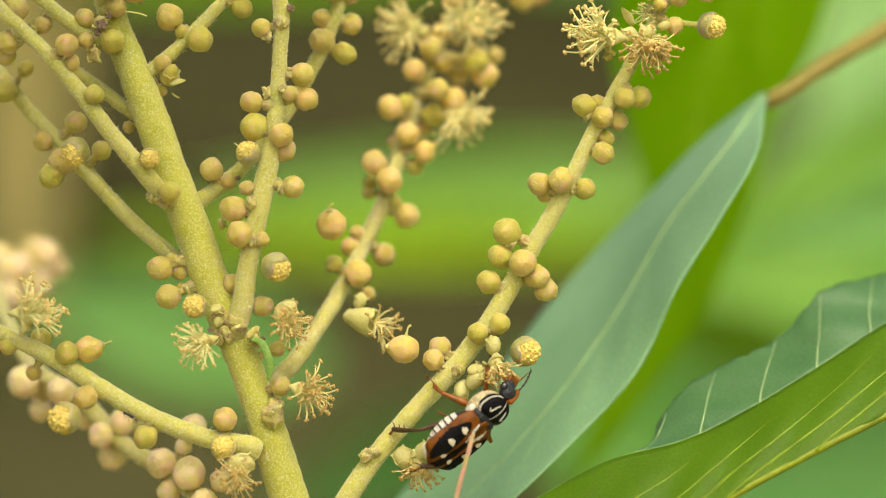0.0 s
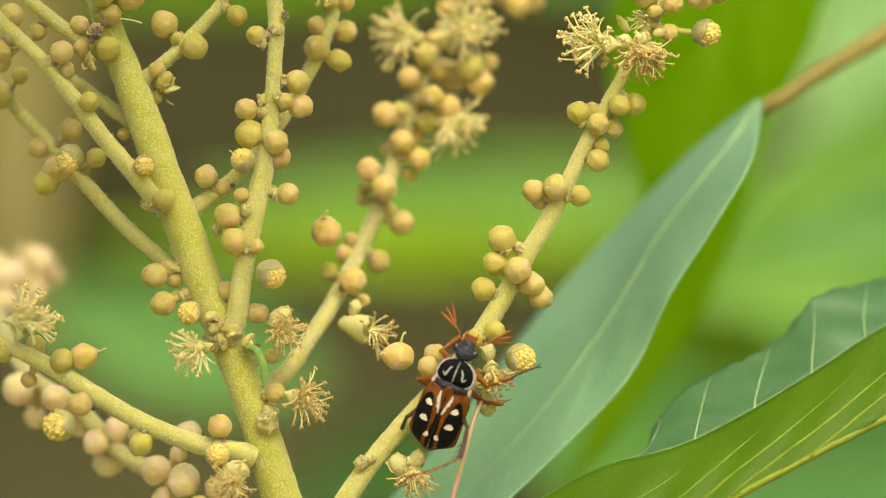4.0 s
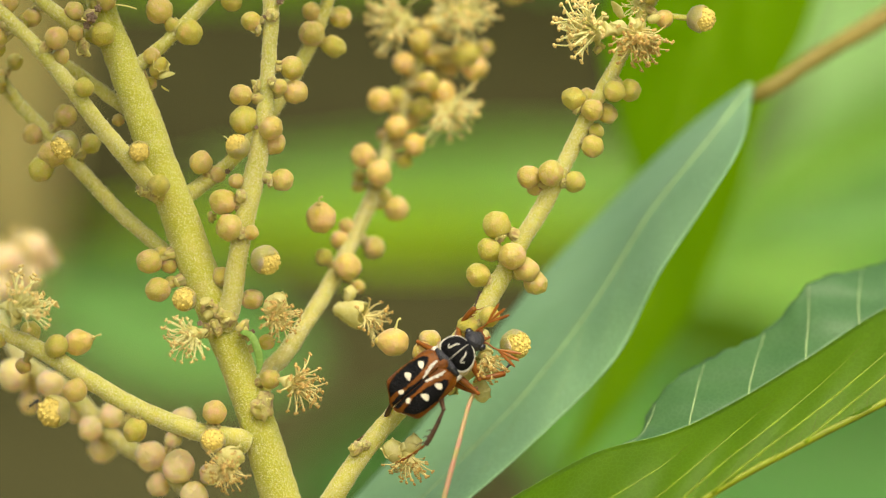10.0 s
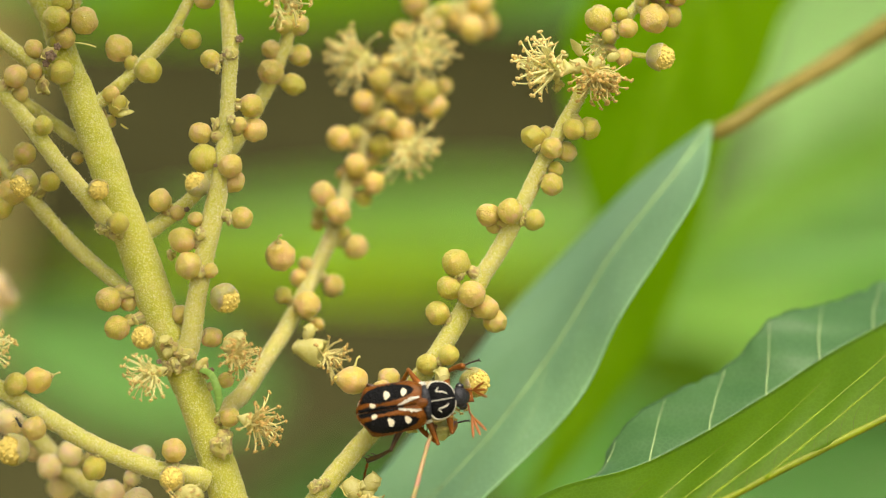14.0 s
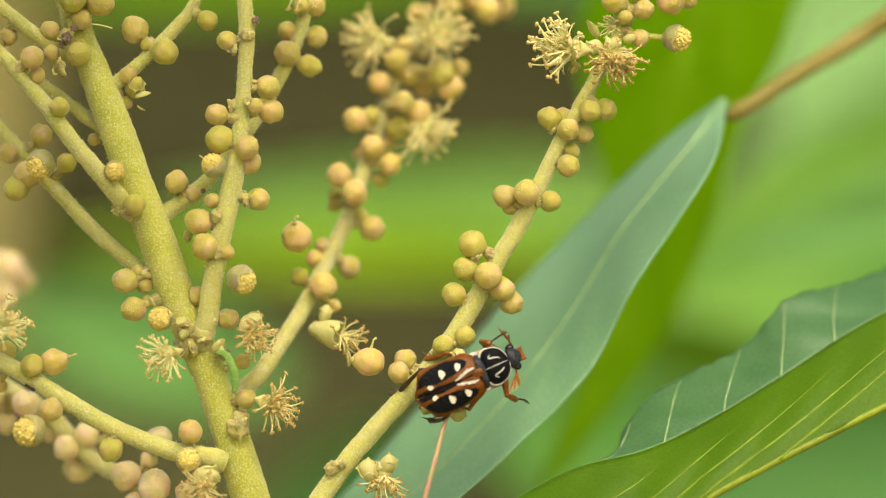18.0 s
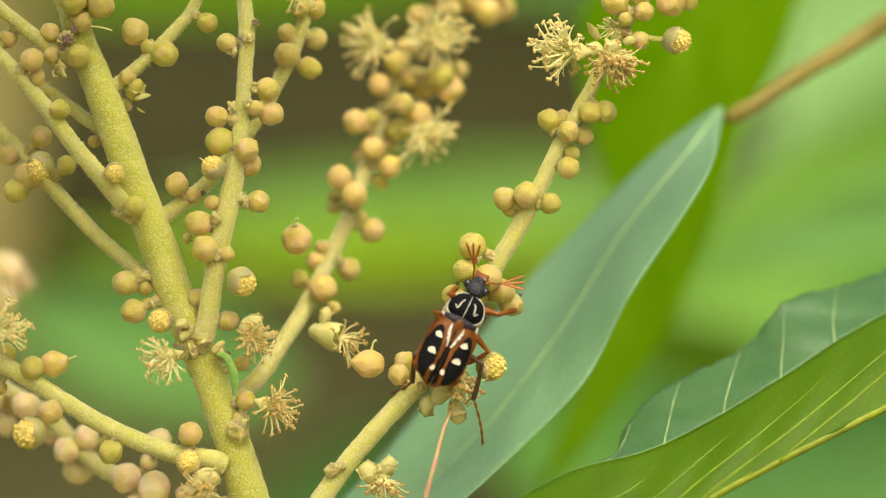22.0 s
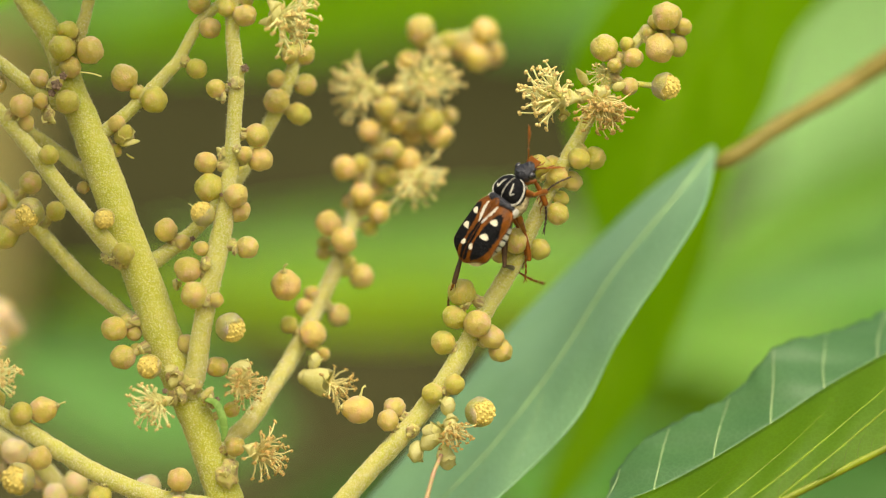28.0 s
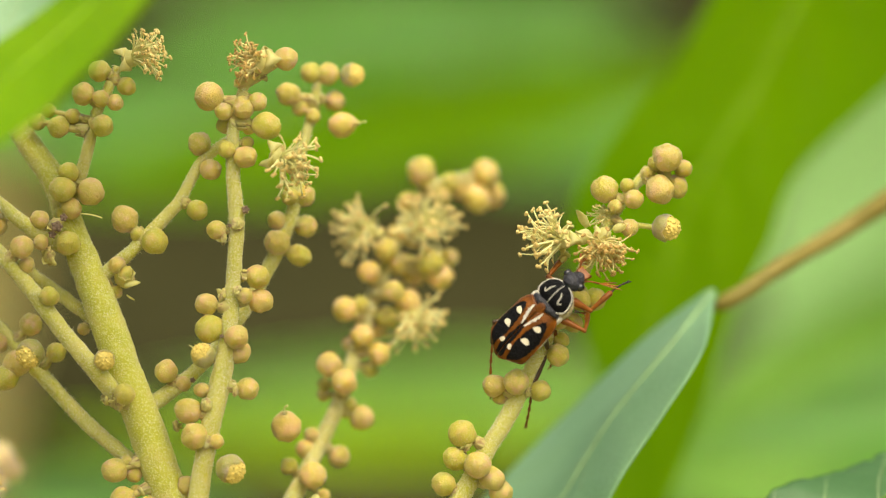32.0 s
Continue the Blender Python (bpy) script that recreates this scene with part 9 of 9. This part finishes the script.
    walk(LEGS["hind", 1][2], [(t, limb(x, y, z, w, i, j, k)) for t, x, y, z, w, i, j, k in (
        (0, -3.78, -0.09, 4.9, 0.779, 0.586, 0.218, -0.057), (1, -2.87, 2.6, 4.59, 0.784, 0.565, 0.172, -0.19), (1.25, -2.64, 2.77, 4.76, 0.74, 0.585, -0.12, -0.308), (1.5, -2.44, 2.75, 5.17, 0.582, 0.567, -0.343, -0.471),
        (2, -1.93, 2.9, 5.57, 0.628, 0.692, -0.072, -0.349), (2.5, -1.27, 2.23, 6.67, 0.469, 0.617, -0.337, -0.534), (3, -0.99, 1.46, 7.19, 0.528, 0.592, -0.303, -0.528), (3.5, -1.75, 0.3, 7.18, 0.464, 0.567, -0.418, -0.538),
        (4.5, -1.14, -2.19, 6.75, 0.541, 0.68, -0.364, -0.336), (5.5, 0.24, -3.68, 5.14, 0.604, 0.739, -0.276, -0.119), (6, 0.41, -3.86, 4.57, 0.577, 0.777, -0.223, -0.115), (7, -0.02, -3.64, 5.27, 0.575, 0.803, -0.154, -0.002),
        (8, -0.21, -3.47, 5.58, 0.58, 0.801, -0.145, 0.02), (9, -0.13, -3.39, 5.72, 0.618, 0.776, -0.108, 0.063), (10, -0.53, -3.57, 5.32, 0.538, 0.826, -0.164, 0.042), (11, -0.02, -3.58, 5.39, 0.528, 0.836, -0.099, 0.113),
        (12, 0.77, -3.68, 4.96, 0.616, 0.747, -0.048, 0.246), (13, 0.46, -3.42, 5.63, 0.43, 0.843, 0.071, 0.316), (13.5, 0.36, -3.44, 5.61, 0.625, 0.655, 0.108, 0.41), (14, 0.5, -3.41, 5.63, 0.767, 0.414, 0.15, 0.466),
        (15, 1.14, -3.82, 3.94, 0.71, 0.547, 0.222, 0.383), (16.25, 1.29, -3.77, 3.93, 0.577, 0.677, 0.363, 0.278), (17.5, 1.41, -3.73, 3.91, 0.418, 0.78, 0.448, 0.127), (18, 1.38, -3.63, 4.55, 0.438, 0.773, 0.453, 0.078),
        (19, 2.25, -3.3, 3.84, 0.561, 0.669, 0.488, -0.008), (19.5, 1.62, -3.32, 5.13, 0.761, 0.531, 0.371, -0.019), (20, 0.76, -2.94, 6.2, 0.906, 0.357, 0.224, -0.032), (20.5, 0.17, -3.97, 4.09, 0.826, 0.545, 0.114, 0.084),
        (21, -0.11, -3.49, 1.65, 0.694, 0.706, -0.032, 0.141), (22, 0.49, -3.97, 3.7, 0.728, 0.632, 0.151, 0.221), (23, 1.42, -3.74, 3.47, 0.81, 0.534, 0.152, 0.19), (23.5, 0.46, -3.02, 6.18, 0.943, 0.264, 0.098, 0.175),
        (24, -0.76, -0.65, 7.47, 0.984, -0.034, 0.037, 0.168), (24.5, -0.75, -1.39, 7.28, 0.936, 0.291, 0.125, 0.154), (26.5, 0.98, -3.01, 6.04, 0.942, 0.209, 0.237, 0.115), (26.75, 0.69, -1.65, 7.18, 0.964, 0.103, 0.21, 0.127),
        (27, 0.26, 0.06, 7.59, 0.974, -0.005, 0.183, 0.137), (27.5, -0.14, 0.02, 7.6, 0.986, -0.001, 0.096, 0.14), (27.75, 0.98, -2.54, 6.53, 0.93, 0.247, 0.243, 0.123), (28, 1.64, -3.64, 3.85, 0.791, 0.471, 0.374, 0.109),
        (28.25, 0.95, -2.97, 6.1, 0.894, 0.337, 0.282, 0.087), (28.5, -0.21, -1.24, 7.4, 0.963, 0.19, 0.178, 0.072), (28.75, -1.44, 0.88, 7.23, 0.995, 0.035, 0.067, 0.064), (29, -2.29, 2.55, 5.66, 0.989, -0.122, -0.045, 0.064),
        (29.5, -1.53, 0.83, 7.2, 0.998, 0.002, -0.012, 0.064), (30, -0.52, -1.37, 7.32, 0.99, 0.125, 0.024, 0.055), (30.5, -1.68, 0.99, 7.09, 0.984, -0.114, -0.124, 0.063), (31, -2.43, 2.72, 5.24, 0.898, -0.343, -0.263, 0.081),
        (32, -2.7, 2.45, 5.25, 0.975, -0.132, -0.167, 0.055),
    )])
    walk(fly, [
        (0, beetle_pose(42.387, -8, 114.907, 40, -58, 0)), (8.3, beetle_pose(15.494, -6, 49.592, 38, -58, 0)), (8.5, beetle_pose(12.158, -4, 29.311, 36, -58, 0)),
        (8.6, beetle_pose(10.966, -2, 24.797, 34, -58, 0)), (8.7, beetle_pose(11.826, -2, 24.489, 32, -58, 0)), (8.8, beetle_pose(11.49, -2, 22.149, 34, -58, 0)),
        (8.9, beetle_pose(10.317, -2, 20.047, 36, -58, 0)), (9, beetle_pose(9.323, -2, 17.886, 35, -58, 0)), (9.1, beetle_pose(7.318, -2, 17.164, 33, -58, 0)),
        (9.2, beetle_pose(2.867, -1, 17.547, 33, -58, 0)), (9.3, beetle_pose(0.8, 0, 20.332, 38, -58, 0)), (9.4, beetle_pose(3.289, 0, 22.907, 42, -58, 0)),
        (9.5, beetle_pose(3.978, 0, 29.142, 45, -58, 0)), (9.7, beetle_pose(4.844, 0, 50.816, 50, -58, 0)), (10.2, beetle_pose(8.249, 0, 103.91, 50, -58, 0)),
        (32, beetle_pose(11.739, 0, 137.913, 50, -58, 0)),
    ])
    walk(ant, [
        (0, beetle_pose(-33.223, -4.6, -17.564, 155, 30, 0)), (3, beetle_pose(-35.968, -4.6, -16.219, 152, 30, 0)), (6, beetle_pose(-37.99, -2.2, -15.872, 175, 30, 0)),
        (8, beetle_pose(-39.486, -3, -16.626, 190, 30, 0)), (10, beetle_pose(-41.924, -5, -17.088, 215, 30, 0)), (13, beetle_pose(-39.846, -5.2, -15.566, 150, 30, 0)),
        (15, beetle_pose(-39.282, -5, -14.441, 105, 30, 0)), (18, beetle_pose(-39.947, -4.4, -13.33, 148, 30, 0)), (19, beetle_pose(-41.335, -4.4, -12.942, 165, 30, 0)),
        (20, beetle_pose(-43.118, -4.4, -12.388, 160, 30, 0)), (22, beetle_pose(-44.846, -4.2, -10.903, 155, 30, 0)), (27, beetle_pose(-49.064, -4.2, -5.964, 155, 30, 0)),
        (32, beetle_pose(-50.902, -4.2, -6.044, 155, 30, 0)),
    ])
    # the leaves stir in the air
    walk(leaf_big, [(t, pose(x * MM, 0.018, HEIGHT + z * MM, 0, turn, 0)) for t, x, z, turn in (
        (0, 35.47, 16.75, 0), (0.5, 35.41, 16.64, 0.09), (1, 35.2, 16.75, 0.17), (1.5, 35.28, 16.65, 0.26), (2, 35.17, 16.9, 0.34), (2.5, 35.34, 16.84, 0.43),
        (3, 35.33, 16.82, 0.51), (3.5, 35.58, 16.81, 0.56), (5.5, 35.55, 16.86, 0.74), (6, 34.92, 16.81, 0.78), (6.5, 35.29, 16.83, 0.9), (7, 35.23, 16.85, 1.01),
        (7.5, 35.32, 16.59, 1.12), (8, 35.27, 16.89, 1.24), (8.5, 35.22, 17, 1.35), (9, 35.07, 17.49, 1.47), (9.5, 34.99, 17.44, 1.49), (10, 35.14, 17.11, 1.51),
        (10.5, 34.77, 17.52, 1.54), (11, 35.34, 17.23, 1.56), (11.5, 34.79, 17.14, 1.58), (12, 35.17, 17.37, 1.6), (12.5, 34.77, 17.39, 1.28), (13, 35.18, 16.91, 0.96),
        (13.5, 35.43, 17.17, 0.64), (14, 35.19, 16.83, 0.88), (14.5, 35.51, 17.42, 1.12), (15, 35.13, 17.47, 1.37), (15.5, 34.89, 17.41, 1.61), (17.5, 34.79, 17.66, 1.72),
        (18, 34.94, 17.57, 1.75), (18.5, 35.14, 17.56, 1.77), (19, 34.82, 17.46, 1.8), (19.5, 34.62, 17.75, 1.76), (20, 34.93, 17.85, 1.73), (20.5, 34.64, 17.58, 1.69),
        (21, 34.86, 17.58, 1.66), (21.5, 34.99, 16.84, 1.62), (22, 34.5, 16.92, 1.68), (22.5, 35.19, 17.46, 1.79), (23, 34.44, 17.3, 1.9), (23.5, 34.9, 18.35, 2.01),
        (24, 34.79, 17.24, 2.12), (24.5, 34.98, 17.86, 2.11), (26.5, 34.64, 17.44, 2.08), (27, 35.11, 17.68, 2.07), (27.5, 34.54, 16.74, 2.07), (28, 34.96, 17.59, 2.07),
        (28.5, 35.15, 16.56, 2.07), (29, 34.83, 17.44, 2.07), (32, 34.86, 17.43, 2.07),
    )])
    walk(fold, [(t, pose(fold_base.x + x * MM, fold_base.y, fold_base.z + z * MM)) for t, x, z in (
        (0, -0.01, -0.03), (2, -0.15, -0.02), (3.5, -0.08, 0.12), (5.5, 0.02, 0.13), (7, -0.03, 0.11), (9, -0.08, 0.09), (11, -0.08, 0.21), (12, -0, 0.3),
        (13, 0.06, 0.36), (14.5, 0.02, 0.36), (15.5, -0.03, 0.28), (17.5, -0.13, 0.39), (19, -0.07, 0.35), (21, -0.09, 0.39), (23, -0.2, 0.47), (24.5, -0.21, 0.48),
        (26.5, -0.13, 0.45), (28, -0.1, 0.46), (32, -0.1, 0.46),
    )])


motions()
